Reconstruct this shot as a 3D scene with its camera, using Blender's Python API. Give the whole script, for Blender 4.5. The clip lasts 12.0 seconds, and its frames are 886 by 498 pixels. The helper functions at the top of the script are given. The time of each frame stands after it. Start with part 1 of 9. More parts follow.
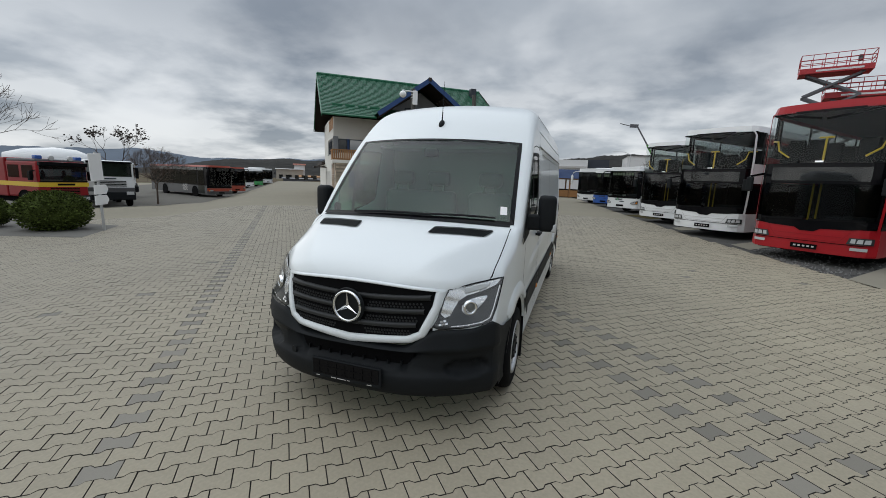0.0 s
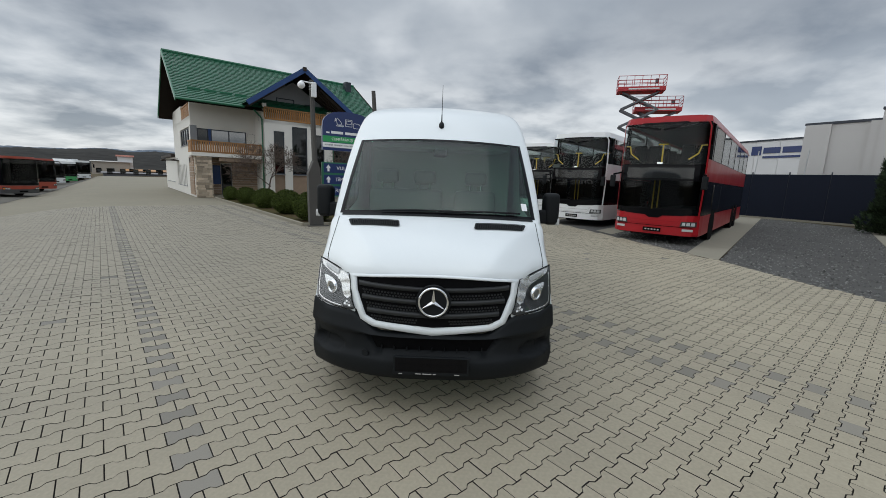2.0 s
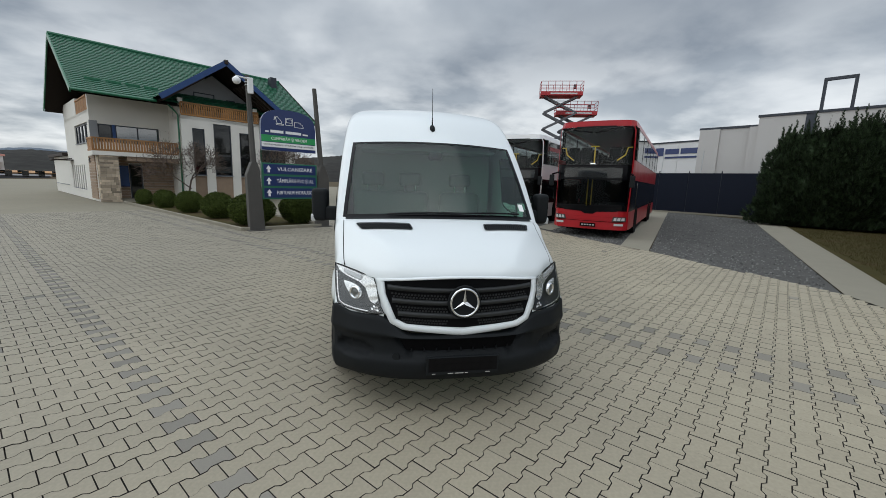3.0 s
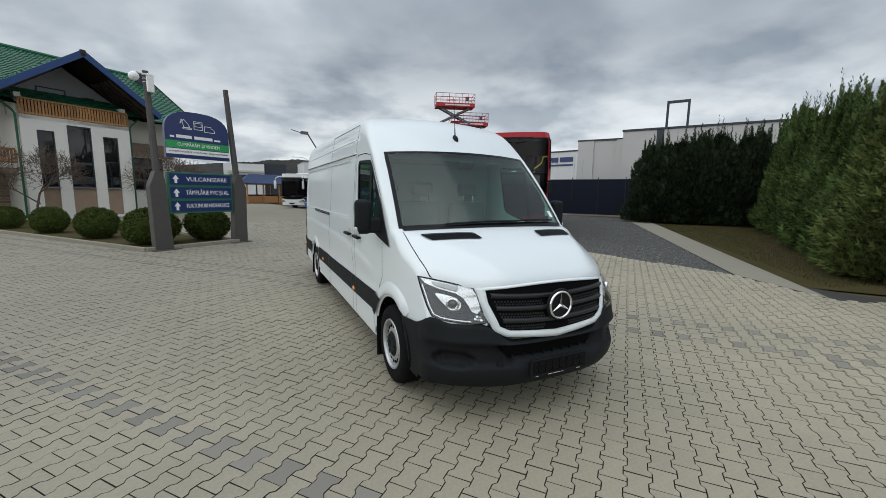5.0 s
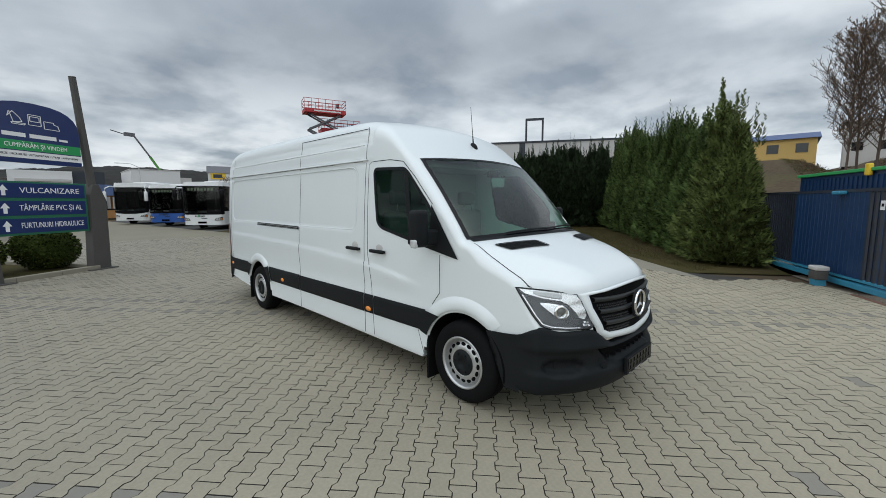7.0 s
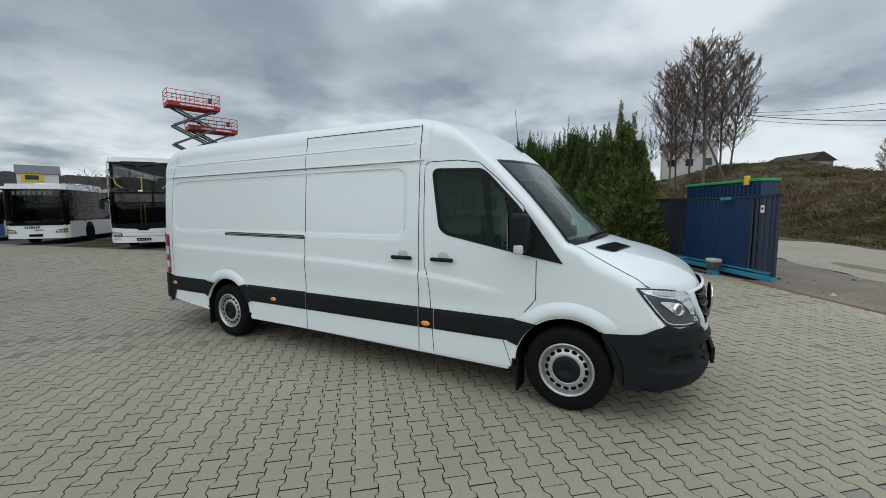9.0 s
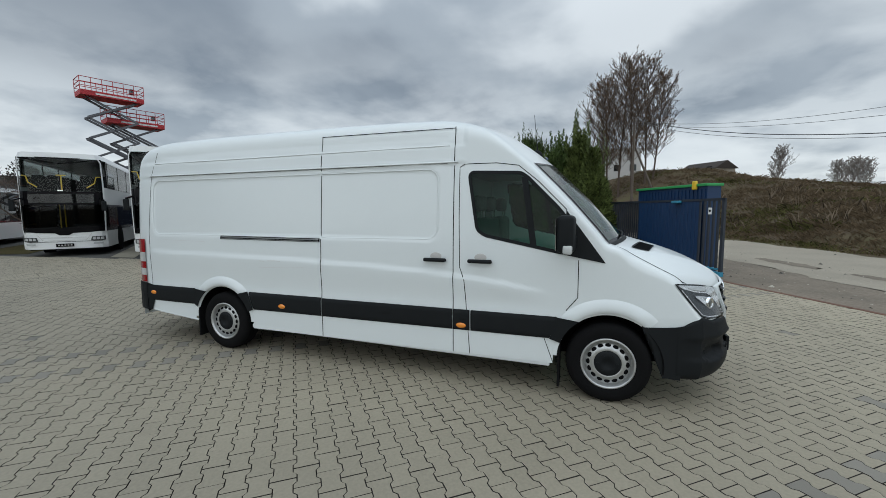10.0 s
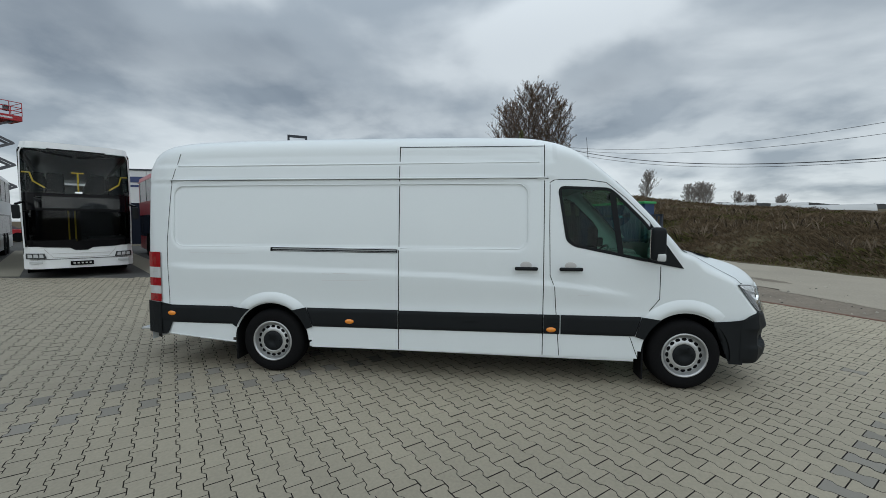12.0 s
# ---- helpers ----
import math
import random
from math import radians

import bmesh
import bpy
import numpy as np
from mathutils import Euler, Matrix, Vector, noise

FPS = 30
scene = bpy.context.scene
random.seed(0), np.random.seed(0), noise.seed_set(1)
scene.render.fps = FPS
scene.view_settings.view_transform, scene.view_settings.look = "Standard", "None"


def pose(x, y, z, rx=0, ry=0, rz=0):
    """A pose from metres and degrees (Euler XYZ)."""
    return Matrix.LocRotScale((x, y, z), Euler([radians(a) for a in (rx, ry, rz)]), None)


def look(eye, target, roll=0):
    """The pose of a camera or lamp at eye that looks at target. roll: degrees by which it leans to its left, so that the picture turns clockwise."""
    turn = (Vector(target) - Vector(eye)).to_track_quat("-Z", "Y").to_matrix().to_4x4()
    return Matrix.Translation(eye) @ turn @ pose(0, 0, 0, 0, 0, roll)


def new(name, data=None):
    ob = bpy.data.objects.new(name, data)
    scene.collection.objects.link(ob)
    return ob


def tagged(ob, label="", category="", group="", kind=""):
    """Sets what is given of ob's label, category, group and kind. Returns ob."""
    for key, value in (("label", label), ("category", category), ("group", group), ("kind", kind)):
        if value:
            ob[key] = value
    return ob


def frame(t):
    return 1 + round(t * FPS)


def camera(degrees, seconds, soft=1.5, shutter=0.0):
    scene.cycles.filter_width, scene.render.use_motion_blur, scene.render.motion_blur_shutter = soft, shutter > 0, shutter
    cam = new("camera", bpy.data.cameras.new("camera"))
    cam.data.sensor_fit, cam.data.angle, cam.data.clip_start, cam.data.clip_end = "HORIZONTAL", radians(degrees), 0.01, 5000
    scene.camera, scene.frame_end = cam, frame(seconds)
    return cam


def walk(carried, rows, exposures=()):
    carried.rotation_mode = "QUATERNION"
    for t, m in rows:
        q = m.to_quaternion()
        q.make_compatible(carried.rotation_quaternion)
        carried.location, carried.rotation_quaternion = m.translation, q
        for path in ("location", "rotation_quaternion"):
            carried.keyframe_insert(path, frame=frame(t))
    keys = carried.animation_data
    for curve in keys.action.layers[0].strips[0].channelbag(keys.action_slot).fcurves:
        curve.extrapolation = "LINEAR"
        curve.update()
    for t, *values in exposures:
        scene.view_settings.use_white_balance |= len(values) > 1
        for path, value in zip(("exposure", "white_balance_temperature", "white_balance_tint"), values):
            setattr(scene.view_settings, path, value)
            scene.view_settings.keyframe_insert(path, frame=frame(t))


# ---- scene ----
cam = camera(95.3, 12.0, soft=0.8)
METRES, EYE, TILT, LEAN, TURN = 9.88, 1.71, 0.0, 0.0, 18.4
ROWS = [
    (0.0, 0.0, 0.0, 0.0, 0.37, -9.74, -2.17),
    (0.5, -0.0372, -0.0036, -0.0006, -4.16, -9.75, -2.19),
    (1.0, -0.0738, -0.0099, 0.0011, -8.72, -9.75, -2.25),
    (1.5, -0.1078, -0.0027, -0.0014, -13.48, -9.71, -2.31),
    (2.0, -0.1446, 0.0019, -0.0017, -18.51, -9.64, -2.25),
    (2.5, -0.1812, 0.0073, -0.0006, -23.66, -9.51, -2.07),
    (3.0, -0.2112, 0.0232, -0.0013, -28.59, -9.34, -1.8),
    (5.0, -0.3328, 0.1085, -0.003, -44.1, -7.92, -0.83),
    (5.5, -0.3601, 0.1411, -0.002, -48.5, -7.49, -0.68),
    (6.0, -0.3797, 0.1804, -0.0012, -53.37, -7.12, -0.43),
    (6.5, -0.4064, 0.2169, -0.0019, -58.46, -6.82, -0.1),
    (7.0, -0.4212, 0.2569, -0.0041, -63.37, -6.57, 0.17),
    (9.0, -0.4534, 0.434, -0.006, -80.31, -5.71, 0.38),
    (9.5, -0.4621, 0.4789, -0.0059, -84.59, -5.66, 0.36),
    (10.0, -0.4625, 0.5233, -0.0055, -88.76, -5.47, 0.36),
    (10.5, -0.4715, 0.5711, -0.0064, -92.59, -5.13, 0.29),
    (11.0, -0.469, 0.6157, -0.0081, -95.99, -4.66, 0.16),
    (11.5, -0.4631, 0.6619, -0.0073, -99.13, -4.18, -0.02),
    (12.0, -0.4573, 0.7104, -0.0066, -102.35, -3.71, -0.2),
]
walk(cam, [(t, pose(0, 0, EYE, TILT, LEAN, TURN) @ pose(METRES * x, METRES * y, METRES * z, 90 + pitch, roll, yaw)) for t, x, y, z, yaw, pitch, roll in ROWS],
     [(0.0, -0.13, 6450, 10), (3.0, 0.0, 6450, 9), (6.0, 0.03, 6400, 8), (9.0, -0.08, 6270, 7), (12.0, -0.25, 6200, 6)])

# ---- world and light ----
world = bpy.data.worlds.new("overcast_sky")
scene.world = world
world.use_nodes = True
wn, wl = world.node_tree.nodes, world.node_tree.links
wn.clear()


def wnode(kind, **values):
    n = wn.new(kind)
    for k, v in values.items():
        n.inputs[k].default_value = v
    return n


SUN_AZ, SUN_EL = radians(195), radians(44)      # azimuth from +x towards +y
tc = wnode("ShaderNodeTexCoord")
sep = wnode("ShaderNodeSeparateXYZ")
wl.new(tc.outputs["Generated"], sep.inputs[0])
up_ = wn.new("ShaderNodeMath"); up_.operation = "MAXIMUM"; up_.inputs[1].default_value = 0.0
wl.new(sep.outputs["Z"], up_.inputs[0])
den = wn.new("ShaderNodeMath"); den.operation = "ADD"; den.inputs[1].default_value = 0.30
wl.new(up_.outputs[0], den.inputs[0])
dx = wn.new("ShaderNodeMath"); dx.operation = "DIVIDE"
dy = wn.new("ShaderNodeMath"); dy.operation = "DIVIDE"
wl.new(sep.outputs["X"], dx.inputs[0]); wl.new(den.outputs[0], dx.inputs[1])
wl.new(sep.outputs["Y"], dy.inputs[0]); wl.new(den.outputs[0], dy.inputs[1])
plane = wn.new("ShaderNodeCombineXYZ")
wl.new(dx.outputs[0], plane.inputs[0]); wl.new(dy.outputs[0], plane.inputs[1])
big = wnode("ShaderNodeTexNoise", Scale=1.15, Detail=6.0, Roughness=0.45, Distortion=0.25)
wl.new(plane.outputs[0], big.inputs["Vector"])
ramp = wn.new("ShaderNodeValToRGB")
ramp.color_ramp.interpolation = "EASE"
ramp.color_ramp.elements[0].position, ramp.color_ramp.elements[0].color = 0.36, (0.268, 0.305, 0.355, 1)
ramp.color_ramp.elements[1].position, ramp.color_ramp.elements[1].color = 0.66, (0.82, 0.85, 0.88, 1)
e = ramp.color_ramp.elements.new(0.51); e.color = (0.412, 0.455, 0.505, 1)
wl.new(big.outputs["Fac"], ramp.inputs[0])
# brighter band of thin cloud low over the horizon
band = wn.new("ShaderNodeMapRange"); band.interpolation_type = "SMOOTHSTEP"
band.inputs["From Min"].default_value, band.inputs["From Max"].default_value = 0.03, 0.46
band.inputs["To Min"].default_value, band.inputs["To Max"].default_value = 0.88, 0.0
wl.new(sep.outputs["Z"], band.inputs["Value"])
fine = wnode("ShaderNodeTexNoise", Scale=1.6, Detail=8.0, Roughness=0.52, Distortion=0.1)
den2 = wn.new("ShaderNodeMath"); den2.operation = "ADD"; den2.inputs[1].default_value = 0.21
wl.new(up_.outputs[0], den2.inputs[0])
flatten = wn.new("ShaderNodeVectorMath"); flatten.operation = "DIVIDE"
low_plane = wn.new("ShaderNodeCombineXYZ")
wl.new(sep.outputs["X"], low_plane.inputs[0]); wl.new(sep.outputs["Y"], low_plane.inputs[1])
spread_ = wn.new("ShaderNodeCombineXYZ")
for k in range(3):
    wl.new(den2.outputs[0], spread_.inputs[k])
wl.new(low_plane.outputs[0], flatten.inputs[0]); wl.new(spread_.outputs[0], flatten.inputs[1])
wl.new(flatten.outputs[0], fine.inputs["Vector"])
bm_ = wn.new("ShaderNodeMath"); bm_.operation = "MULTIPLY"
bf = wn.new("ShaderNodeMapRange"); bf.inputs["From Min"].default_value, bf.inputs["From Max"].default_value = 0.40, 0.58
wl.new(fine.outputs["Fac"], bf.inputs["Value"])
wl.new(band.outputs[0], bm_.inputs[0]); wl.new(bf.outputs[0], bm_.inputs[1])
mix1 = wn.new("ShaderNodeMixRGB"); mix1.inputs[2].default_value = (0.93, 0.955, 0.97, 1)
wl.new(bm_.outputs[0], mix1.inputs[0]); wl.new(ramp.outputs[0], mix1.inputs[1])
sky = wn.new("ShaderNodeTexSky")
sky.sky_type, sky.sun_disc = "NISHITA", False
sky.sun_elevation, sky.sun_rotation = SUN_EL, math.pi / 2 - SUN_AZ
skys = wn.new("ShaderNodeMixRGB"); skys.blend_type = "MULTIPLY"; skys.inputs[0].default_value = 1.0
skys.inputs[2].default_value = (0.1, 0.1, 0.1, 1)
wl.new(sky.outputs[0], skys.inputs[1])
mix2 = wn.new("ShaderNodeMixRGB"); mix2.inputs[0].default_value = 0.90
wl.new(skys.outputs[0], mix2.inputs[1]); wl.new(mix1.outputs[0], mix2.inputs[2])
# an overcast sky grows brighter towards the zenith
zen = wn.new("ShaderNodeMapRange"); zen.interpolation_type = "SMOOTHSTEP"
zen.inputs["From Min"].default_value, zen.inputs["From Max"].default_value = 0.30, 1.0
zen.inputs["To Min"].default_value, zen.inputs["To Max"].default_value = 1.0, 2.25
wl.new(sep.outputs["Z"], zen.inputs["Value"])
bg = wnode("ShaderNodeBackground", Strength=1.0)
wl.new(mix2.outputs[0], bg.inputs["Color"])
wl.new(zen.outputs[0], bg.inputs["Strength"])
wout = wn.new("ShaderNodeOutputWorld")
wl.new(bg.outputs[0], wout.inputs["Surface"])

sun_data = bpy.data.lights.new("sun", "SUN")
sun_data.energy, sun_data.angle, sun_data.color = 1.5, radians(130), (0.98, 1.0, 0.97)
sun = new("sun", sun_data)
sun_from = Vector((math.cos(SUN_EL) * math.cos(SUN_AZ), math.cos(SUN_EL) * math.sin(SUN_AZ), math.sin(SUN_EL)))
sun.matrix_world = look(sun_from * 60, (0, 0, 0))


# ---- materials ----
def material(name, color, rough=0.6, metal=0.0, vary=0.12, scale=6.0, fine_scale=60.0, bump=0.0, coat=0.0, ob_rand=0.0, island=0.0, warm=None, spec=0.5, rough_vary=0.08):
    """A surface with colour variation at two scales, uneven roughness and fine relief."""
    m = bpy.data.materials.new(name)
    m.use_nodes = True
    n, l = m.node_tree.nodes, m.node_tree.links
    b = n["Principled BSDF"]
    b.inputs["Metallic"].default_value = metal
    b.inputs["Specular IOR Level"].default_value = spec
    if coat:
        b.inputs["Coat Weight"].default_value = coat
        b.inputs["Coat Roughness"].default_value = 0.06
    t = n.new("ShaderNodeTexCoord")
    a = n.new("ShaderNodeTexNoise"); a.inputs["Scale"].default_value = scale; a.inputs["Detail"].default_value = 5
    f = n.new("ShaderNodeTexNoise"); f.inputs["Scale"].default_value = fine_scale; f.inputs["Detail"].default_value = 3
    l.new(t.outputs["Object"], a.inputs["Vector"]); l.new(t.outputs["Object"], f.inputs["Vector"])
    add = n.new("ShaderNodeMath"); add.operation = "MULTIPLY_ADD"; add.inputs[1].default_value = 0.5
    l.new(f.outputs["Fac"], add.inputs[0])
    half = n.new("ShaderNodeMath"); half.operation = "MULTIPLY"; half.inputs[1].default_value = 0.5
    l.new(a.outputs["Fac"], half.inputs[0]); l.new(half.outputs[0], add.inputs[2])
    val = add.outputs[0]
    if ob_rand or island:
        if island:
            g = n.new("ShaderNodeNewGeometry"); src = g.outputs["Random Per Island"]
        else:
            g = n.new("ShaderNodeObjectInfo"); src = g.outputs["Random"]
        k = n.new("ShaderNodeMath"); k.operation = "MULTIPLY_ADD"
        k.inputs[1].default_value = (ob_rand or island) / max(vary, 1e-3)
        sub = n.new("ShaderNodeMath"); sub.operation = "SUBTRACT"; sub.inputs[1].default_value = 0.5
        l.new(src, sub.inputs[0]); l.new(sub.outputs[0], k.inputs[0]); l.new(val, k.inputs[2])
        val = k.outputs[0]
    mr = n.new("ShaderNodeMapRange"); mr.clamp = False
    mr.inputs["From Min"].default_value, mr.inputs["From Max"].default_value = 0.25, 0.75
    mr.inputs["To Min"].default_value, mr.inputs["To Max"].default_value = 1 - vary, 1 + vary
    l.new(val, mr.inputs["Value"])
    mx = n.new("ShaderNodeVectorMath"); mx.operation = "SCALE"
    mx.inputs[0].default_value = color
    l.new(mr.outputs[0], mx.inputs["Scale"])
    if warm:
        w = n.new("ShaderNodeMixRGB"); w.inputs[2].default_value = (*warm, 1)
        wr = n.new("ShaderNodeMapRange"); wr.inputs["From Min"].default_value, wr.inputs["From Max"].default_value = 0.5, 0.75
        l.new(a.outputs["Fac"], wr.inputs["Value"]); l.new(wr.outputs[0], w.inputs[0]); l.new(mx.outputs[0], w.inputs[1])
        l.new(w.outputs[0], b.inputs["Base Color"])
    else:
        l.new(mx.outputs[0], b.inputs["Base Color"])
    rr = n.new("ShaderNodeMapRange")
    rr.inputs["To Min"].default_value, rr.inputs["To Max"].default_value = max(0.02, rough - rough_vary), min(1, rough + rough_vary)
    l.new(a.outputs["Fac"], rr.inputs["Value"]); l.new(rr.outputs[0], b.inputs["Roughness"])
    if bump:
        bp = n.new("ShaderNodeBump"); bp.inputs["Strength"].default_value = 0.6; bp.inputs["Distance"].default_value = bump
        l.new(f.outputs["Fac"], bp.inputs["Height"]); l.new(bp.outputs[0], b.inputs["Normal"])
    return m


def glass_material(name, tint, clear, rough=0.02, mirror=0.06):
    """Tinted pane: partly see-through, with a mirror gloss that grows at grazing angles."""
    m = bpy.data.materials.new(name)
    m.use_nodes = True
    n, l = m.node_tree.nodes, m.node_tree.links
    n.clear()
    o = n.new("ShaderNodeOutputMaterial")
    tr = n.new("ShaderNodeBsdfTransparent"); tr.inputs[0].default_value = (*tint, 1)
    dk = n.new("ShaderNodeBsdfDiffuse"); dk.inputs[0].default_value = (0.02, 0.022, 0.022, 1)
    body = n.new("ShaderNodeMixShader"); body.inputs[0].default_value = clear
    l.new(dk.outputs[0], body.inputs[1]); l.new(tr.outputs[0], body.inputs[2])
    gl = n.new("ShaderNodeBsdfGlossy"); gl.inputs["Roughness"].default_value = rough
    lw = n.new("ShaderNodeLayerWeight"); lw.inputs[0].default_value = 0.5
    pw = n.new("ShaderNodeMath"); pw.operation = "POWER"; pw.inputs[1].default_value = 4.5
    l.new(lw.outputs["Facing"], pw.inputs[0])
    fr = n.new("ShaderNodeMapRange"); fr.inputs["To Min"].default_value, fr.inputs["To Max"].default_value = mirror, 1.0
    l.new(pw.outputs[0], fr.inputs["Value"])
    mx = n.new("ShaderNodeMixShader")
    l.new(fr.outputs[0], mx.inputs[0]); l.new(body.outputs[0], mx.inputs[1]); l.new(gl.outputs[0], mx.inputs[2])
    l.new(mx.outputs[0], o.inputs[0])
    return m


M = {}
M["van_white"] = material("van_white", (0.675, 0.71, 0.72), 0.30, vary=0.012, scale=2.5, coat=0.42, rough_vary=0.008)
M["plastic"] = material("black_plastic", (0.0100, 0.0115, 0.0128), 0.58, vary=0.18, scale=9, fine_scale=350, bump=0.0006, spec=0.14)
M["grille"] = material("grille_plastic", (0.021, 0.0225, 0.0235), 0.5, vary=0.15, scale=9, fine_scale=350, bump=0.0004, spec=0.35)
M["rubber"] = material("rubber", (0.006, 0.006, 0.0065), 0.8, vary=0.2, scale=20, bump=0.001, spec=0.1)
M["seam"] = material("seam_dark", (0.004, 0.004, 0.0045), 0.9, spec=0.08)
M["chrome"] = material("chrome", (0.78, 0.79, 0.80), 0.12, 1.0, vary=0.03)
M["steel"] = material("wheel_steel", (0.47, 0.475, 0.475), 0.36, 0.72, vary=0.14, scale=18)
M["alu"] = material("galvanised", (0.50, 0.51, 0.52), 0.45, 0.7, vary=0.1)
M["glass"] = glass_material("windscreen_glass", (0.58, 0.90, 0.75), 0.99, mirror=0.058)
M["glass_dark"] = glass_material("tinted_glass", (0.30, 0.34, 0.33), 0.90, mirror=0.05)
M["glass_cab"] = glass_material("cab_glass", (0.30, 0.47, 0.40), 0.97, mirror=0.018)
M["glass_bus"] = glass_material("bus_glass", (0.76, 0.81, 0.80), 0.98, mirror=0.022)
M["glass_low"] = glass_material("lower_bus_glass", (0.36, 0.40, 0.39), 0.97, mirror=0.018)
M["lamp_unlit"] = material("display_print", (0.085, 0.115, 0.070), 0.6, vary=0.3, scale=40)
M["cab_pane"] = glass_material("truck_glass", (0.30, 0.36, 0.34), 0.6, mirror=0.13)
M["glass_deck"] = glass_material("upper_deck_glass", (0.80, 0.84, 0.83), 0.98, mirror=0.26)
M["glass_side"] = glass_material("side_bus_glass", (0.14, 0.15, 0.16), 0.6, mirror=0.26)
M["glass_house"] = glass_material("house_glass", (0.10, 0.11, 0.12), 0.5)
M["lens"] = glass_material("lamp_lens", (0.93, 0.94, 0.95), 1.0)
M["interior"] = material("interior_grey", (0.105, 0.115, 0.110), 0.8, vary=0.1)
M["interior_light"] = material("interior_light_grey", (0.27, 0.29, 0.28), 0.8, vary=0.06)
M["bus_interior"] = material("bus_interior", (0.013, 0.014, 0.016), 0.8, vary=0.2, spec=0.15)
M["amber"] = material("amber_lens", (0.75, 0.24, 0.02), 0.2, vary=0.05, coat=0.5)
M["red_lens"] = material("red_lens", (0.26, 0.008, 0.012), 0.18, vary=0.05, coat=0.5)
M["white_lens"] = material("white_lens", (0.48, 0.49, 0.49), 0.15, vary=0.03, coat=0.5)
M["reflector"] = material("lamp_reflector", (0.80, 0.80, 0.78), 0.26, 0.75, vary=0.10, scale=30)
M["lamp_glass"] = material("projector_glass", (0.10, 0.105, 0.10), 0.10, vary=0.1, coat=0.8)
M["lamp_dark"] = material("lamp_bezel", (0.026, 0.028, 0.029), 0.35, vary=0.1)
M["bus_white"] = material("bus_white", (0.74, 0.75, 0.75), 0.32, vary=0.03, scale=1.5, coat=0.4)
M["bus_red"] = material("bus_red", (0.36, 0.010, 0.016), 0.32, vary=0.06, scale=1.5, coat=0.12, spec=0.3)
M["bus_black"] = material("bus_black", (0.004, 0.004, 0.005), 0.18, vary=0.1, spec=0.14)
M["bus_grey"] = material("bus_grey", (0.048, 0.050, 0.055), 0.35, vary=0.06, coat=0.3)
M["bus_orange"] = material("bus_orange", (0.34, 0.050, 0.025), 0.35, vary=0.06, coat=0.3)
M["bus_blue"] = material("bus_blue", (0.02, 0.09, 0.36), 0.35, vary=0.06, coat=0.3)
M["bus_green"] = material("bus_green", (0.06, 0.36, 0.11), 0.35, vary=0.06, coat=0.3)
M["yellow"] = material("yellow_paint", (0.70, 0.47, 0.03), 0.4, vary=0.05)
M["fire_red"] = material("fire_red", (0.26, 0.007, 0.012), 0.34, vary=0.06, coat=0.12, spec=0.3)
M["lift_red"] = material("lift_red", (0.38, 0.018, 0.024), 0.5, vary=0.1)
M["lift_grey"] = material("lift_grey", (0.10, 0.10, 0.11), 0.5, vary=0.15)
M["paver"] = material("concrete_paver", (0.280, 0.251, 0.190), 0.72, vary=0.21, scale=0.55, fine_scale=42, bump=0.0012, island=0.022, spec=0.5)
M["paver_one"] = material("concrete_paver_single", (0.280, 0.251, 0.190), 0.72, vary=0.21, scale=0.55, fine_scale=42, bump=0.0012, ob_rand=0.022, spec=0.5)
M["paver_dark"] = material("dark_paver", (0.196, 0.184, 0.160), 0.80, vary=0.10, scale=0.8, fine_scale=110, bump=0.0012, island=0.08, spec=0.3)


def brightness_gradient(m):
    """Brightness gradient painted into the block colour: paler towards the gate, darker beyond."""
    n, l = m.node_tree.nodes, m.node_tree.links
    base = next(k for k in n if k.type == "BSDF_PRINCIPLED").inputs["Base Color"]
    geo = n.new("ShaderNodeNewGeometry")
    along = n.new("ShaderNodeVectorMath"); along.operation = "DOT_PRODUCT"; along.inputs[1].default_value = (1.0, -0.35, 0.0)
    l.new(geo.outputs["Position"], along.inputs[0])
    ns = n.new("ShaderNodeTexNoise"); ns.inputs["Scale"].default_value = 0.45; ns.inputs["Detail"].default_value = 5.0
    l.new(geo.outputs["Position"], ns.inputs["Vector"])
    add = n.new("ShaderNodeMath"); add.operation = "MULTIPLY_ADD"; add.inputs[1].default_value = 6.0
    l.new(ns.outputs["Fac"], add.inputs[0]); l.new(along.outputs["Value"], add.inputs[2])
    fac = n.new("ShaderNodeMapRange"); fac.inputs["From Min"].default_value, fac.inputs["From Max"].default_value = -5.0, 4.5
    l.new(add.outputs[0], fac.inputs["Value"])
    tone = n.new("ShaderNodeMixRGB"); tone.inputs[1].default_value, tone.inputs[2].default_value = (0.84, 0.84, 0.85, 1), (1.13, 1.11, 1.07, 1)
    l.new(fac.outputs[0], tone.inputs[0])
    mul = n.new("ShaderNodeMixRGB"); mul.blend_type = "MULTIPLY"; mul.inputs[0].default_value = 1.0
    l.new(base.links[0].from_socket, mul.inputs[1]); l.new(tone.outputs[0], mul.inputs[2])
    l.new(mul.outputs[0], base)


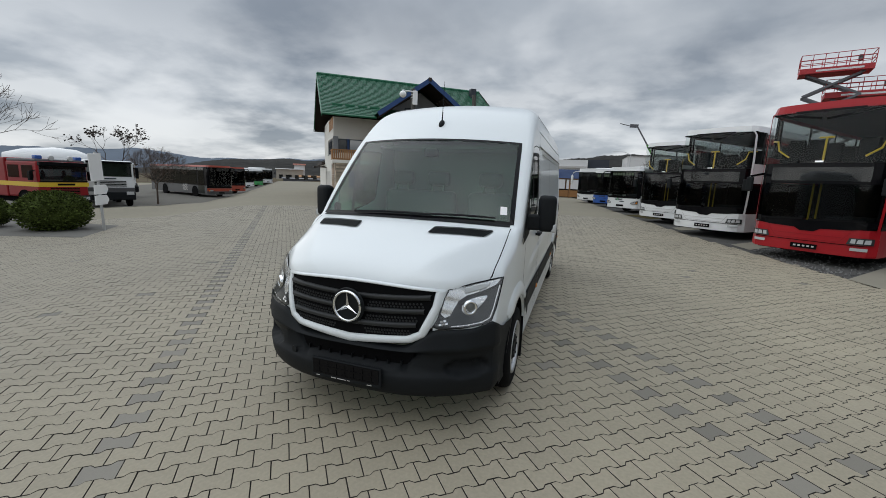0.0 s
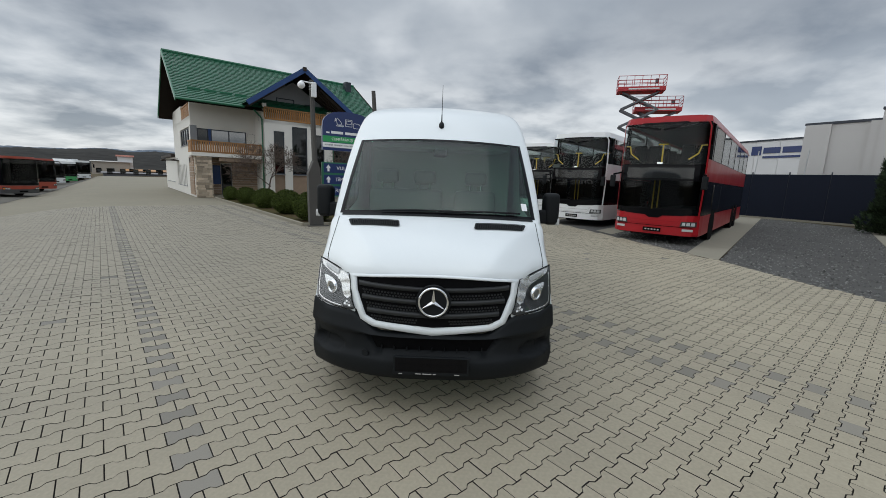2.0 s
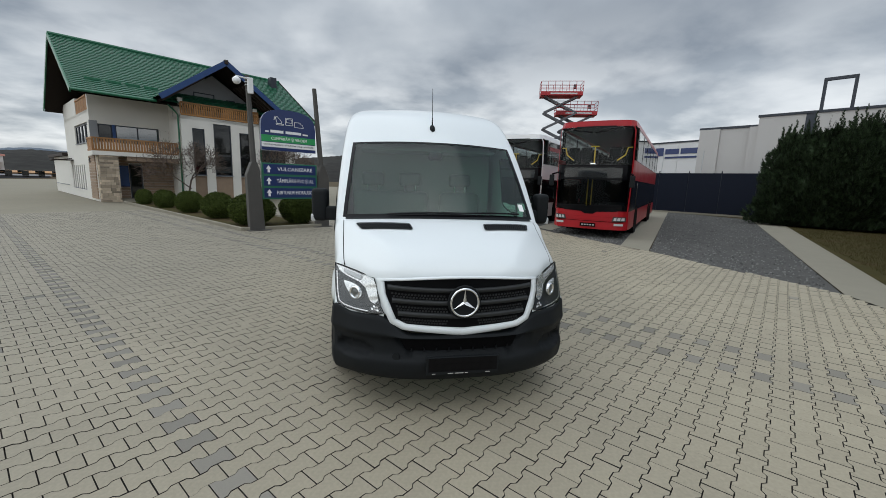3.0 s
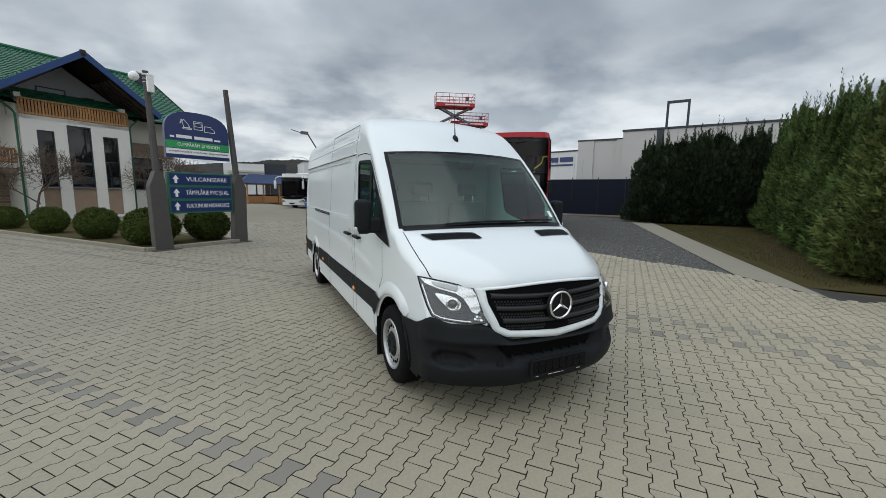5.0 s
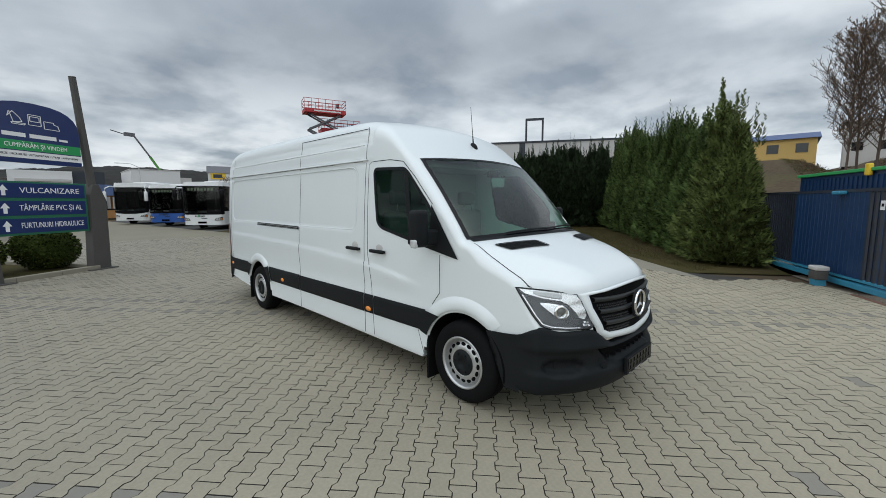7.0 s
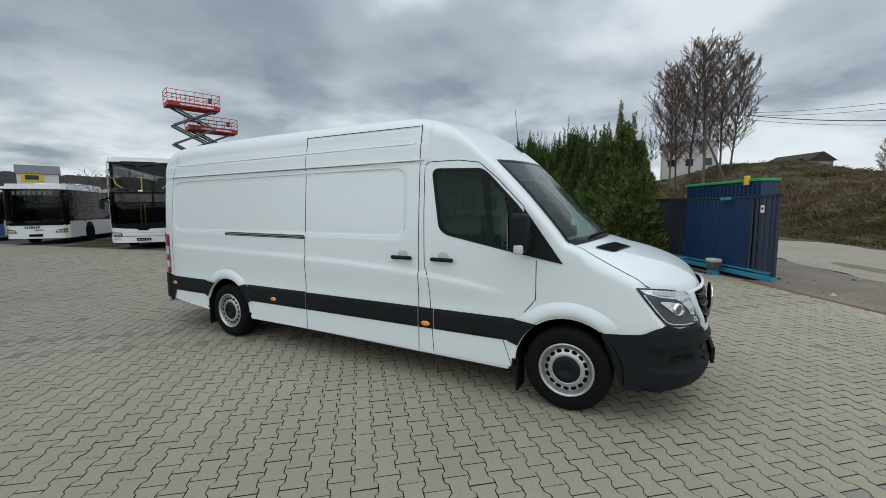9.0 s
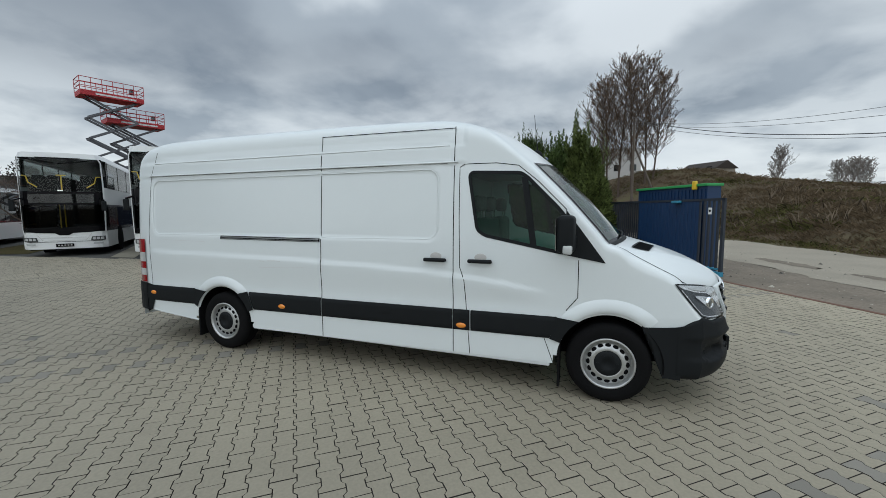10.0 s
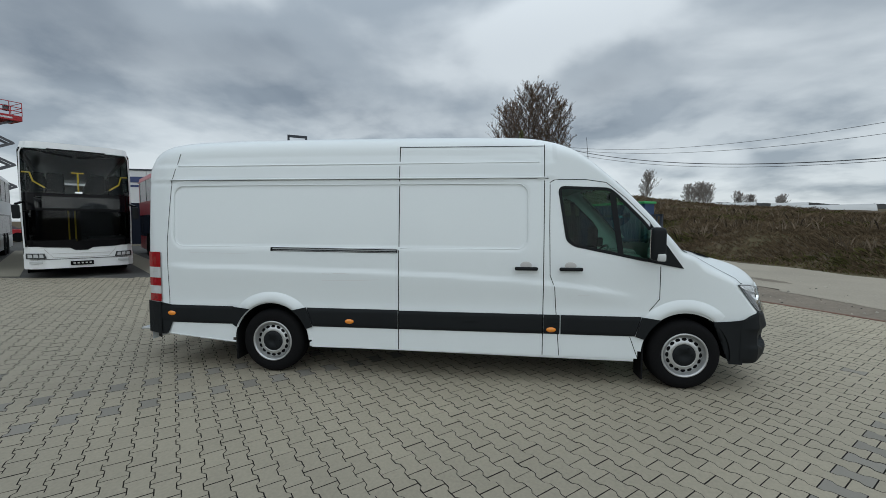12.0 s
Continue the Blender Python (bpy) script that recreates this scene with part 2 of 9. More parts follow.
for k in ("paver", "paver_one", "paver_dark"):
    brightness_gradient(M[k])
M["joint"] = material("joint_sand", (0.030, 0.027, 0.022), 0.95, vary=0.25, scale=3, bump=0.002)
M["yard_far"] = material("far_paving", (0.222, 0.201, 0.152), 0.88, vary=0.16, scale=0.35, fine_scale=5.5, spec=0.3)
M["asphalt"] = material("asphalt", (0.10, 0.10, 0.102), 0.9, vary=0.18, scale=0.6, fine_scale=70, bump=0.002)
M["slab"] = material("grey_slab", (0.135, 0.130, 0.118), 0.9, vary=0.2, scale=0.6, fine_scale=20, bump=0.001, spec=0.3)
M["yard_bay"] = material("worn_bay", (0.115, 0.108, 0.092), 0.9, vary=0.2, scale=0.4, fine_scale=12, spec=0.3)
M["gravel"] = material("gravel_bed", (0.082, 0.080, 0.076), 0.95, spec=0.15, vary=0.35, scale=1.2, fine_scale=38, bump=0.012)
M["stone"] = material("gravel_stone", (0.125, 0.123, 0.118), 0.9, vary=0.2, island=0.3)
M["verge_stone"] = material("verge_stone", (0.24, 0.22, 0.185), 0.9, vary=0.3, island=0.5)
M["kerb"] = material("concrete_kerb", (0.235, 0.216, 0.170), 0.88, vary=0.12, scale=2, fine_scale=90, bump=0.001, spec=0.3)
M["rust"] = material("rusty_steel", (0.135, 0.068, 0.046), 0.85, vary=0.3, scale=3, fine_scale=40, bump=0.001)
M["road"] = material("road_concrete", (0.300, 0.266, 0.212), 0.9, vary=0.22, scale=0.5, fine_scale=25, bump=0.002, spec=0.3)
M["dirt"] = material("dirt_verge", (0.170, 0.140, 0.106), 0.95, vary=0.45, scale=0.9, fine_scale=18, bump=0.02)
M["lawn"] = material("spring_lawn", (0.056, 0.048, 0.018), 0.95, spec=0.08, vary=0.35, scale=0.9, fine_scale=30, bump=0.01, warm=(0.062, 0.042, 0.024))
M["field"] = material("dry_field", (0.088, 0.066, 0.043), 0.98, vary=0.4, scale=0.16, fine_scale=2.2, bump=0.05, warm=(0.085, 0.085, 0.035), spec=0.1)
M["dry_grass"] = material("dry_grass", (0.132, 0.098, 0.062), 0.95, vary=0.25, scale=0.2, fine_scale=4, island=0.22, spec=0.1)
M["green_grass"] = material("green_grass", (0.085, 0.082, 0.030), 0.95, vary=0.3, scale=0.3, fine_scale=4, island=0.35, spec=0.1)
M["stalk"] = material("dead_stalks", (0.150, 0.118, 0.085), 0.95, vary=0.3, scale=0.2, fine_scale=4, island=0.4, spec=0.1)
M["pale_twig"] = material("pale_twigs", (0.24, 0.215, 0.195), 0.95, vary=0.25, spec=0.1)
M["hill"] = material("wooded_hill", (0.036, 0.035, 0.033), 0.98, vary=0.55, scale=0.02, fine_scale=0.16, spec=0.05)
# Aerial haze is put into this colour as a pale blue.
M["hill_far"] = material("hazed_hill", (0.115, 0.14, 0.175), 0.98, vary=0.12, scale=0.006, fine_scale=0.03, spec=0.05)
M["cypress"] = material("cypress_foliage", (0.064, 0.096, 0.028), 0.75, vary=0.42, scale=0.9, fine_scale=12, island=0.35, spec=0.15)
M["cypress_light"] = material("light_cypress_foliage", (0.088, 0.112, 0.034), 0.75, vary=0.42, scale=0.9, fine_scale=12, island=0.35, spec=0.15)
# Dark foliage, deepened further: the clipped hedge's shade is in the colour.
M["cypress_dark"] = material("dark_shaded_cypress", (0.020, 0.034, 0.014), 0.75, vary=0.30, scale=0.9, fine_scale=12, island=0.35, spec=0.2)
M["box_leaf"] = material("boxwood_leaf", (0.062, 0.084, 0.020), 0.75, vary=0.25, scale=2, fine_scale=20, island=0.4, spec=0.10)
M["bark"] = material("bark", (0.115, 0.092, 0.075), 0.95, vary=0.3, scale=5, fine_scale=40, bump=0.01)
M["twig"] = material("twigs", (0.105, 0.080, 0.066), 0.95, vary=0.2, scale=3, spec=0.15)
M["bud"] = material("spring_buds", (0.16, 0.098, 0.055), 0.9, vary=0.25, island=0.4, spec=0.15)
M["house_white"] = material("house_render", (0.72, 0.70, 0.65), 0.9, vary=0.05, scale=1.2, fine_scale=40, bump=0.002)
# Cladding colour; it also carries the painted shade of the wing gable.
M["house_side"] = material("cladding_and_shade_grey", (0.26, 0.27, 0.285), 0.6, vary=0.06)
M["roof_green"] = material("green_roof_tile", (0.008, 0.105, 0.050), 0.42, vary=0.12, scale=1.5, island=0.12)
M["roof_blue"] = material("blue_metal", (0.012, 0.050, 0.17), 0.4, vary=0.1)
M["wood"] = material("honey_wood", (0.34, 0.165, 0.055), 0.6, vary=0.18, scale=4, fine_scale=45, bump=0.001, ob_rand=0.12)
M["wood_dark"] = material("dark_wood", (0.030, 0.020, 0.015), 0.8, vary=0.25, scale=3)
M["wood_clad"] = material("weathered_cladding", (0.30, 0.215, 0.150), 0.7, vary=0.2, scale=3, fine_scale=50, ob_rand=0.12)
M["stone_clad"] = material("stone_cladding", (0.42, 0.345, 0.26), 0.85, vary=0.2, scale=8, bump=0.004, ob_rand=0.25)
M["navy"] = material("sign_navy", (0.010, 0.026, 0.115), 0.35, vary=0.05, coat=0.2)
M["sign_green"] = material("sign_green", (0.02, 0.29, 0.085), 0.35, vary=0.05, coat=0.2)
M["sign_white"] = material("sign_white", (0.80, 0.80, 0.80), 0.4, vary=0.02)
M["sign_frame"] = material("sign_border", (0.02, 0.14, 0.075), 0.4, vary=0.05)
M["post"] = material("weathered_post", (0.066, 0.062, 0.057), 0.7, vary=0.2, scale=3, fine_scale=50, bump=0.001)
M["fence_navy"] = material("navy_screen", (0.008, 0.011, 0.021), 0.7, vary=0.15, spec=0.15)
M["gate_blue"] = material("gate_blue", (0.006, 0.031, 0.092), 0.42, vary=0.12, scale=2)
M["gate_rail"] = material("gate_rail_blue", (0.035, 0.22, 0.34), 0.5, vary=0.15)
M["gate_frame"] = material("gate_frame_dark", (0.022, 0.028, 0.040), 0.5, vary=0.1)
M["cont_green"] = material("container_green", (0.035, 0.30, 0.085), 0.5, vary=0.1)
M["hall_grey"] = material("hall_grey", (0.47, 0.455, 0.44), 0.8, vary=0.05, scale=0.6)
M["hall_white"] = material("hall_panel", (0.62, 0.62, 0.62), 0.6, vary=0.03, scale=0.5)
M["crane_green"] = material("crane_green", (0.07, 0.22, 0.04), 0.45, vary=0.1)
M["house_yellow"] = material("yellow_render", (0.52, 0.35, 0.12), 0.85, vary=0.08)
M["cable"] = material("cable", (0.02, 0.02, 0.022), 0.7)
M["beige"] = material("beige_render", (0.36, 0.32, 0.27), 0.85, vary=0.08)
M["tile_red"] = material("red_roof", (0.25, 0.08, 0.05), 0.8, vary=0.15)
M["poly"] = material("greenhouse_film", (0.42, 0.42, 0.41), 0.4, vary=0.05)


# ---- building blocks ----
def part(name, bm, mat, parent=None, label="", smooth=False, m=None):
    """Links a bmesh as one mesh object, under a thing or a part."""
    me = bpy.data.meshes.new(name)
    bmesh.ops.recalc_face_normals(bm, faces=bm.faces)
    bm.to_mesh(me)
    bm.free()
    me.materials.append(mat)
    if smooth:
        me.polygons.foreach_set("use_smooth", [True] * len(me.polygons))
    ob = new(name, me)
    if parent:
        ob.parent = parent
    if m is not None:
        ob.matrix_basis = m
    if label:
        ob["label"] = label
    return ob


def soup(name, verts, faces, mat, parent=None, label="", smooth=False):
    """One mesh straight from vertex and face lists."""
    me = bpy.data.meshes.new(name)
    me.from_pydata(verts, [], faces)
    me.materials.append(mat)
    if smooth:
        me.polygons.foreach_set("use_smooth", [True] * len(me.polygons))
    ob = new(name, me)
    if parent:
        ob.parent = parent
    if label:
        ob["label"] = label
    return ob


def thing(name, m, label, category, group="", kind=""):
    ob = new(name)
    ob.empty_display_size = 0.2
    ob.matrix_basis = m
    return tagged(ob, label, category, group, kind)


def box(bm, x0, x1, y0, y1, z0, z1, bevel=0.0, seg=2, m=None):
    r = bmesh.ops.create_cube(bm, size=1.0)
    vs = r["verts"]
    for v in vs:
        v.co = Vector(((x0 + x1) / 2 + v.co.x * (x1 - x0), (y0 + y1) / 2 + v.co.y * (y1 - y0), (z0 + z1) / 2 + v.co.z * (z1 - z0)))
    if m is not None:
        for v in vs:
            v.co = m @ v.co
    if bevel:
        es = list({e for v in vs for e in v.link_edges})
        bmesh.ops.bevel(bm, geom=es, offset=bevel, segments=seg, affect="EDGES", profile=0.5)
    return bm


def boxed(x0, x1, y0, y1, z0, z1, bevel=0.0, seg=2, m=None):
    return box(bmesh.new(), x0, x1, y0, y1, z0, z1, bevel, seg, m)


def rod(bm, p0, p1, r0, r1=None, seg=8):
    p0, p1 = Vector(p0), Vector(p1)
    d = p1 - p0
    q = Vector((0, 0, 1)).rotation_difference(d.normalized()).to_matrix().to_4x4()
    bmesh.ops.create_cone(bm, cap_ends=True, segments=seg, radius1=r0, radius2=r0 if r1 is None else r1, depth=d.length,
                          matrix=Matrix.Translation((p0 + p1) / 2) @ q)
    return bm


def rodded(p0, p1, r0, r1=None, seg=8):
    return rod(bmesh.new(), p0, p1, r0, r1, seg)


def bar(bm, p0, p1, w, h):
    """A square bar from p0 to p1."""
    p0, p1 = Vector(p0), Vector(p1)
    d = p1 - p0
    q = d.to_track_quat("Y", "Z").to_matrix().to_4x4()
    return box(bm, -w / 2, w / 2, -d.length / 2, d.length / 2, -h / 2, h / 2, m=Matrix.Translation((p0 + p1) / 2) @ q)


def tube(pts, r, seg=6, r1=None):
    """A round bar along a line of points, in one skin."""
    bm = bmesh.new()
    pts = [Vector(p) for p in pts]
    rings = []
    ref = Vector((0.31, 0.17, 0.93))
    for i, p in enumerate(pts):
        d = (pts[min(i + 1, len(pts) - 1)] - pts[max(i - 1, 0)]).normalized()
        a = d.cross(ref).normalized()
        b = d.cross(a)
        rr = r if r1 is None else r + (r1 - r) * i / (len(pts) - 1)
        rings.append([bm.verts.new(p + (a * math.cos(2 * math.pi * k / seg) + b * math.sin(2 * math.pi * k / seg)) * rr) for k in range(seg)])
    for u, v in zip(rings, rings[1:]):
        for k in range(seg):
            bm.faces.new((u[k], u[(k + 1) % seg], v[(k + 1) % seg], v[k]))
    bm.faces.new(rings[0]); bm.faces.new(rings[-1][::-1])
    return bm


def lathe(bm, profile, seg=48, axis="x"):
    """Spins (radius, along) pairs round the axis."""
    rings = []
    for k in range(seg):
        a = 2 * math.pi * k / seg
        ring = []
        for r, s in profile:
            c, d = r * math.cos(a), r * math.sin(a)
            ring.append(bm.verts.new((s, c, d) if axis == "x" else (c, s, d) if axis == "y" else (c, d, s)))
        rings.append(ring)
    for k in range(seg):
        a, b = rings[k], rings[(k + 1) % seg]
        for i in range(len(profile) - 1):
            bm.faces.new((a[i], a[i + 1], b[i + 1], b[i]))
    return bm


def patch(poly, f, nx=8, ny=8):
    """A flat outline, cut into a grid and laid on the surface f(a, b)."""
    bm = bmesh.new()
    bm.faces.new([bm.verts.new((a, b, 0)) for a, b in poly])
    bmesh.ops.triangulate(bm, faces=bm.faces[:])
    xs, ys = [p[0] for p in poly], [p[1] for p in poly]
    for axis, lo, hi, n in ((0, min(xs), max(xs), nx), (1, min(ys), max(ys), ny)):
        for k in range(1, n):
            co, no = [0, 0, 0], [0, 0, 0]
            co[axis], no[axis] = lo + (hi - lo) * k / n, 1
            bmesh.ops.bisect_plane(bm, geom=bm.verts[:] + bm.edges[:] + bm.faces[:], plane_co=co, plane_no=no)
    for v in bm.verts:
        v.co = Vector(f(v.co.x, v.co.y))
    return bm


def ribbon(bm, pts, width, f, closed=False):
    """A strip of that width along flat points, laid on the surface f(a, b)."""
    n = len(pts)
    left, right = [], []
    for i in range(n):
        a = Vector(pts[(i - 1) % n] if closed or i else pts[0])
        b = Vector(pts[(i + 1) % n] if closed or i < n - 1 else pts[-1])
        d = (b - a).normalized()
        p, s = Vector(pts[i]), Vector((-d.y, d.x)) * width / 2
        left.append(bm.verts.new(f(*(p + s)))); right.append(bm.verts.new(f(*(p - s))))
    for i in range(n if closed else n - 1):
        j = (i + 1) % n
        bm.faces.new((left[i], left[j], right[j], right[i]))
    return bm


def resample(pts, step, closed=False):
    out = []
    m = len(pts)
    for i in range(m if closed else m - 1):
        a, b = Vector(pts[i]), Vector(pts[(i + 1) % m])
        k = max(1, int((b - a).length / step))
        out += [tuple(a.lerp(b, j / k)) for j in range(k)]
    if not closed:
        out.append(tuple(pts[-1]))
    return out


def rounded(pts, r, seg=4):
    """Rounds the corners of a flat outline."""
    out, n = [], len(pts)
    for i in range(n):
        p, a, b = Vector(pts[i]), Vector(pts[i - 1]), Vector(pts[(i + 1) % n])
        d0, d1 = a - p, b - p
        k = min(r, d0.length * 0.45, d1.length * 0.45)
        p0, p1 = p + d0.normalized() * k, p + d1.normalized() * k
        for j in range(seg + 1):
            t = j / seg
            out.append(tuple(p0 * (1 - t) ** 2 + p * 2 * t * (1 - t) + p1 * t * t))
    return out


def monotone(table):
    """A smooth curve through (x, value) pairs without overshoot."""
    xs, ys = [p[0] for p in table], [p[1] for p in table]
    n = len(xs)
    d = [(ys[i + 1] - ys[i]) / (xs[i + 1] - xs[i]) for i in range(n - 1)]
    m = [d[0]] + [0 if d[i - 1] * d[i] <= 0 else 2 * d[i - 1] * d[i] / (d[i - 1] + d[i]) for i in range(1, n - 1)] + [d[-1]]

    def f(x):
        if x <= xs[0]:
            return ys[0]
        if x >= xs[-1]:
            return ys[-1]
        i = next(k for k in range(n - 1) if x <= xs[k + 1])
        h = xs[i + 1] - xs[i]
        t = (x - xs[i]) / h
        return (ys[i] * (1 + 2 * t) * (1 - t) ** 2 + m[i] * h * t * (1 - t) ** 2 + ys[i + 1] * t * t * (3 - 2 * t) + m[i + 1] * h * t * t * (t - 1))
    return f


def smooth(a, b, x):
    t = min(1, max(0, (x - a) / (b - a)))
    return t * t * (3 - 2 * t)


def words(text, size, mat, parent, m, name="lettering", extrude=0.002, align="CENTER", width=0.0):
    """Letters in the built-in font, turned into a mesh; squeezed to the width where one is given."""
    cu = bpy.data.curves.new(name, "FONT")
    cu.body, cu.size, cu.extrude, cu.align_x, cu.align_y = text, size, extrude, align, "CENTER"
    cu.resolution_u = 2
    tmp = new("tmp_text", cu)
    bpy.context.view_layer.update()
    me = bpy.data.meshes.new_from_object(tmp.evaluated_get(bpy.context.evaluated_depsgraph_get()))
    bpy.data.objects.remove(tmp)
    if width:
        xs = [v.co.x for v in me.vertices]
        k = width / (max(xs) - min(xs))
        for v in me.vertices:
            v.co.x *= k
    me.materials.clear(); me.materials.append(mat)
    ob = new(name, me)
    ob.parent = parent
    ob.matrix_basis = m
    return ob

# ---- ground ----
def flat(name, pts, z, mat, label, category="ground", steps=0, hole=None):
    bm = bmesh.new()
    bm.faces.new([bm.verts.new((x, y, z)) for x, y in pts])
    bmesh.ops.triangulate(bm, faces=bm.faces[:])
    if steps:
        for k in range(steps + 1):
            w = 2.0 + 4.5 * k / steps
            bmesh.ops.bisect_plane(bm, geom=bm.verts[:] + bm.edges[:] + bm.faces[:], plane_co=(-0.777 * w, -0.63 * w, 0), plane_no=(-0.777, -0.63, 0))
        for k in range(6):
            bmesh.ops.bisect_plane(bm, geom=bm.verts[:] + bm.edges[:] + bm.faces[:], plane_co=(-24.5 - 0.8 * k, 0, 0), plane_no=(-1, 0, 0))
        for v in bm.verts:
            v.co.z += dip(v.co.x, v.co.y)
    if hole:      # leave a round field open
        hx, hy, hr = hole
        for k in range(24):
            a = 2 * math.pi * k / 24
            n = Vector((math.cos(a), math.sin(a), 0))
            bmesh.ops.bisect_plane(bm, geom=bm.verts[:] + bm.edges[:] + bm.faces[:], plane_co=Vector((hx, hy, 0)) + n * hr, plane_no=n)
        bmesh.ops.delete(bm, geom=[f for f in bm.faces if math.hypot(f.calc_center_median().x - hx, f.calc_center_median().y - hy) < hr], context="FACES")
    ob = part(name, bm, mat)
    return tagged(ob, label, category, kind="structure")


def road_far(x):
    """y of the road's far edge at x."""
    return -7.1 + 0.25 * (x - 7.2) if x > 7.2 else -7.1 + 0.06 * (x - 7.2)


def dip(x, y):
    """The yard falls away a little past the lane, towards the parked trucks."""
    return -(0.5 + 0.38 * smooth(24.5, 28.5, -x)) * smooth(2.0, 6.5, -0.777 * x - 0.63 * y)


def land_height(x, y):
    d = road_far(x) - y
    z = -0.06 + dip(x, y) * 1.5
    slope = 8.0 * smooth(34, 76, x) * smooth(38, 22, y) if x > 30 else 0.0
    if d > 0:
        n = noise.noise(Vector((x * 0.11, y * 0.11, 3)))
        z += 1.45 * smooth(0.0, 8.5, d) * (1 + 0.35 * n) + 0.7 * smooth(5, 48, d) + 0.10 * noise.noise(Vector((x * 0.7, y * 0.7, 9))) * smooth(0, 1.5, d)
        z += (3.6 * (1 - 0.4 * smooth(15, 50, -y)) + 2.8 * smooth(-25, -11, y)) * smooth(20, 75, x) * smooth(0, 14, d) + 5.0 * smooth(90, 400, d)
        z = max(z, slope * smooth(14, 0, d))
    else:
        z += slope
    return z


def build_land():
    # rings that widen outwards
    bm = bmesh.new()
    xs = sorted(set([round(v, 2) for v in list(np.arange(-60, 80, 2.0)) + [-3000, -1500, -800, -400, -200, -120, -90, 90, 105, 130, 170, 230, 320, 450, 800, 1500, 3000]]))
    ys = sorted(set([round(v, 2) for v in list(np.arange(-60, -4, 1.0)) + list(np.arange(-4, 90, 4.0)) + [-3000, -1500, -800, -400, -250, -160, -110, -85, -70, 110, 150, 220, 400, 800, 1500, 3000]]))
    vs = [[bm.verts.new((x, y, land_height(x, y))) for x in xs] for y in ys]
    for j in range(len(ys) - 1):
        for i in range(len(xs) - 1):
            bm.faces.new((vs[j][i], vs[j][i + 1], vs[j + 1][i + 1], vs[j + 1][i]))
    tagged(part("ground", bm, M["field"], smooth=True), "dry brown scrubland and open ground", "ground", kind="structure")


build_land()
YARD = [(6.2, 1.35), (0.98, -1.50), (-16, -10.5), (-60, -14), (-80, 40), (-60, 95), (-6, 95), (0.6, 45), (2.4, 30), (4.0, 17), (5.35, 10.4), (5.55, 9.45), (6.05, 5.05), (5.35, 3.1), (6.6, 2.0)]
flat("yard", YARD, -0.0165, M["yard_far"], "sand-coloured concrete block paving", "paving", 9, (-1.5, 5, 18.5))
E_ = Vector((0.643, 0.766))   # along the parked buses
flat("bus_bay", [(-0.3, 46), (4.0, 17), (5.35, 10.4), (5.35 + 24.0 * E_.x, 10.4 + 24.0 * E_.y), (24, 60), (4, 75)], -0.02, M["gravel"], "dark gravel parking bay", "gravel")
flat("gravel_plot", [(5.58, 9.38), (6.08, 5.02), (21.8, 21.3), (20.9, 27.6)], -0.018, M["gravel"], "dark grey crushed stone plot", "gravel")
flat("strip_soil", [(6.05, 4.0), (8, 1.2), (30, 13), (26, 24)], -0.03, M["lawn"], "patchy spring grass strip under a hedge", "grass")
flat("verge", [(7.2, 1.8), (0.98, -1.55), (-16, -10.8), (-30, -22), (2.0, -2.75), (5.0, -2.1), (10.5, -0.9), (26, 2.6), (26, 9)], -0.03, M["dirt"], "bare dirt verge with gravel", "verge")


def ragged(pts, step, amp, seed):
    """A broken edge along a line of points."""
    out = []
    for x, y in resample(pts, step):
        k = noise.noise(Vector((x * 0.9, y * 0.9, seed))) + 0.6 * noise.noise(Vector((x * 2.6, y * 2.6, seed)))
        out.append((x + 0.3 * amp * k, y + amp * k))
    return out


ROAD_NEAR = ragged([(26, 2.6), (10.5, -0.85), (5.0, -2.05), (2.0, -2.7), (-12, -11.2), (-30, -22)], 0.35, 0.38, 4)
ROAD_FAR = ragged([(-30, -30), (-9, -8.1), (7.2, -7.15), (17, -4.7), (26, -2.45)], 0.4, 0.25, 6)
flat("road", ROAD_NEAR + ROAD_FAR, -0.024, M["road"], "pale worn concrete road with broken edges", "road")
for k, (x, y, rx, ry) in enumerate([(9.2, -2.3, 1.3, 0.30), (6.4, -3.1, 0.7, 0.22), (1.5, -4.6, 0.8, 0.28)]):
    ring = [(x + rx * math.cos(a) * (1 + 0.35 * noise.noise(Vector((a * 2, k, 1)))), y + 0.24 * rx * math.cos(a) + ry * math.sin(a) * (1 + 0.5 * noise.noise(Vector((a * 3, k, 5))))) for a in np.linspace(0, 2 * math.pi, 33)[:-1]]
    flat("pothole", ring, -0.019, M["dirt"], "shallow dirt-filled hollow in the road", "pothole")


def kerb_run(name, pts, w, h, z0, mat, label, seg=1.0, gap=0.008, category="kerb"):
    """Kerb stones end to end along a line."""
    run = thing(name, Matrix(), label, category, kind="structure")
    for a, b in zip(pts, pts[1:]):
        a, b = Vector(a), Vector(b)
        n = max(1, round((b - a).length / seg))
        t = (b - a).normalized()
        ang = math.degrees(math.atan2(t.y, t.x))
        me = None
        for k in range(n):
            p = a.lerp(b, k / n)
            L = (b - a).length / n - gap
            if me is None:
                ob = part("kerb_stone", boxed(0, L, -w / 2, w / 2, z0, h, 0.012, 1), mat, run)
                me = ob.data
            else:
                ob = new("kerb_stone", me); ob.parent = run
            ob.matrix_basis = pose(p.x, p.y, 0, 0, 0, ang)
    return run


# strips between the bays
def strip(p, q, r, s, label):
    flat("strip", [p, q, r, s], -0.006, M["kerb"], label, "path")


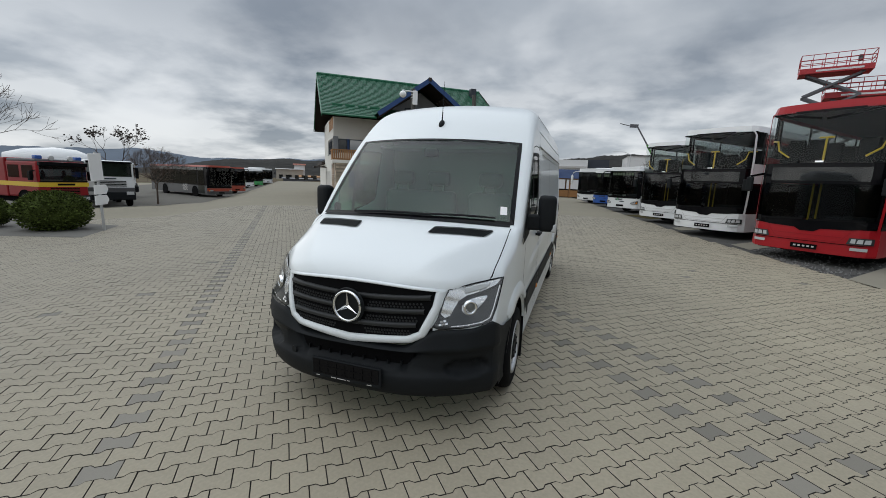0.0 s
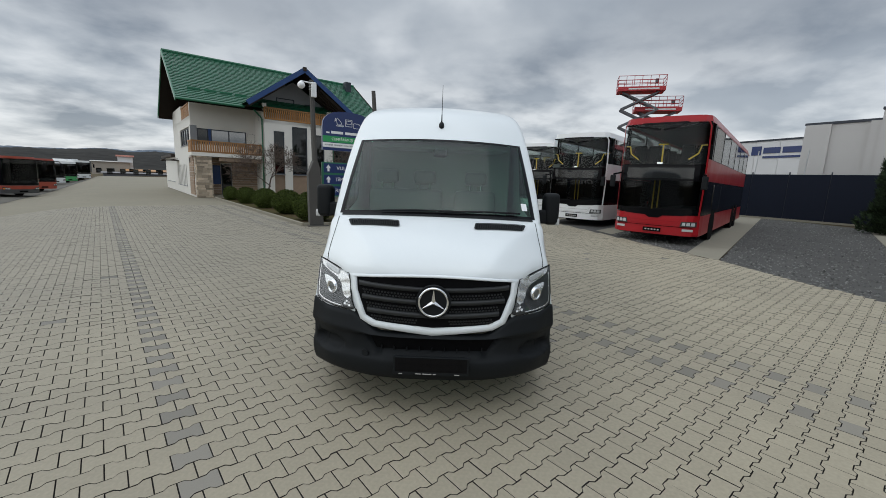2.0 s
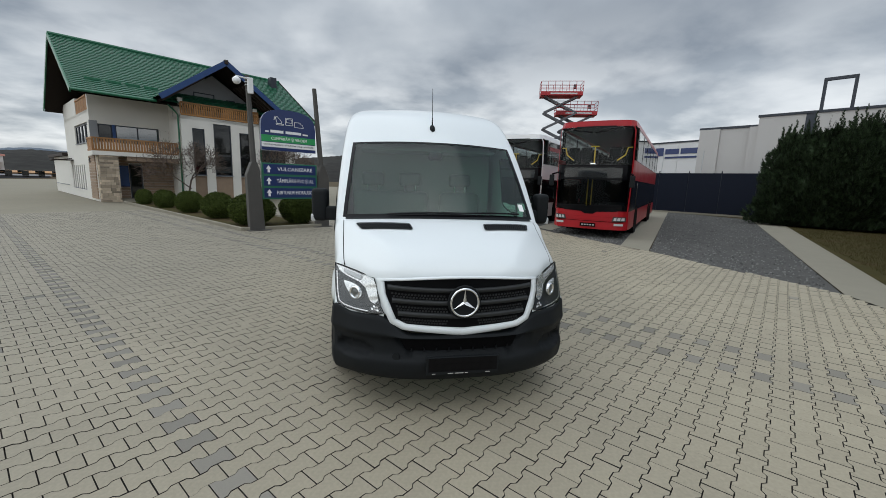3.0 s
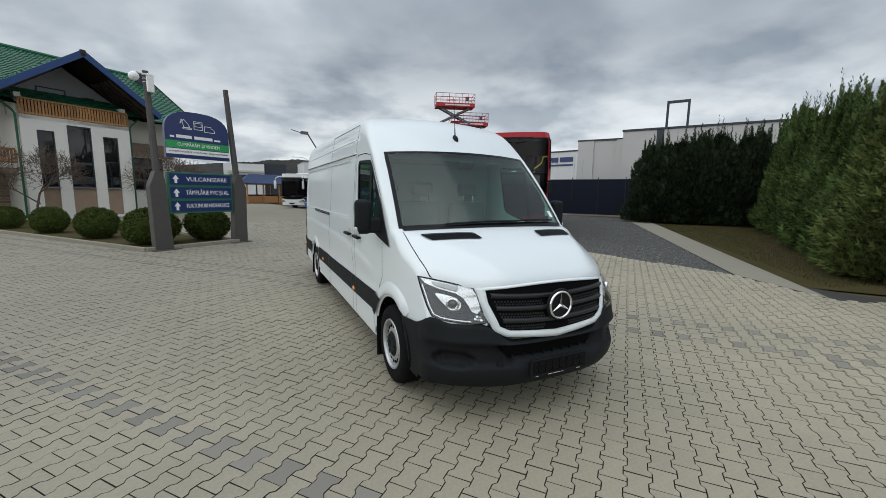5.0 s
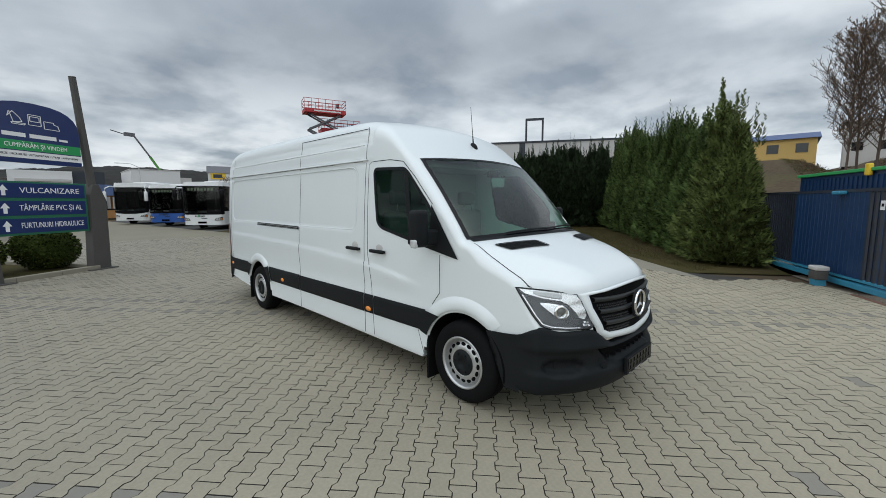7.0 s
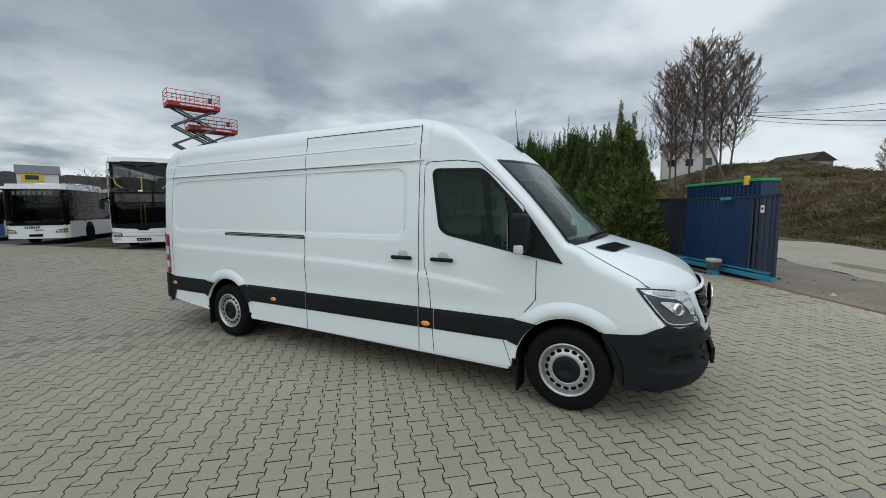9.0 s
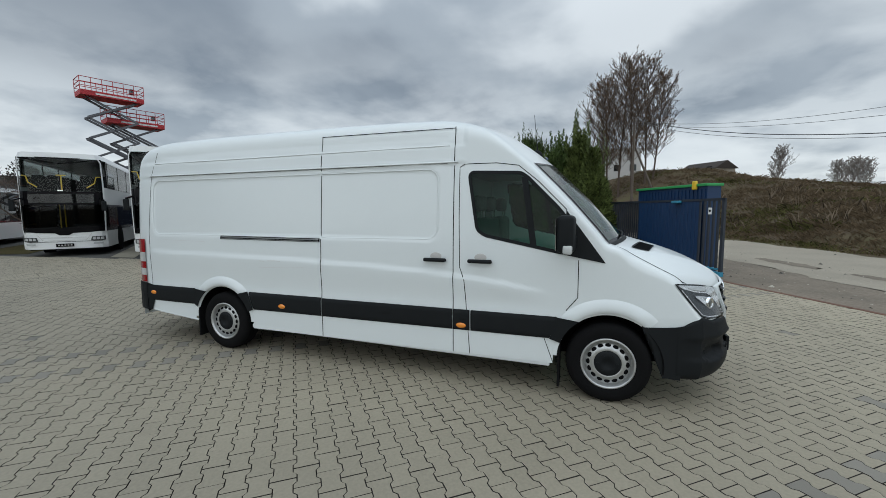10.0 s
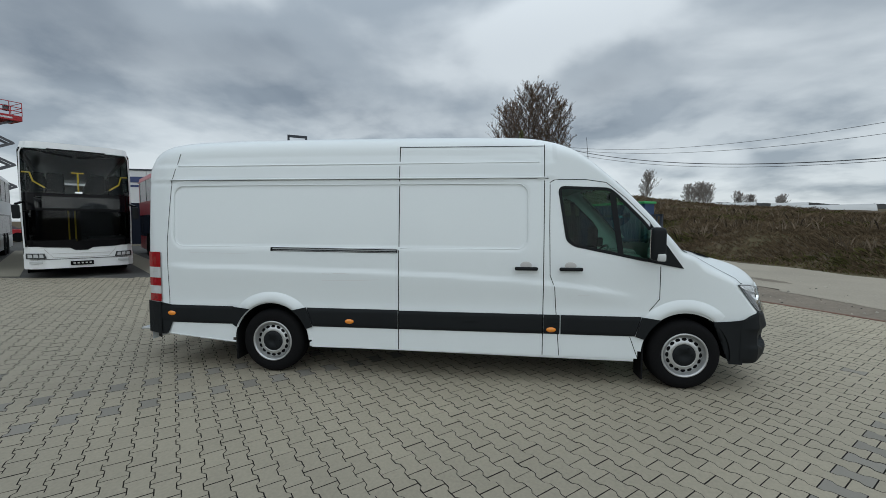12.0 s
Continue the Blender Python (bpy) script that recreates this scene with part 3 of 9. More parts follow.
strip((5.40, 10.45), (5.57, 9.42), (21.1, 27.75), (19.9, 28.2), "paved strip between gravel bays")
strip((6.08, 5.0), (5.38, 3.1), (24.0, 21.6), (22.0, 21.5), "concrete edging strip beside the lawn")
for bx, by in ((4.75, 14.7), (3.95, 19.6)):
    strip((bx, by + 0.6), (bx + 0.15, by - 0.5), (bx + 0.15 + 15 * E_.x, by - 0.5 + 15 * E_.y), (bx + 15 * E_.x, by + 0.6 + 15 * E_.y), "paved strip between parked buses")
kerb_run("road_kerb", [(5.5, 0.93), (0.98, -1.52), (-16, -10.6)], 0.10, 0.012, -0.1, M["rust"], "rusty steel gate rail flush with the paving", 2.0)

# ---- paving blocks ----
PA = radians(39.8)
PU, PV = Vector((math.cos(PA), math.sin(PA))), Vector((-math.sin(PA), math.cos(PA)))
BL, BW = 0.2016, 0.1388


def bone(shrink):
    e, w, l = 0.081 - shrink, 0.058 - shrink, BL / 2 - shrink
    return [(-l, -e), (-0.0625, -e), (-0.0375, -w), (0.0375, -w), (0.0625, -e), (l, -e), (l, e), (0.0625, e), (0.0375, w), (-0.0375, w), (-0.0625, e), (-l, e)]


BONE_TOP, BONE_LOW = bone(0.0036), bone(0.0032)


def in_poly(poly, x, y):
    hit_, n = False, len(poly)
    for i in range(n):
        (x0, y0), (x1, y1) = poly[i], poly[i - 1]
        if (y0 > y) != (y1 > y) and x < (x1 - x0) * (y - y0) / (y1 - y0) + x0:
            hit_ = not hit_
    return hit_


PLANTER = [(-5.95, 13.05), (-3.75, 14.55), (-8.5, 22.0), (-13.0, 27.5), (-15.6, 25.2)]


def build_pavers():
    rnd = random.Random(5)
    base = thing("paving_blocks", Matrix(), "grey bone-shaped interlocking concrete paving blocks", "paving", kind="structure")
    light, dark, single = ([], []), ([], []), []
    yard = [(6.0, 1.15), (0.98, -1.50), (-16, -10.5), (-40, -12), (-40, 60), (-2, 60), (2.4, 30), (4.0, 17), (5.35, 10.4), (5.55, 9.45), (6.05, 5.05), (5.35, 3.1), (6.4, 2.0)]
    for col in range(-165, 175):
        q = (col - 0.3844) * BW
        for row in range(-115, 140):
            p = (row + 0.3883 + (0.5 if col % 2 else 0.0)) * BL
            c = PU * p + PV * q
            if math.hypot(c.x + 1.5, c.y - 5) > 19.0 or not in_poly(yard, c.x, c.y) or in_poly(PLANTER, c.x, c.y):
                continue
            is_dark = (abs(p - 3.4046) < 0.048 or abs(p - 2.7998) < 0.048) and -9 < q < 60 or (abs(p + 1.03) < 0.048 and q > 2.3)
            if rnd.random() < 0.0015:
                is_dark = True
            near = math.hypot((c.x + 2.4) / 1.3, (c.y - 1.7) / 0.95) < 1.45 and not is_dark
            tilt = (rnd.uniform(-0.0015, 0.0015), rnd.uniform(-0.012, 0.012), rnd.uniform(-0.012, 0.012))
            if near and len(single) < 300:
                single.append((c, tilt))
                continue
            vs, fs = dark if is_dark else light
            n0 = len(vs)
            for ring, z in ((BONE_TOP, 0.0), (BONE_LOW, -0.026)):
                for a, b in ring:
                    w = c + PU * a + PV * b
                    vs.append((w.x, w.y, z + tilt[0] + tilt[1] * a + tilt[2] * b + dip(w.x, w.y)))
            fs.append(tuple(range(n0, n0 + 12)))
            for i in range(12):
                j = (i + 1) % 12
                fs.append((n0 + i, n0 + 12 + i, n0 + 12 + j, n0 + j))
    for ob in (tagged(soup("block_field", light[0], light[1], M["paver"], base), kind="stuff"), tagged(soup("dark_block_rows", dark[0], dark[1], M["paver_dark"], base, "darker grey block rows"), kind="stuff")):
        ob.data.materials.append(M["joint"])
        ob.data.polygons.foreach_set("material_index", [1 if k % 13 else 0 for k in range(len(ob.data.polygons))])
    me = bpy.data.meshes.new("paving_block")
    vs = [(a, b, 0) for a, b in BONE_TOP] + [(a, b, -0.026) for a, b in BONE_LOW]
    me.from_pydata(vs, [], [tuple(range(12))] + [(i, 12 + i, 12 + (i + 1) % 12, (i + 1) % 12) for i in range(12)])
    me.materials.append(M["paver_one"]); me.materials.append(M["joint"])
    me.polygons.foreach_set("material_index", [1 if k else 0 for k in range(13)])
    for c, tilt in single:
        ob = new("paving_block", me)
        ob.parent = base
        ob.matrix_basis = pose(c.x, c.y, tilt[0], math.degrees(tilt[2]), -math.degrees(tilt[1]), math.degrees(PA))
    # sand in the joints
    bm = bmesh.new()
    bmesh.ops.create_circle(bm, cap_ends=True, segments=48, radius=19.0, matrix=Matrix.Translation((-1.5, 5, -0.025)))
    geo = lambda: bm.verts[:] + bm.edges[:] + bm.faces[:]
    for a, b in ((Vector((5.35, 10.4)), Vector((5.55, 9.45))), (Vector((0.98, -1.5)), Vector((6.0, 1.15))), (Vector((4.0, 17)), Vector((5.35, 10.4))), (Vector((6.05, 5.05)), Vector((5.55, 9.45)))):
        d = b - a
        nrm = Vector((d.y, -d.x, 0))
        if nrm.dot(Vector((-1.5 - a.x, 5 - a.y, 0))) > 0:
            nrm = -nrm
        bmesh.ops.bisect_plane(bm, geom=geo(), plane_co=(a.x, a.y, 0), plane_no=nrm, clear_outer=True)
    for k in range(10):
        w = 2.0 + 0.5 * k
        bmesh.ops.bisect_plane(bm, geom=geo(), plane_co=(-0.777 * w, -0.63 * w, 0), plane_no=(-0.777, -0.63, 0))
    for v in bm.verts:
        v.co.z += dip(v.co.x, v.co.y)
    part("joint_sand", bm, M["joint"], base, "dark sand joints")


build_pavers()

# ---- the van ----
# its own axes: x across (minus: its right side), y from the front bumper to the rear, z up
VAN = Matrix.Translation((-1.39, 2.25, 0.0))
HUB_F, HUB_R, HUB_Z = 1.02, 5.30, 0.345
ARCH_Z = 0.345      # centre of the wheel openings
zc = monotone([(0.021, 0.72), (0.03, 0.76), (0.075, 0.985), (0.085, 1.018), (0.10, 1.048), (0.13, 1.086), (0.16, 1.113), (0.25, 1.170), (0.35, 1.218), (0.45, 1.257), (0.55, 1.291), (0.65, 1.322), (0.75, 1.352), (0.85, 1.380),
               (0.88, 1.395), (0.95, 1.478), (1.05, 1.592), (1.21, 1.768), (1.40, 1.960), (1.545, 2.098), (1.65, 2.188), (1.75, 2.268), (1.85, 2.340), (2.0, 2.430), (2.15, 2.490), (2.35, 2.542), (2.6, 2.575), (3.2, 2.592),
               (4.0, 2.60), (5.3, 2.602), (6.2, 2.588), (6.5, 2.558), (6.68, 2.50), (6.78, 2.39)])
wide = monotone([(0.3456, 0.920), (0.55, 0.938), (0.80, 0.955), (1.2, 0.972), (1.6, 0.978), (6.0, 0.978), (6.5, 0.968), (6.7, 0.945), (6.78, 0.91)])


def half_width(y):
    """Half the width at the bumper's height."""
    if y <= 0.021:
        return 0.05
    return min(0.92 * ((y - 0.02) / 0.3256) ** (1 / 2.82), 0.92) if y < 0.3456 else wide(y)


def rake(x):
    """How fast the front leans back with its height: more towards the corners."""
    return 0.20 + 0.48 * smooth(0.45, 0.92, abs(x))


def nose(x, z):
    """How far back the front lies at that place across and height."""
    return 0.02 + 0.3256 * (abs(x) / 0.92) ** 2.82 + rake(x) * max(0.0, z - 0.77)


def rib(d, w):
    return math.exp(-(d / w) ** 2)


def rbox(y, z, y0, y1, z0, z1, r):
    """Signed distance to a rounded rectangle (inside below zero)."""
    qx = max(y0 + r - y, y - (y1 - r))
    qz = max(z0 + r - z, z - (z1 - r))
    return math.hypot(max(qx, 0), max(qz, 0)) + min(max(qx, qz), 0) - r


crease = monotone([(1.45, 0.925), (2.4, 1.047), (3.92, 1.118), (6.5, 1.165)])


def pressing(y, z):
    """Pressed panels, gutters and creases of the side."""
    d = 0.0
    if y > 2.3:
        d -= 0.012 * smooth(0.012, -0.012, rbox(y, z, 2.56, 6.44, 1.375, 2.045, 0.11))
        d -= 0.008 * smooth(2.105, 2.085, z) * smooth(2.04, 2.085, z)
        d += 0.007 * rib(z - 2.105, 0.012)
        d -= 0.010 * smooth(2.255, 2.272, z) * smooth(2.7, 2.55, z)
        d -= 0.006 * smooth(2.318, 2.332, z) * smooth(6.4, 6.2, y)
    c = crease(y)
    if y > 1.45:
        d += 0.014 * smooth(c + 0.014, c - 0.010, z) * smooth(0.80, c - 0.02, z) * smooth(1.45, 1.9, y) * smooth(6.6, 6.3, y)
    d += 0.006 * smooth(0.80, 0.70, z)
    return d


def side(y, z):
    """Half the width of the body at that station and height."""
    w = half_width(y)
    if z > 0.77 and y < 0.95:
        lean = (z - 0.77) * smooth(0.95, 0.6, y)
        for _ in range(6):
            w = half_width(y - rake(w) * lean)
    t = max(0.0, (z - 1.12) / 0.97)
    return w - 0.056 * t ** 1.5 + pressing(y, z) * smooth(0.55, 0.9, y)


def deck(x, y):
    """Height of the bonnet, windscreen or roof."""
    bow = 0.20 * smooth(2.6, 1.7, y) * smooth(0.2, 0.85, y)
    crown = (0.035 + 0.04 * smooth(1.6, 2.3, y)) * smooth(0.0, 0.3, y)
    z = zc(y - bow * x * x) - crown * x * x
    if y < 1.0:   # outside its two long creases the bonnet falls away to the lamps
        d = max(0.0, abs(x) - 0.40 - 0.57 * (max(y, 0.10) - 0.15))
        z -= 0.62 * d * d / (d + 0.05) * smooth(1.0, 0.85, y)
    if y > 2.6:
        z += 0.010 * (0.5 + 0.5 * math.cos(x * 2 * math.pi / 0.28)) * smooth(0.62, 0.5, abs(x)) * smooth(2.6, 2.8, y) * smooth(6.4, 6.2, y)
    return z


def section(y, n1=84, n2=8, n3=22):
    """Half a cross-section, from the sill up and over to the middle."""
    x = half_width(y)
    for _ in range(12):
        x = max(0.02, side(y, deck(x, y)))
    z = deck(x, y)
    r = 0.045 + 0.01 * smooth(0.6, 0.8, y) + 0.10 * smooth(1.7, 2.5, y)
    r = min(r, x * 0.45, (z - 0.30) * 0.45)
    out = []
    for i in range(n1 + 1):
        zz = 0.30 + (z - r - 0.30) * i / n1
        out.append((side(y, zz), zz))
    a, c, b = Vector(out[-1]), Vector((x, z)), Vector((x - r, deck(x - r, y)))
    for i in range(1, n2 + 1):
        t = i / n2
        out.append(tuple(a * (1 - t) ** 2 + c * 2 * t * (1 - t) + b * t * t))
    for i in range(1, n3 + 1):
        xx = (x - r) * (1 - i / n3)
        out.append((xx, deck(xx, y)))
    return out


WIN = [(2.255, 2.005), (2.17, 1.475), (2.10, 1.425), (1.66, 1.335), (1.37, 1.275), (1.365, 1.56), (1.44, 1.66), (1.72, 1.945), (1.78, 1.985)]
LAMP = [(0.926, 1.050), (0.86, 1.042), (0.75, 1.026), (0.626, 0.998), (0.606, 0.93), (0.585, 0.82), (0.560, 0.770), (0.60, 0.754), (0.74, 0.758), (0.855, 0.772), (0.897, 0.790), (0.912, 0.860), (0.920, 0.950)]


def skin(x, y):
    """Height of the outer skin over the bonnet, shoulders rounded."""
    sec = section(y)[84:]
    x = abs(x)
    for (x0, z0), (x1, z1) in zip(sec, sec[1:]):
        if x1 <= x <= x0:
            return z0 + (z1 - z0) * (x0 - x) / max(1e-6, x0 - x1)
    return sec[0][1] if x > sec[0][0] else sec[-1][1]


def inside(poly, a, b):
    hit, n = False, len(poly)
    for i in range(n):
        (x0, y0), (x1, y1) = poly[i], poly[i - 1]
        if (y0 > b) != (y1 > b) and a < (x1 - x0) * (b - y0) / (y1 - y0) + x0:
            hit = not hit
    return hit


SCREEN_B, SCREEN_T = 0.875, 1.545


def screen(s, v, lift=0.004):
    """A place on the windscreen: s across from -1 to 1, v up from 0 to 1."""
    x = s * (0.893 - 0.070 * v)
    y = SCREEN_B + (SCREEN_T - SCREEN_B) * v + 0.20 * x * x
    return Vector((x, y - lift * 0.7, deck(x, y) + lift * 0.7))


def in_screen(x, y):
    v = (y - 0.20 * x * x - SCREEN_B) / (SCREEN_T - SCREEN_B)
    return 0.0175 < v < 0.985 and abs(x) < 0.985 * (0.893 - 0.070 * v)


def van_body(parent):
    ys = [0.021, 0.024, 0.03, 0.04, 0.055, 0.075, 0.10, 0.13] + list(np.arange(0.16, 6.78, 0.0215)) + [6.78]
    bm = bmesh.new()
    rows = []
    for y in ys:
        half = section(y)
        pts = [(-x, z) for x, z in half] + [(x, z) for x, z in half[-2::-1]]
        rows.append([bm.verts.new((x, y, z)) for x, z in pts])
    for i in range(len(rows) - 1):
        for j in range(len(rows[0]) - 1):
            a, b, c, d = rows[i][j], rows[i][j + 1], rows[i + 1][j + 1], rows[i + 1][j]
            p = (a.co + b.co + c.co + d.co) / 4
            if p.y < 0.74 and p.z < 0.675 or p.y < 0.45 and p.z < 0.71 or p.y < 0.30 and p.z < 0.745:
                continue
            if math.hypot(p.y - HUB_F, p.z - ARCH_Z) < 0.445 or math.hypot(p.y - HUB_R, p.z - ARCH_Z) < 0.445:
                continue
            if p.y > 5.7 and p.z < 0.325 + 0.09 * (p.y - 5.72):
                continue
            on_side = abs(p.x) > 0.7
            if on_side and 1.3 < p.y < 2.3 and inside(WIN, p.y, p.z):
                continue
            if p.z > 1.3 and 0.8 < p.y < 1.9 and in_screen(p.x, p.y):
                continue
            bm.faces.new((a, b, c, d))
    bm.faces.new(rows[-1])
    bmesh.ops.delete(bm, geom=[v for v in bm.verts if not v.link_faces], context="VERTS")
    return part("body", bm, M["van_white"], parent, "white painted sheet steel body", smooth=True)


def on_side(sgn, lift):
    return lambda y, z: (sgn * (side(y, z) + lift), y, z)


def thick(bm, d):
    bmesh.ops.solidify(bm, geom=bm.faces[:], thickness=d)
    return bm


def steel_wheel(parent, y, sgn):
    w = part("wheel", lathe(bmesh.new(), [(0.205, -0.10), (0.235, -0.112), (0.285, -0.116), (0.325, -0.104), (0.343, -0.075), (0.347, -0.03), (0.347, 0.03), (0.343, 0.075), (0.325, 0.104), (0.285, 0.116), (0.235, 0.112), (0.205, 0.10), (0.205, -0.10)], 64),
             M["rubber"], parent, "black rubber tyre", smooth=True, m=Matrix.Translation((sgn * 0.865, y, HUB_Z)) @ Matrix.Diagonal((sgn, 1, 1, 1)))
    w.name = "tyre"
    part("rim", lathe(bmesh.new(), [(0.206, -0.09), (0.222, 0.108), (0.216, 0.117), (0.204, 0.112), (0.198, 0.092), (0.195, 0.050), (0.186, 0.046), (0.178, 0.072), (0.168, 0.082), (0.135, 0.094), (0.118, 0.100), (0.108, 0.096), (0.098, 0.078), (0.0, 0.078)], 64),
         M["steel"], w, "silver painted steel rim", smooth=True)
    me = None
    for k in range(16):
        m = Matrix.Translation((0.086, 0, 0)) @ Matrix.Rotation(2 * math.pi * k / 16, 4, "X") @ Matrix.Translation((0, 0.156, 0))
        if me is None:
            bm = bmesh.new()
            bmesh.ops.create_uvsphere(bm, u_segments=10, v_segments=6, radius=1, matrix=Matrix.Diagonal((0.007, 0.0185, 0.0245, 1)))
            me = part("rim_slot", bm, M["seam"], w, smooth=True, m=m).data
        else:
            ob = new("rim_slot", me); ob.parent = w; ob.matrix_basis = m
    bm = lathe(bmesh.new(), [(0.0, 0.108), (0.036, 0.108), (0.040, 0.114), (0.082, 0.112), (0.100, 0.106), (0.114, 0.094), (0.118, 0.080)], 32)
    cap = part("hub_cap", bm, M["plastic"], w, "black hub cap", smooth=True)
    me = None
    for k in range(6):
        m = Matrix.Rotation(2 * math.pi * k / 6, 4, "X") @ Matrix.Translation((0.108, 0.078, 0))
        if me is None:
            me = part("wheel_bolt", rodded((0, 0, 0), (0.011, 0, 0), 0.011, seg=6), M["plastic"], cap, m=m).data
        else:
            ob = new("wheel_bolt", me); ob.parent = cap; ob.matrix_basis = m
    # tread grooves
    bm = bmesh.new()
    for s in (-0.05, 0.0, 0.05):
        lathe(bm, [(0.3475, s - 0.005), (0.3485, s), (0.3475, s + 0.005)], 48)
    part("tread_groove", bm, M["seam"], w)
    return w


def build_van():
    van = thing("panel_van", VAN, "white long high-roof panel van with black bumpers and steel wheels", "van")
    body = van_body(van)
    # bonnet edges and panel seams
    for sgn in (-1, 1):
        f = on_side(sgn, 0.0012)
        for pts, w in (([(2.40, 0.305), (2.40, 2.44)], 0.008), ([(2.40, 2.425), (3.89, 2.435)], 0.007), ([(3.89, 0.305), (3.885, 2.435)], 0.009),
                       ([(2.235, 0.305), (2.26, 0.62), (2.29, 1.0), (2.335, 1.12), (2.345, 1.6), (2.345, 2.055), (2.30, 2.082), (2.0, 2.080), (1.80, 2.05), (1.62, 1.90), (1.38, 1.655)], 0.007),
                       ([(1.275, 1.225), (1.275, 0.90), (1.37, 0.78)], 0.007), ([(2.36, 2.095), (6.5, 2.10)], 0.003), ([(6.50, 0.56), (6.52, 1.4), (6.47, 2.1), (6.38, 2.40)], 0.007),
                       ([(1.47, 0.305), (1.55, 0.52)], 0.006)):
            part("panel_seam", ribbon(bmesh.new(), resample(pts, 0.04), w, f), M["seam"], van, "dark panel gap")
        g = lambda x, y, q=sgn: (q * x, y, skin(x, y) + 0.0015)
        part("bonnet_seam", ribbon(bmesh.new(), resample([(0.848, 0.44), (0.858, 0.50), (0.868, 0.62), (0.876, 0.78), (0.884, 0.97)], 0.03), 0.006, g), M["seam"], van, "dark bonnet gap")
    # pressed beads round the blind window panels, gutter and waist lines
    for sgn in (-1, 1):
        f = on_side(sgn, 0.001)
        for y0, y1 in ((3.905, 6.44), (3.875, 2.56)):
            g = 0.11 if y1 > y0 else -0.11
            loop = [(y0, 1.375), (y1 - g, 1.38)] + [(y1 - g + g * math.sin(radians(a)), 1.49 - 0.11 * math.cos(radians(a))) for a in (20, 45, 70, 90)]
            loop += [(y1 - g + g * math.cos(radians(a)), 1.935 + 0.11 * math.sin(radians(a))) for a in (0, 20, 45, 70)] + [(y1 - g, 2.045), (y0, 2.045)]
            part("pressed_bead", tube([f(*p) for p in resample(loop, 0.08)], 0.0045, 6), M["van_white"], van, smooth=True)
        for a, b, r in (((2.37, 2.105), (6.48, 2.11), 0.008), ((2.45, 2.262), (6.40, 2.26), 0.006)):
            part("pressed_bead", tube([f(*p) for p in resample([a, b], 0.1)], r, 6), M["van_white"], van, smooth=True)
    # light scratches on the flank and the grille surround
    for pts, w in (([(4.10, 1.045), (4.35, 1.032), (4.72, 1.024)], 0.004), ([(4.42, 1.100), (4.50, 1.106), (4.60, 1.102)], 0.007), ([(4.64, 1.095), (4.72, 1.10)], 0.006), ([(1.95, 0.93), (2.06, 0.925)], 0.004), ([(5.55, 1.30), (6.25, 1.31)], 0.003)):
        part("scratch", ribbon(bmesh.new(), resample(pts, 0.03), w, on_side(-1, 0.0022)), M["hall_white"], van, "faint grey scratch")
    # wheel arches
    for y, top in ((HUB_F, 0.52), (HUB_R, 0.50)):
        for sgn in (-1, 1):
            bm = bmesh.new()
            prev = None
            a0, a1 = (40, 134) if y == HUB_F else (44, 136)
            for k in range(41):
                a = radians(a0 + (a1 - a0) * k / 40)
                ring = []
                fade = smooth(0, 6, min(k, 40 - k))
                for r, o in ((0.428, -0.05), (0.428, 0.006 + 0.006 * fade), (0.436, 0.008 + 0.016 * fade), (0.470, 0.008 + 0.018 * fade), (0.505, 0.006 + 0.016 * fade), (0.528, 0.002 + 0.008 * fade), (0.548, -0.002)):
                    yy, zz = y + math.cos(a) * r, ARCH_Z + math.sin(a) * r * (1.02 if y == HUB_F else 1.0)
                    ring.append(bm.verts.new((sgn * (side(max(yy, 0.6), zz) + o), yy, zz)))
                if prev:
                    for i in range(6):
                        bm.faces.new((prev[i], prev[i + 1], ring[i + 1], ring[i]))
                prev = ring
            part("wheel_arch_flare", bm, M["van_white"], van, smooth=True)
            bm = bmesh.new()
            prev = None
            for k in range(25):
                a = radians(-6 + 192 * k / 24)
                ring = [bm.verts.new((sgn * xx, y + math.cos(a) * r, ARCH_Z + math.sin(a) * r)) for r, xx in ((0.02, 0.66), (0.432, 0.66), (0.432, 0.955), (0.420, 0.968), (0.420, 0.94))]
                if prev:
                    for i in range(4):
                        bm.faces.new((prev[i], prev[i + 1], ring[i + 1], ring[i]))
                prev = ring
            part("wheel_housing", bm, M["seam"], van, "black wheel housing and arch lip")
            bm = bmesh.new()
            prev = None
            for k in range(49):
                a = radians(4 + (122 if y == HUB_F else 172) * k / 48)
                ring = []
                for r, o in ((0.420, -0.03), (0.421, 0.003), (0.428, 0.0055), (0.452, 0.005), (0.466, 0.0)):
                    yy, zz = y + math.cos(a) * r, ARCH_Z + math.sin(a) * r
                    ring.append(bm.verts.new((sgn * (side(max(yy, 0.6), zz) + o), yy, zz)))
                if prev:
                    for i in range(4):
                        bm.faces.new((prev[i], prev[i + 1], ring[i + 1], ring[i]))
                prev = ring
            part("arch_edge", bm, M["van_white"], van, smooth=True)
            steel_wheel(van, y, sgn)
    # underside
    part("underbody", boxed(-0.86, 0.86, 1.6, 6.5, 0.34, 0.42), M["seam"], van, "dark underside")
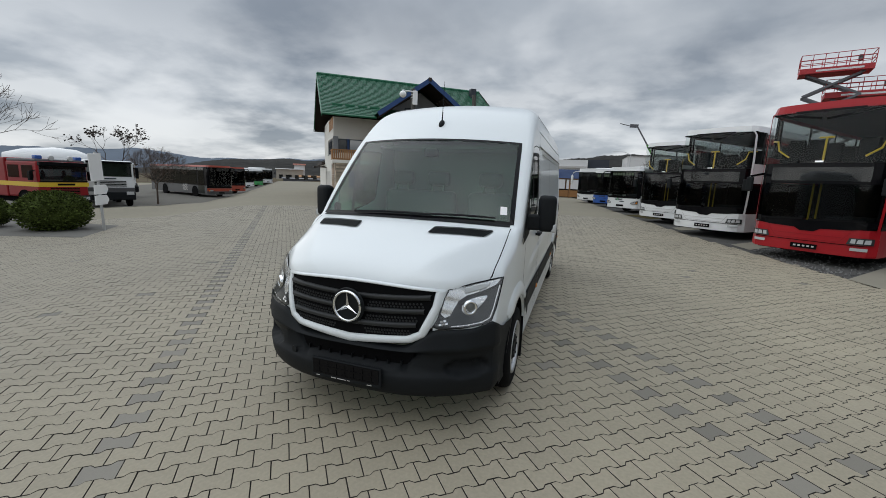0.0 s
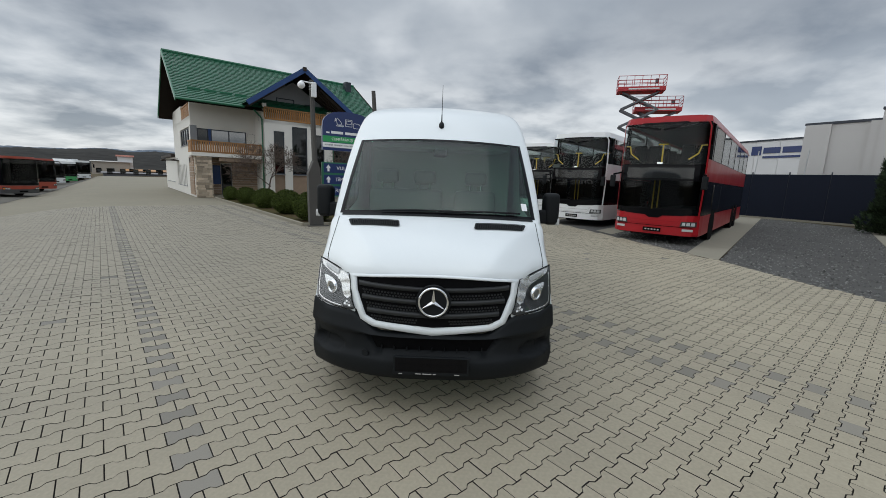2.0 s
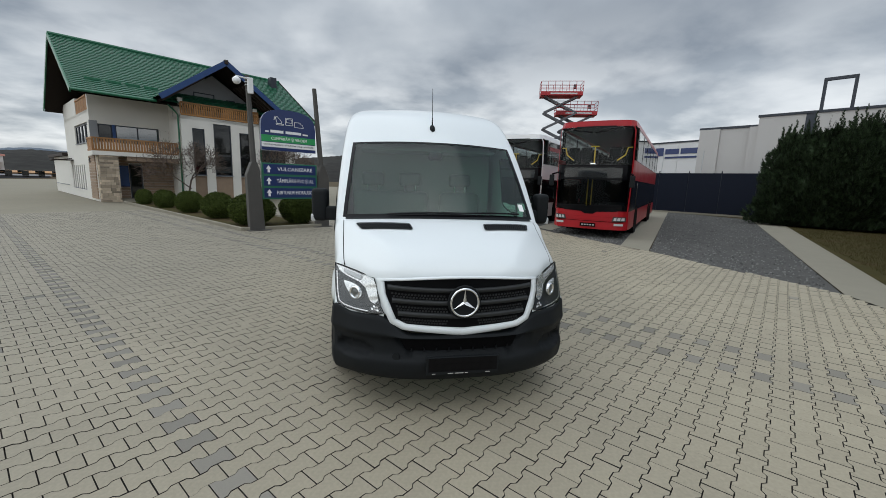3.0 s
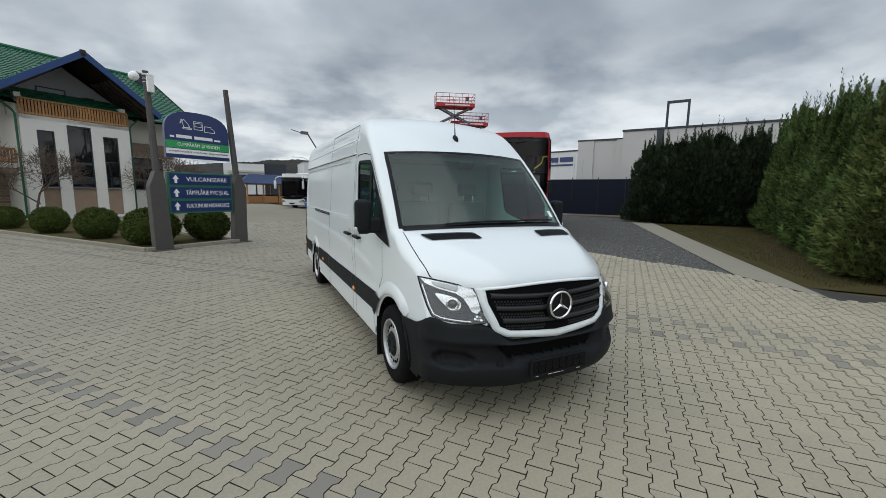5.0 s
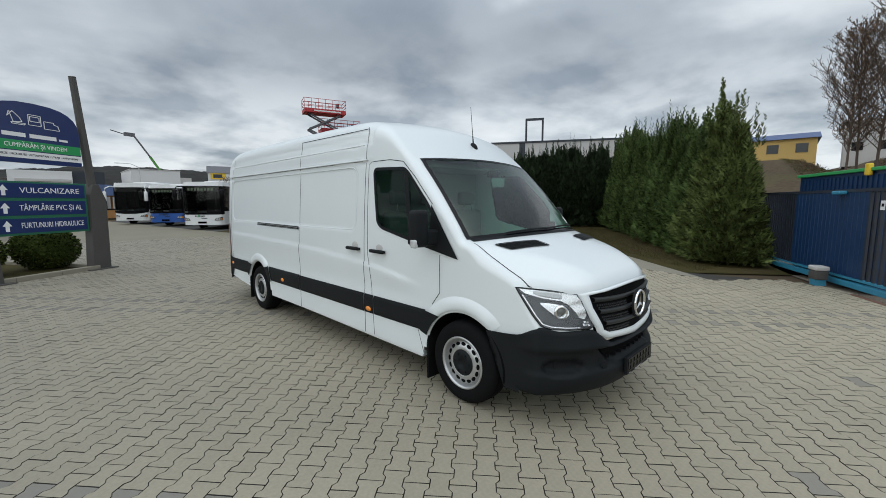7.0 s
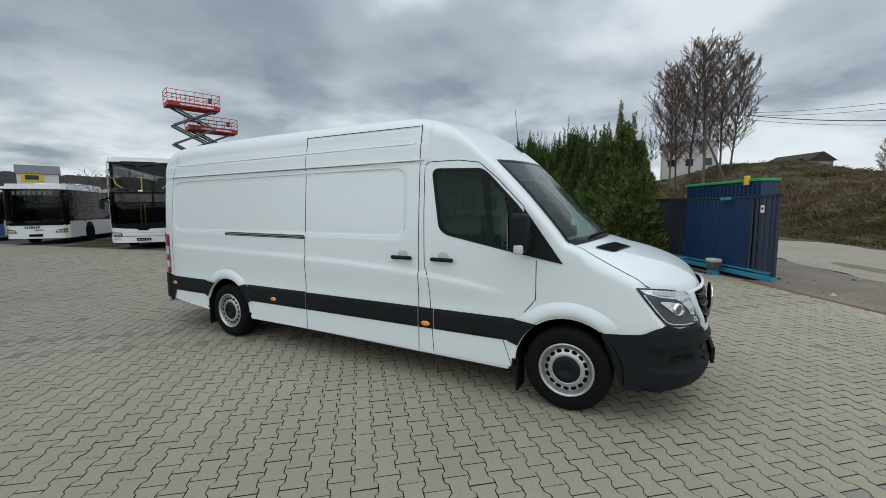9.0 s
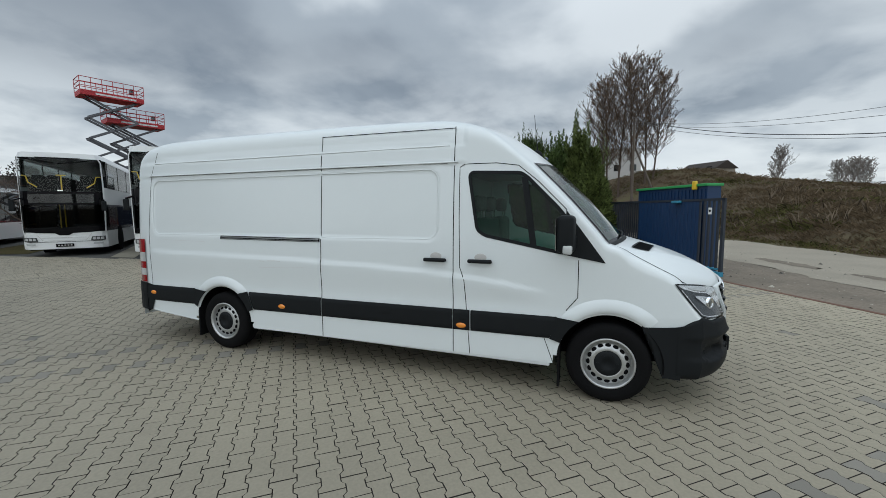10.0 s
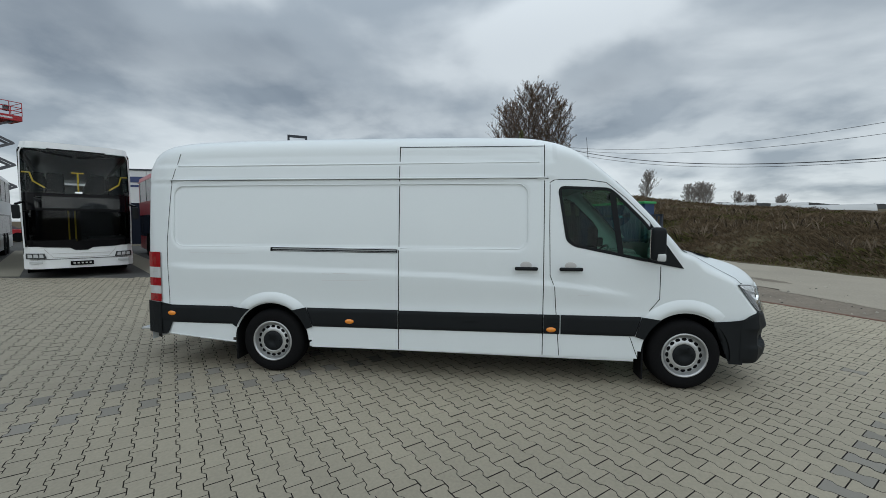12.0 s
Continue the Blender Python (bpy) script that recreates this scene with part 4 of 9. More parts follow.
    # rubbing strips, door by door
    for sgn in (-1, 1):
        for y0, y1 in ((1.475, 2.225), (2.235, 2.395), (2.405, 3.885), (3.895, 4.87), (5.735, 6.62)):
            poly = [(y0, 0.525), (y1, 0.525), (y1, 0.722), (y0, 0.722)]
            if y0 == 1.475:
                poly = [(y0 + 0.03, 0.525), (y1, 0.525), (y1, 0.722), (y0 - 0.03, 0.722)]
            if y0 == 3.895:
                poly = [(y0, 0.525), (4.83, 0.525), (4.90, 0.735), (y0, 0.735)]
            bm = patch(poly, lambda y, z, q=sgn: (q * (side(y, z) + 0.006 + 0.010 * (1 - (abs(z - 0.623) / 0.0985) ** 6)), y, z), max(2, int((y1 - y0) / 0.1)), 10)
            part("rubbing_strip", bm, M["plastic"], van, "dark grey plastic rubbing strip", smooth=True)
        arc = [(1.02 + 0.423 * math.cos(radians(q)), ARCH_Z + 0.423 * math.sin(radians(q))) for q in (56, 50, 44, 38, 32, 26, 21)]
        part("rubbing_strip", patch([(1.504, 0.525), (1.447, 0.722)] + arc, on_side(sgn, 0.024), 6, 6), M["plastic"], van, "dark grey strip end at the wheel arch")
        ring = lambda *qs: [(HUB_R + 0.423 * math.cos(radians(q)), ARCH_Z + 0.423 * math.sin(radians(q))) for q in qs]
        part("rubbing_strip", patch([(4.826, 0.525), (4.897, 0.735)] + ring(124, 130, 136, 142, 148, 154, 159), on_side(sgn, 0.024), 6, 6), M["plastic"], van, "dark grey strip end at the wheel arch")
        part("rubbing_strip", patch([(5.740, 0.525), (5.740, 0.722)] + ring(56, 50, 44, 38, 32, 26, 21), on_side(sgn, 0.024), 6, 6), M["plastic"], van, "dark grey strip end at the wheel arch")
        for y, z in ((2.318, 0.57), (4.42, 0.592), (6.47, 0.628)):
            bm = bmesh.new()
            bmesh.ops.create_uvsphere(bm, u_segments=16, v_segments=8, radius=1, matrix=Matrix.Translation((sgn * (side(y, z) + 0.014), y, z)) @ Matrix.Diagonal((0.014, 0.050, 0.026, 1)))
            part("side_marker", bm, M["amber"], van, "amber side marker light", smooth=True)
        # lower edge of the rear overhang
        part("sill", tube([on_side(sgn, -0.008)(y_, 0.328 + 0.09 * (y_ - 5.72)) for y_ in np.linspace(5.72, 6.62, 12)], 0.013, 6), M["van_white"], van, smooth=True)
        cheek = [(1.02 + 0.424 * math.cos(radians(q)), ARCH_Z + 0.424 * math.sin(radians(q))) for q in range(190, 122, -4)]
        part("bumper_cheek", patch(cheek + [(0.72, 0.688), (0.60, 0.694), (0.52, 0.702), (0.47, 0.710), (0.47, 0.262)], on_side(sgn, 0.014), 6, 8), M["plastic"], van, "dark grey bumper end at the wheel arch", smooth=True)
        # sill edge
        bm = boxed(sgn * 0.945 - 0.03, sgn * 0.945 + 0.03, 1.50, 4.88, 0.0, 0.05, 0.012)
        for q in bm.verts:
            q.co.z += 0.262 + 0.038 * smooth(1.5, 3.2, q.co.y)
        part("sill", bm, M["van_white"], van)
        # handles with their finger cups
        for y in (2.135, 2.575):
            z = 1.185
            # Grey oval on the skin: the cup's shade is put into its colour.
            bm = bmesh.new()
            bmesh.ops.create_uvsphere(bm, u_segments=20, v_segments=8, radius=1, matrix=Matrix.Translation((sgn * (side(y, z + 0.03) - 0.002), y, z + 0.03)) @ Matrix.Diagonal((0.006, 0.062, 0.042, 1)))
            part("handle_cup", bm, M["hall_grey"], van, "grey oval for the shaded finger cup", smooth=True)
            x = sgn * (side(y, z) + 0.035)
            part("door_handle", boxed(x - 0.017, x + 0.017, y - 0.115, y + 0.115, z - 0.016, z + 0.020, 0.014, 3), M["plastic"], van, "black door handle", smooth=True)
            for yy in (y - 0.085, y + 0.085):
                part("handle_foot", boxed(min(x, x - sgn * 0.04), max(x, x - sgn * 0.04), yy - 0.015, yy + 0.015, z - 0.012, z + 0.012), M["plastic"], van)
        # door window
        f = on_side(sgn, -0.004)
        part("side_window", patch(rounded(WIN, 0.05), f, 8, 8), M["glass_cab"], van, "tinted cab door window", smooth=True)
        bm = bmesh.new()
        ribbon(bm, resample(rounded(WIN, 0.06, 6), 0.03, True), 0.030, on_side(sgn, 0.004), True)
        ribbon(bm, resample([(1.655, 1.33), (1.745, 1.95)], 0.05), 0.055, on_side(sgn, 0.005))
        part("window_seal", bm, M["plastic"], van, "black window seal")
        part("mirror_triangle", patch([(1.40, 1.27), (1.385, 1.655), (1.20, 1.40), (1.06, 1.205)], on_side(sgn, 0.012), 5, 5), M["plastic"], van, "black mirror base triangle")
        # mirror
        c = Matrix.Translation((sgn * 1.125, 1.375, 1.452)) @ Matrix.Rotation(radians(sgn * 12), 4, "Z")
        mir = part("door_mirror", boxed(-0.074, 0.074, -0.070, 0.066, -0.155, 0.158, 0.042, 4), M["plastic"], van, "large black door mirror", smooth=True, m=c)
        part("mirror_glass", boxed(-0.062, 0.062, 0.0665, 0.071, -0.13, 0.13), M["chrome"], mir, "mirror glass")
        part("mirror_arm", boxed(min(0, -sgn * 0.19), max(0, -sgn * 0.19), -0.05, 0.04, -0.145, -0.01, 0.02), M["plastic"], mir)
        part("indicator_lens", boxed(sgn * 0.058 - 0.022, sgn * 0.058 + 0.022, -0.066, 0.010, -0.158, -0.085, 0.016, 3), M["white_lens"], mir, "clear indicator lens", smooth=True)
        # sliding door rail
        if True:
            f = on_side(sgn, 0.003)
            part("rail_slot", patch([(3.90, 1.325), (5.30, 1.335), (5.30, 1.375), (3.90, 1.365)], f, 14, 2), M["seam"], van, "sliding door rail slot")
            bm = bmesh.new()
            ribbon(bm, resample([(3.91, 1.352), (5.27, 1.362)], 0.1), 0.012, on_side(sgn, 0.012))
            ribbon(bm, resample([(3.91, 1.334), (5.27, 1.344)], 0.1), 0.006, on_side(sgn, 0.012))
            part("rail", thick(bm, 0.004), M["alu"], van, "bare metal sliding door rail")
        # tail lamp, in three colours
        for z0, z1, mat in ((1.14, 1.31, "red_lens"), (1.02, 1.14, "white_lens"), (0.93, 1.02, "red_lens"), (0.84, 0.93, "white_lens"), (0.755, 0.84, "red_lens")):
            part("tail_lamp", patch([(6.60, z0), (6.775, z0), (6.775, z1), (6.60, z1)], on_side(sgn, 0.014), 4, 2), M[mat], van, smooth=True)
        # mud flaps
        part("mud_flap", boxed(sgn * 0.885 - 0.10, sgn * 0.885 + 0.10, 1.415, 1.435, 0.09, 0.53, 0.004), M["rubber"], van, "black rubber mud flap")
        part("mud_flap", boxed(sgn * 0.885 - 0.10, sgn * 0.885 + 0.10, 5.695, 5.715, 0.13, 0.52, 0.004), M["rubber"], van, "black rubber mud flap")
    # rear bumper and step
    bm = patch([(-1.0, 0.40), (1.0, 0.40), (1.0, 0.75), (-1.0, 0.75)], lambda s, z: (s * 0.985, 6.80 - 0.20 * abs(s) ** 10, z), 30, 6)
    part("rear_bumper", thick(bm, 0.06), M["plastic"], van, "dark grey plastic rear bumper")
    for sgn in (-1, 1):
        bm = patch([(6.52, 0.400), (6.60, 0.388), (6.80, 0.40), (6.80, 0.755), (6.60, 0.745), (6.46, 0.722), (6.46, 0.54)], on_side(sgn, 0.012), 5, 4)
        part("bumper_corner", bm, M["plastic"], van, "dark grey bumper corner")
    part("rear_step", boxed(-0.62, 0.62, 6.95, 7.20, 0.325, 0.350, 0.01), M["alu"], van, "folded metal rear step")
    bm = bmesh.new()
    rod(bm, (-0.56, 6.70, 0.42), (-0.56, 7.05, 0.34), 0.022); rod(bm, (0.56, 6.70, 0.42), (0.56, 7.05, 0.34), 0.022)
    part("step_bracket", bm, M["alu"], van)
    # front bumper: a swept, sculpted skin
    path = [Vector((0.91 * math.sin(math.pi / 2 * (k / 80 - 1)), 0.0)) for k in range(161)]
    for p in path:
        p.y = 0.02 + 0.3256 * (abs(p.x) / 0.92) ** 2.82
    ext = [Vector((-0.926, 0.385)), Vector((-0.930, 0.42)), Vector((-0.934, 0.46)), Vector((-0.938, 0.50))]
    path = ext[::-1] + path + [Vector((-p.x, p.y)) for p in ext]
    prof = [(0.752, -0.030), (0.747, 0.010), (0.736, 0.022), (0.715, 0.028), (0.69, 0.033), (0.66, 0.040), (0.638, 0.047), (0.622, 0.050), (0.608, 0.044), (0.592, 0.026), (0.57, 0.018), (0.545, 0.016), (0.52, 0.017), (0.495, 0.018), (0.47, 0.020),
            (0.452, 0.027), (0.436, 0.040), (0.42, 0.045), (0.40, 0.046), (0.37, 0.043), (0.34, 0.036), (0.31, 0.024), (0.285, 0.008), (0.268, -0.02), (0.262, -0.07)]
    flank = monotone([(0.345, 0.788), (0.40, 0.752), (0.45, 0.722), (0.50, 0.705), (0.60, 0.694)])
    bm = bmesh.new()
    grid = []
    for i, p in enumerate(path):
        a, b = path[max(0, i - 1)], path[min(len(path) - 1, i + 1)]
        t = (b - a).normalized()
        nrm = Vector((t.y, -t.x))
        ax = abs(p.x)
        top = flank(p.y) if p.y > 0.345 else 0.752 + 0.034 * smooth(0.78, 0.905, ax) - 0.132 * smooth(0.60, 0.36, ax)
        row = []
        for z, o in prof:
            zz = z + (top - 0.752) * max(0.0, z - 0.6) / 0.152
            o += (0.024 - o) * smooth(0.36, 0.48, p.y) if z > 0.29 else 0.0
            hw = 0.40 + 0.10 * (zz - 0.50) / 0.10       # the intake and its slanting cheeks
            hw2 = hw + 0.05 + 0.16 * max(0.0, 0.61 - zz) / 0.15
            lid = smooth(0.606, 0.592, zz)
            cut = 0.085 * smooth(hw + 0.012, hw - 0.012, ax) * smooth(0.482, 0.494, zz) * lid
            cut += 0.036 * min(1.0, max(0.0, (hw2 - ax) / (hw2 - hw))) * smooth(0.43, 0.48, zz) * lid * smooth(hw - 0.03, hw, ax)
            eye = math.hypot((ax - 0.785) / (0.165 if ax < 0.785 else 0.115), (zz - 0.482) / 0.060)
            cut += 0.048 * smooth(1.0, 0.78, eye)
            q = p + nrm * (o * (1 - 0.45 * smooth(0.72, 0.90, ax) * (o > 0)) - cut)
            row.append(bm.verts.new((q.x, q.y, zz)))
        grid.append(row)
    for i in range(len(grid) - 1):
        for j in range(len(prof) - 1):
            bm.faces.new((grid[i][j], grid[i][j + 1], grid[i + 1][j + 1], grid[i + 1][j]))
    bumper = part("front_bumper", bm, M["plastic"], van, "dark grey textured plastic front bumper", smooth=True)
    part("air_intake", patch([(-0.40, 0.490), (0.40, 0.490), (0.46, 0.60), (-0.46, 0.60)], lambda x, z: (x, nose(x, z) + 0.030, z), 8, 3), M["seam"], bumper, "black air intake")
    bm = bmesh.new()
    for k in range(9):
        x = -0.36 + 0.09 * k
        part("intake_fin", boxed(x - 0.004, x + 0.004, nose(x, 0.5) + 0.01, nose(x, 0.5) + 0.05, 0.485, 0.515), M["plastic"], bumper)
    for sgn in (-1, 1):
        m = Matrix.Translation((sgn * 0.757, 0.247, 0.482)) @ Matrix.Rotation(radians(sgn * 36), 4, "Z")
        part("fog_lamp_cover", lathe(bmesh.new(), [(0.0, 0.004), (0.040, 0.003), (0.046, -0.002), (0.050, -0.002), (0.053, 0.008)], 24, "y"), M["plastic"], bumper, m=m, smooth=True)
    part("tow_cover", lathe(bmesh.new(), [(0.0, -0.003), (0.025, -0.004), (0.028, 0.006)], 20, "y"), M["plastic"], bumper, m=Matrix.Translation((-0.476, nose(0.476, 0.46) - 0.034, 0.461)) @ Matrix.Rotation(radians(-18), 4, "Z"))
    # blank plate carrier
    plate = part("plate_carrier", boxed(-0.265, 0.265, -0.050, -0.022, 0.345, 0.480, 0.006), M["plastic"], van, "empty black number plate carrier")
    bm = boxed(-0.25, 0.25, -0.0535, -0.050, 0.372, 0.472)
    part("plate_field", bm, M["bus_black"], plate)
    for x0, x1 in ((-0.225, -0.200), (-0.110, -0.070), (-0.060, 0.005), (0.015, 0.035), (0.165, 0.200)):
        part("print_bar", boxed(x0, x1, -0.0525, -0.050, 0.354, 0.3585), M["hall_grey"], plate, "small white line of print")
    bm = bmesh.new()
    for k in range(7):
        for r in range(2):
            x = -0.225 + 0.066 * k
            box(bm, x, x + 0.048, -0.0565, -0.053, 0.380 + 0.046 * r, 0.384 + 0.046 * r)
            box(bm, x + 0.020, x + 0.028, -0.0575, -0.053, 0.384 + 0.046 * r, 0.414 + 0.046 * r)
    part("plate_clip", bm, M["bus_black"], plate)
    # grille
    gp = [(-0.556, 0.985), (0.556, 0.985), (0.545, 0.90), (0.475, 0.735), (0.40, 0.702), (0.0, 0.672), (-0.40, 0.702), (-0.475, 0.735), (-0.545, 0.90)]
    gf = lambda o: (lambda x, z: (x, nose(x, min(z, 1.0)) - o, z + 0.038 * smooth(0.86, 1.0, z) * (1 - (x / 0.6) ** 2)))
    outer = [(-0.618, 1.004), (0.618, 1.004), (0.602, 0.90), (0.520, 0.70), (0.43, 0.655), (0.0, 0.612), (-0.43, 0.655), (-0.520, 0.70), (-0.602, 0.90)]
    bm = bmesh.new()
    n = len(gp)
    oo = [Vector(outer[i]).lerp(Vector(outer[(i + 1) % n]), j / 8) for i in range(n) for j in range(8)]
    ii = [Vector(gp[i]).lerp(Vector(gp[(i + 1) % n]), j / 8) for i in range(n) for j in range(8)]
    rings = []
    for k, lift in ((0.0, 0.004), (0.12, 0.020), (0.5, 0.026), (0.88, 0.022), (1.0, 0.004)):
        rings.append([bm.verts.new(gf(lift)(*o.lerp(i, k))) for o, i in zip(oo, ii)])
    for a, b in zip(rings, rings[1:]):
        for i in range(len(a)):
            j = (i + 1) % len(a)
            bm.faces.new((a[i], a[j], b[j], b[i]))
    grille = part("grille_surround", bm, M["van_white"], van, "white painted grille surround", smooth=True)
    part("grille_panel", patch(gp, gf(0.006), 16, 6), M["seam"], grille, "black grille backing")
    for zb, hw0, hw1 in ((0.940, 0.535, 0.50), (0.852, 0.505, 0.47), (0.765, 0.465, 0.43)):
        bm = bmesh.new()
        prev = None
        for k in range(41):
            x = -hw0 + 2 * hw0 * k / 40
            dip = -0.02 * (1 - (abs(x) / hw0) ** 1.3)
            y = nose(x, zb)
            ring = [bm.verts.new((x, y - o, zb + dip + dz)) for o, dz in ((0.004, 0.032), (0.022, 0.030), (0.030, 0.022), (0.024, 0.002), (0.006, -0.006))]
            if prev:
                for i in range(4):
                    bm.faces.new((prev[i], prev[i + 1], ring[i + 1], ring[i]))
            prev = ring
        part("grille_slat", bm, M["grille"], grille, "dark grey grille slat", smooth=True)
        bm = bmesh.new()
        for k in range(44):
            for row in range(2):
                x = -hw1 + 2 * hw1 * (k + 0.5 * row) / 44
                z = zb - 0.026 - 0.02 * (1 - (abs(x) / hw0) ** 1.3) - 0.019 * row
                if abs(x) < 0.115:
                    continue
                rod(bm, (x, nose(x, z) - 0.007, z), (x, nose(x, z) - 0.013, z), 0.0085, 0.0065, 6)
        tagged(part("grille_mesh", bm, M["grille"], grille, "honeycomb mesh"), kind="stuff")
    star = part("badge_ring", lathe(bmesh.new(), [(0.089, 0.0), (0.092, -0.010), (0.098, -0.014), (0.105, -0.010), (0.107, 0.0)], 48, "y"), M["chrome"], grille, "chrome ring badge", m=Matrix.Translation((0, -0.022, 0.868)), smooth=True)
    bm = bmesh.new()
    for k in range(3):
        a = math.pi / 2 + k * 2 * math.pi / 3
        tip = Vector((math.cos(a) * 0.096, -0.006, math.sin(a) * 0.096))
        l_, r_ = [Vector((math.cos(a + s) * 0.016, -0.003, math.sin(a + s) * 0.016)) for s in (math.pi / 3, -math.pi / 3)]
        mid = bm.verts.new((0, -0.016, 0)); vt, vl, vr = bm.verts.new(tip), bm.verts.new(l_), bm.verts.new(r_)
        bm.faces.new((mid, vl, vt)); bm.faces.new((mid, vt, vr))
    part("badge_star", bm, M["chrome"], star, "three-pointed chrome shape")
    part("badge_back", lathe(bmesh.new(), [(0.0, 0.004), (0.118, 0.004), (0.122, 0.014)], 40, "y"), M["plastic"], star)
    # headlamps: a dark housing, silver upper band, projector in its drop-shaped bowl, all under a clear lens
    for sgn in (-1, 1):
        f0 = lambda o: (lambda x, z, q=sgn: (q * x, nose(x, z) - o, z))
        lamp = part("headlamp", patch(LAMP, f0(0.006), 16, 14), M["lamp_dark"], van, "clear headlamp with dark bezel and projector", smooth=True)
        wing = [(0.614, 0.952), (0.632, 0.990), (0.75, 1.017), (0.86, 1.033), (0.912, 1.040), (0.890, 1.006), (0.82, 0.975), (0.73, 0.955), (0.690, 0.925), (0.672, 0.880), (0.655, 0.838), (0.625, 0.826), (0.600, 0.85)]
        cup = lambda x, z, q=sgn: (q * x, nose(x, z) - 0.009 - 0.007 * math.sin(38 * z + 9 * x) ** 2, z)
        part("reflector", patch(wing, cup, 22, 22), M["reflector"], lamp, "silver reflector band", smooth=True)
        part("indicator", thick(patch(rounded([(0.715, 1.000), (0.80, 1.016), (0.855, 1.020), (0.850, 0.996), (0.79, 0.980), (0.720, 0.966)], 0.012, 3), f0(0.014), 6, 4), 0.006), M["white_lens"], lamp, "clear indicator bulb cover", smooth=True)
        rim_ = [(0.910, 1.000), (0.903, 0.930), (0.896, 0.860), (0.884, 0.806), (0.845, 0.787), (0.76, 0.776), (0.67, 0.772)]
        part("edge_strip", ribbon(bmesh.new(), resample(rim_, 0.02), 0.007, f0(0.012)), M["reflector"], lamp, "grey light guide along the edge")
        drop = rounded([(0.856, 0.948), (0.80, 0.943), (0.746, 0.930), (0.716, 0.905), (0.718, 0.866), (0.750, 0.836), (0.782, 0.840), (0.806, 0.868), (0.838, 0.912)], 0.018, 4)
        bulge = lambda x, z, q=sgn: (q * x, nose(x, z) - 0.010 - 0.016 * max(0.0, 1 - ((z - 0.905 - 0.35 * (x - 0.80)) / 0.055) ** 2), z)
        part("projector_bowl", patch(drop, bulge, 14, 14), M["reflector"], lamp, "bright drop-shaped projector bowl", smooth=True)
        m = Matrix.Translation((sgn * 0.762, nose(0.762, 0.882) - 0.022, 0.882)) @ Matrix.Rotation(radians(sgn * 38), 4, "Z")
        part("projector_ring", lathe(bmesh.new(), [(0.030, 0.006), (0.034, -0.012), (0.042, -0.016), (0.049, -0.010), (0.052, 0.006)], 32, "y"), M["chrome"], lamp, m=m, smooth=True)
        bm = bmesh.new()
        bmesh.ops.create_uvsphere(bm, u_segments=20, v_segments=10, radius=0.034)
        part("projector_lens", bm, M["lamp_glass"], lamp, "grey glassy projector lens", m=m @ Matrix.Diagonal((1, 0.45, 1, 1)), smooth=True)
        for k, (x0, z0) in enumerate(((0.604, 0.784), (0.622, 0.787), (0.641, 0.790), (0.609, 0.803), (0.628, 0.807))):
            part("light_facet", patch([(x0 - 0.007, z0 - 0.007), (x0 + 0.009, z0 - 0.005), (x0 + 0.007, z0 + 0.008), (x0 - 0.008, z0 + 0.006)], lambda x, z, q=k, c=z0, w=sgn: (w * x, nose(x, z) - 0.013 + 0.25 * (z - c) * (-1) ** q, z), 1, 1), M["hall_grey"] if k % 2 else M["reflector"], lamp)
        lens = part("lens", patch(LAMP, f0(0.034), 14, 12), M["lens"], lamp, "clear lamp lens", smooth=True)
        lens.visible_shadow = False
        part("lamp_gasket", ribbon(bmesh.new(), resample(LAMP, 0.03, True), 0.006, f0(0.010), True), M["seam"], lamp, "dark gap round the lamp")
    # windscreen
    bm = bmesh.new()
    rows = [[bm.verts.new(screen(-0.99 + 1.98 * i / 30, 0.012 + 0.976 * j / 24, 0.002)) for i in range(31)] for j in range(25)]
    for j in range(24):
        for i in range(30):
            bm.faces.new((rows[j][i], rows[j][i + 1], rows[j + 1][i + 1], rows[j + 1][i]))
    ws = part("windscreen", bm, M["glass"], van, "large raked windscreen", smooth=True)
    ws.visible_shadow = False
    bm = bmesh.new()
    edge = [(s, 0.0) for s in np.linspace(-1, 1, 31)] + [(1.0, v) for v in np.linspace(0, 1, 21)[1:]] + [(s, 1.0) for s in np.linspace(1, -1, 31)[1:]] + [(-1.0, v) for v in np.linspace(1, 0, 21)[1:-1]]
    ring = []
    for s, v in edge:
        si, vi = s * 0.965, 0.035 + v * 0.935
        ring.append((bm.verts.new(screen(s * 1.005, v, 0.004)), bm.verts.new(screen(si, vi, 0.006))))
    for i in range(len(ring)):
        a, b = ring[i], ring[(i + 1) % len(ring)]
        bm.faces.new((a[0], b[0], b[1], a[1]))
    part("windscreen_border", bm, M["bus_black"], ws, "black ceramic border")
    bm = bmesh.new()
    bm.faces.new([bm.verts.new(screen(s_, v_, 0.008)) for s_, v_ in ((0.875, 0.09), (0.935, 0.09), (0.930, 0.17), (0.870, 0.17))])
    part("sticker", bm, M["sign_white"], ws, "small white paper sticker")
    bm = boxed(-0.07, 0.07, 1.43, 1.52, 1.92, 2.00, 0.03, 3)
    part("sensor_pod", bm, M["plastic"], ws, "black sensor and mirror pod", smooth=True)
    # cowl and wipers
    bm = bmesh.new()
    cow = lambda x, v: (x, SCREEN_B - 0.040 + 0.05 * v + 0.20 * x * x, deck(x, SCREEN_B - 0.040 + 0.05 * v + 0.20 * x * x) + 0.004)
    part("cowl", patch([(-0.87, 0), (0.87, 0), (0.87, 1), (-0.87, 1)], cow, 30, 3), M["plastic"], van, "black wiper cowl")
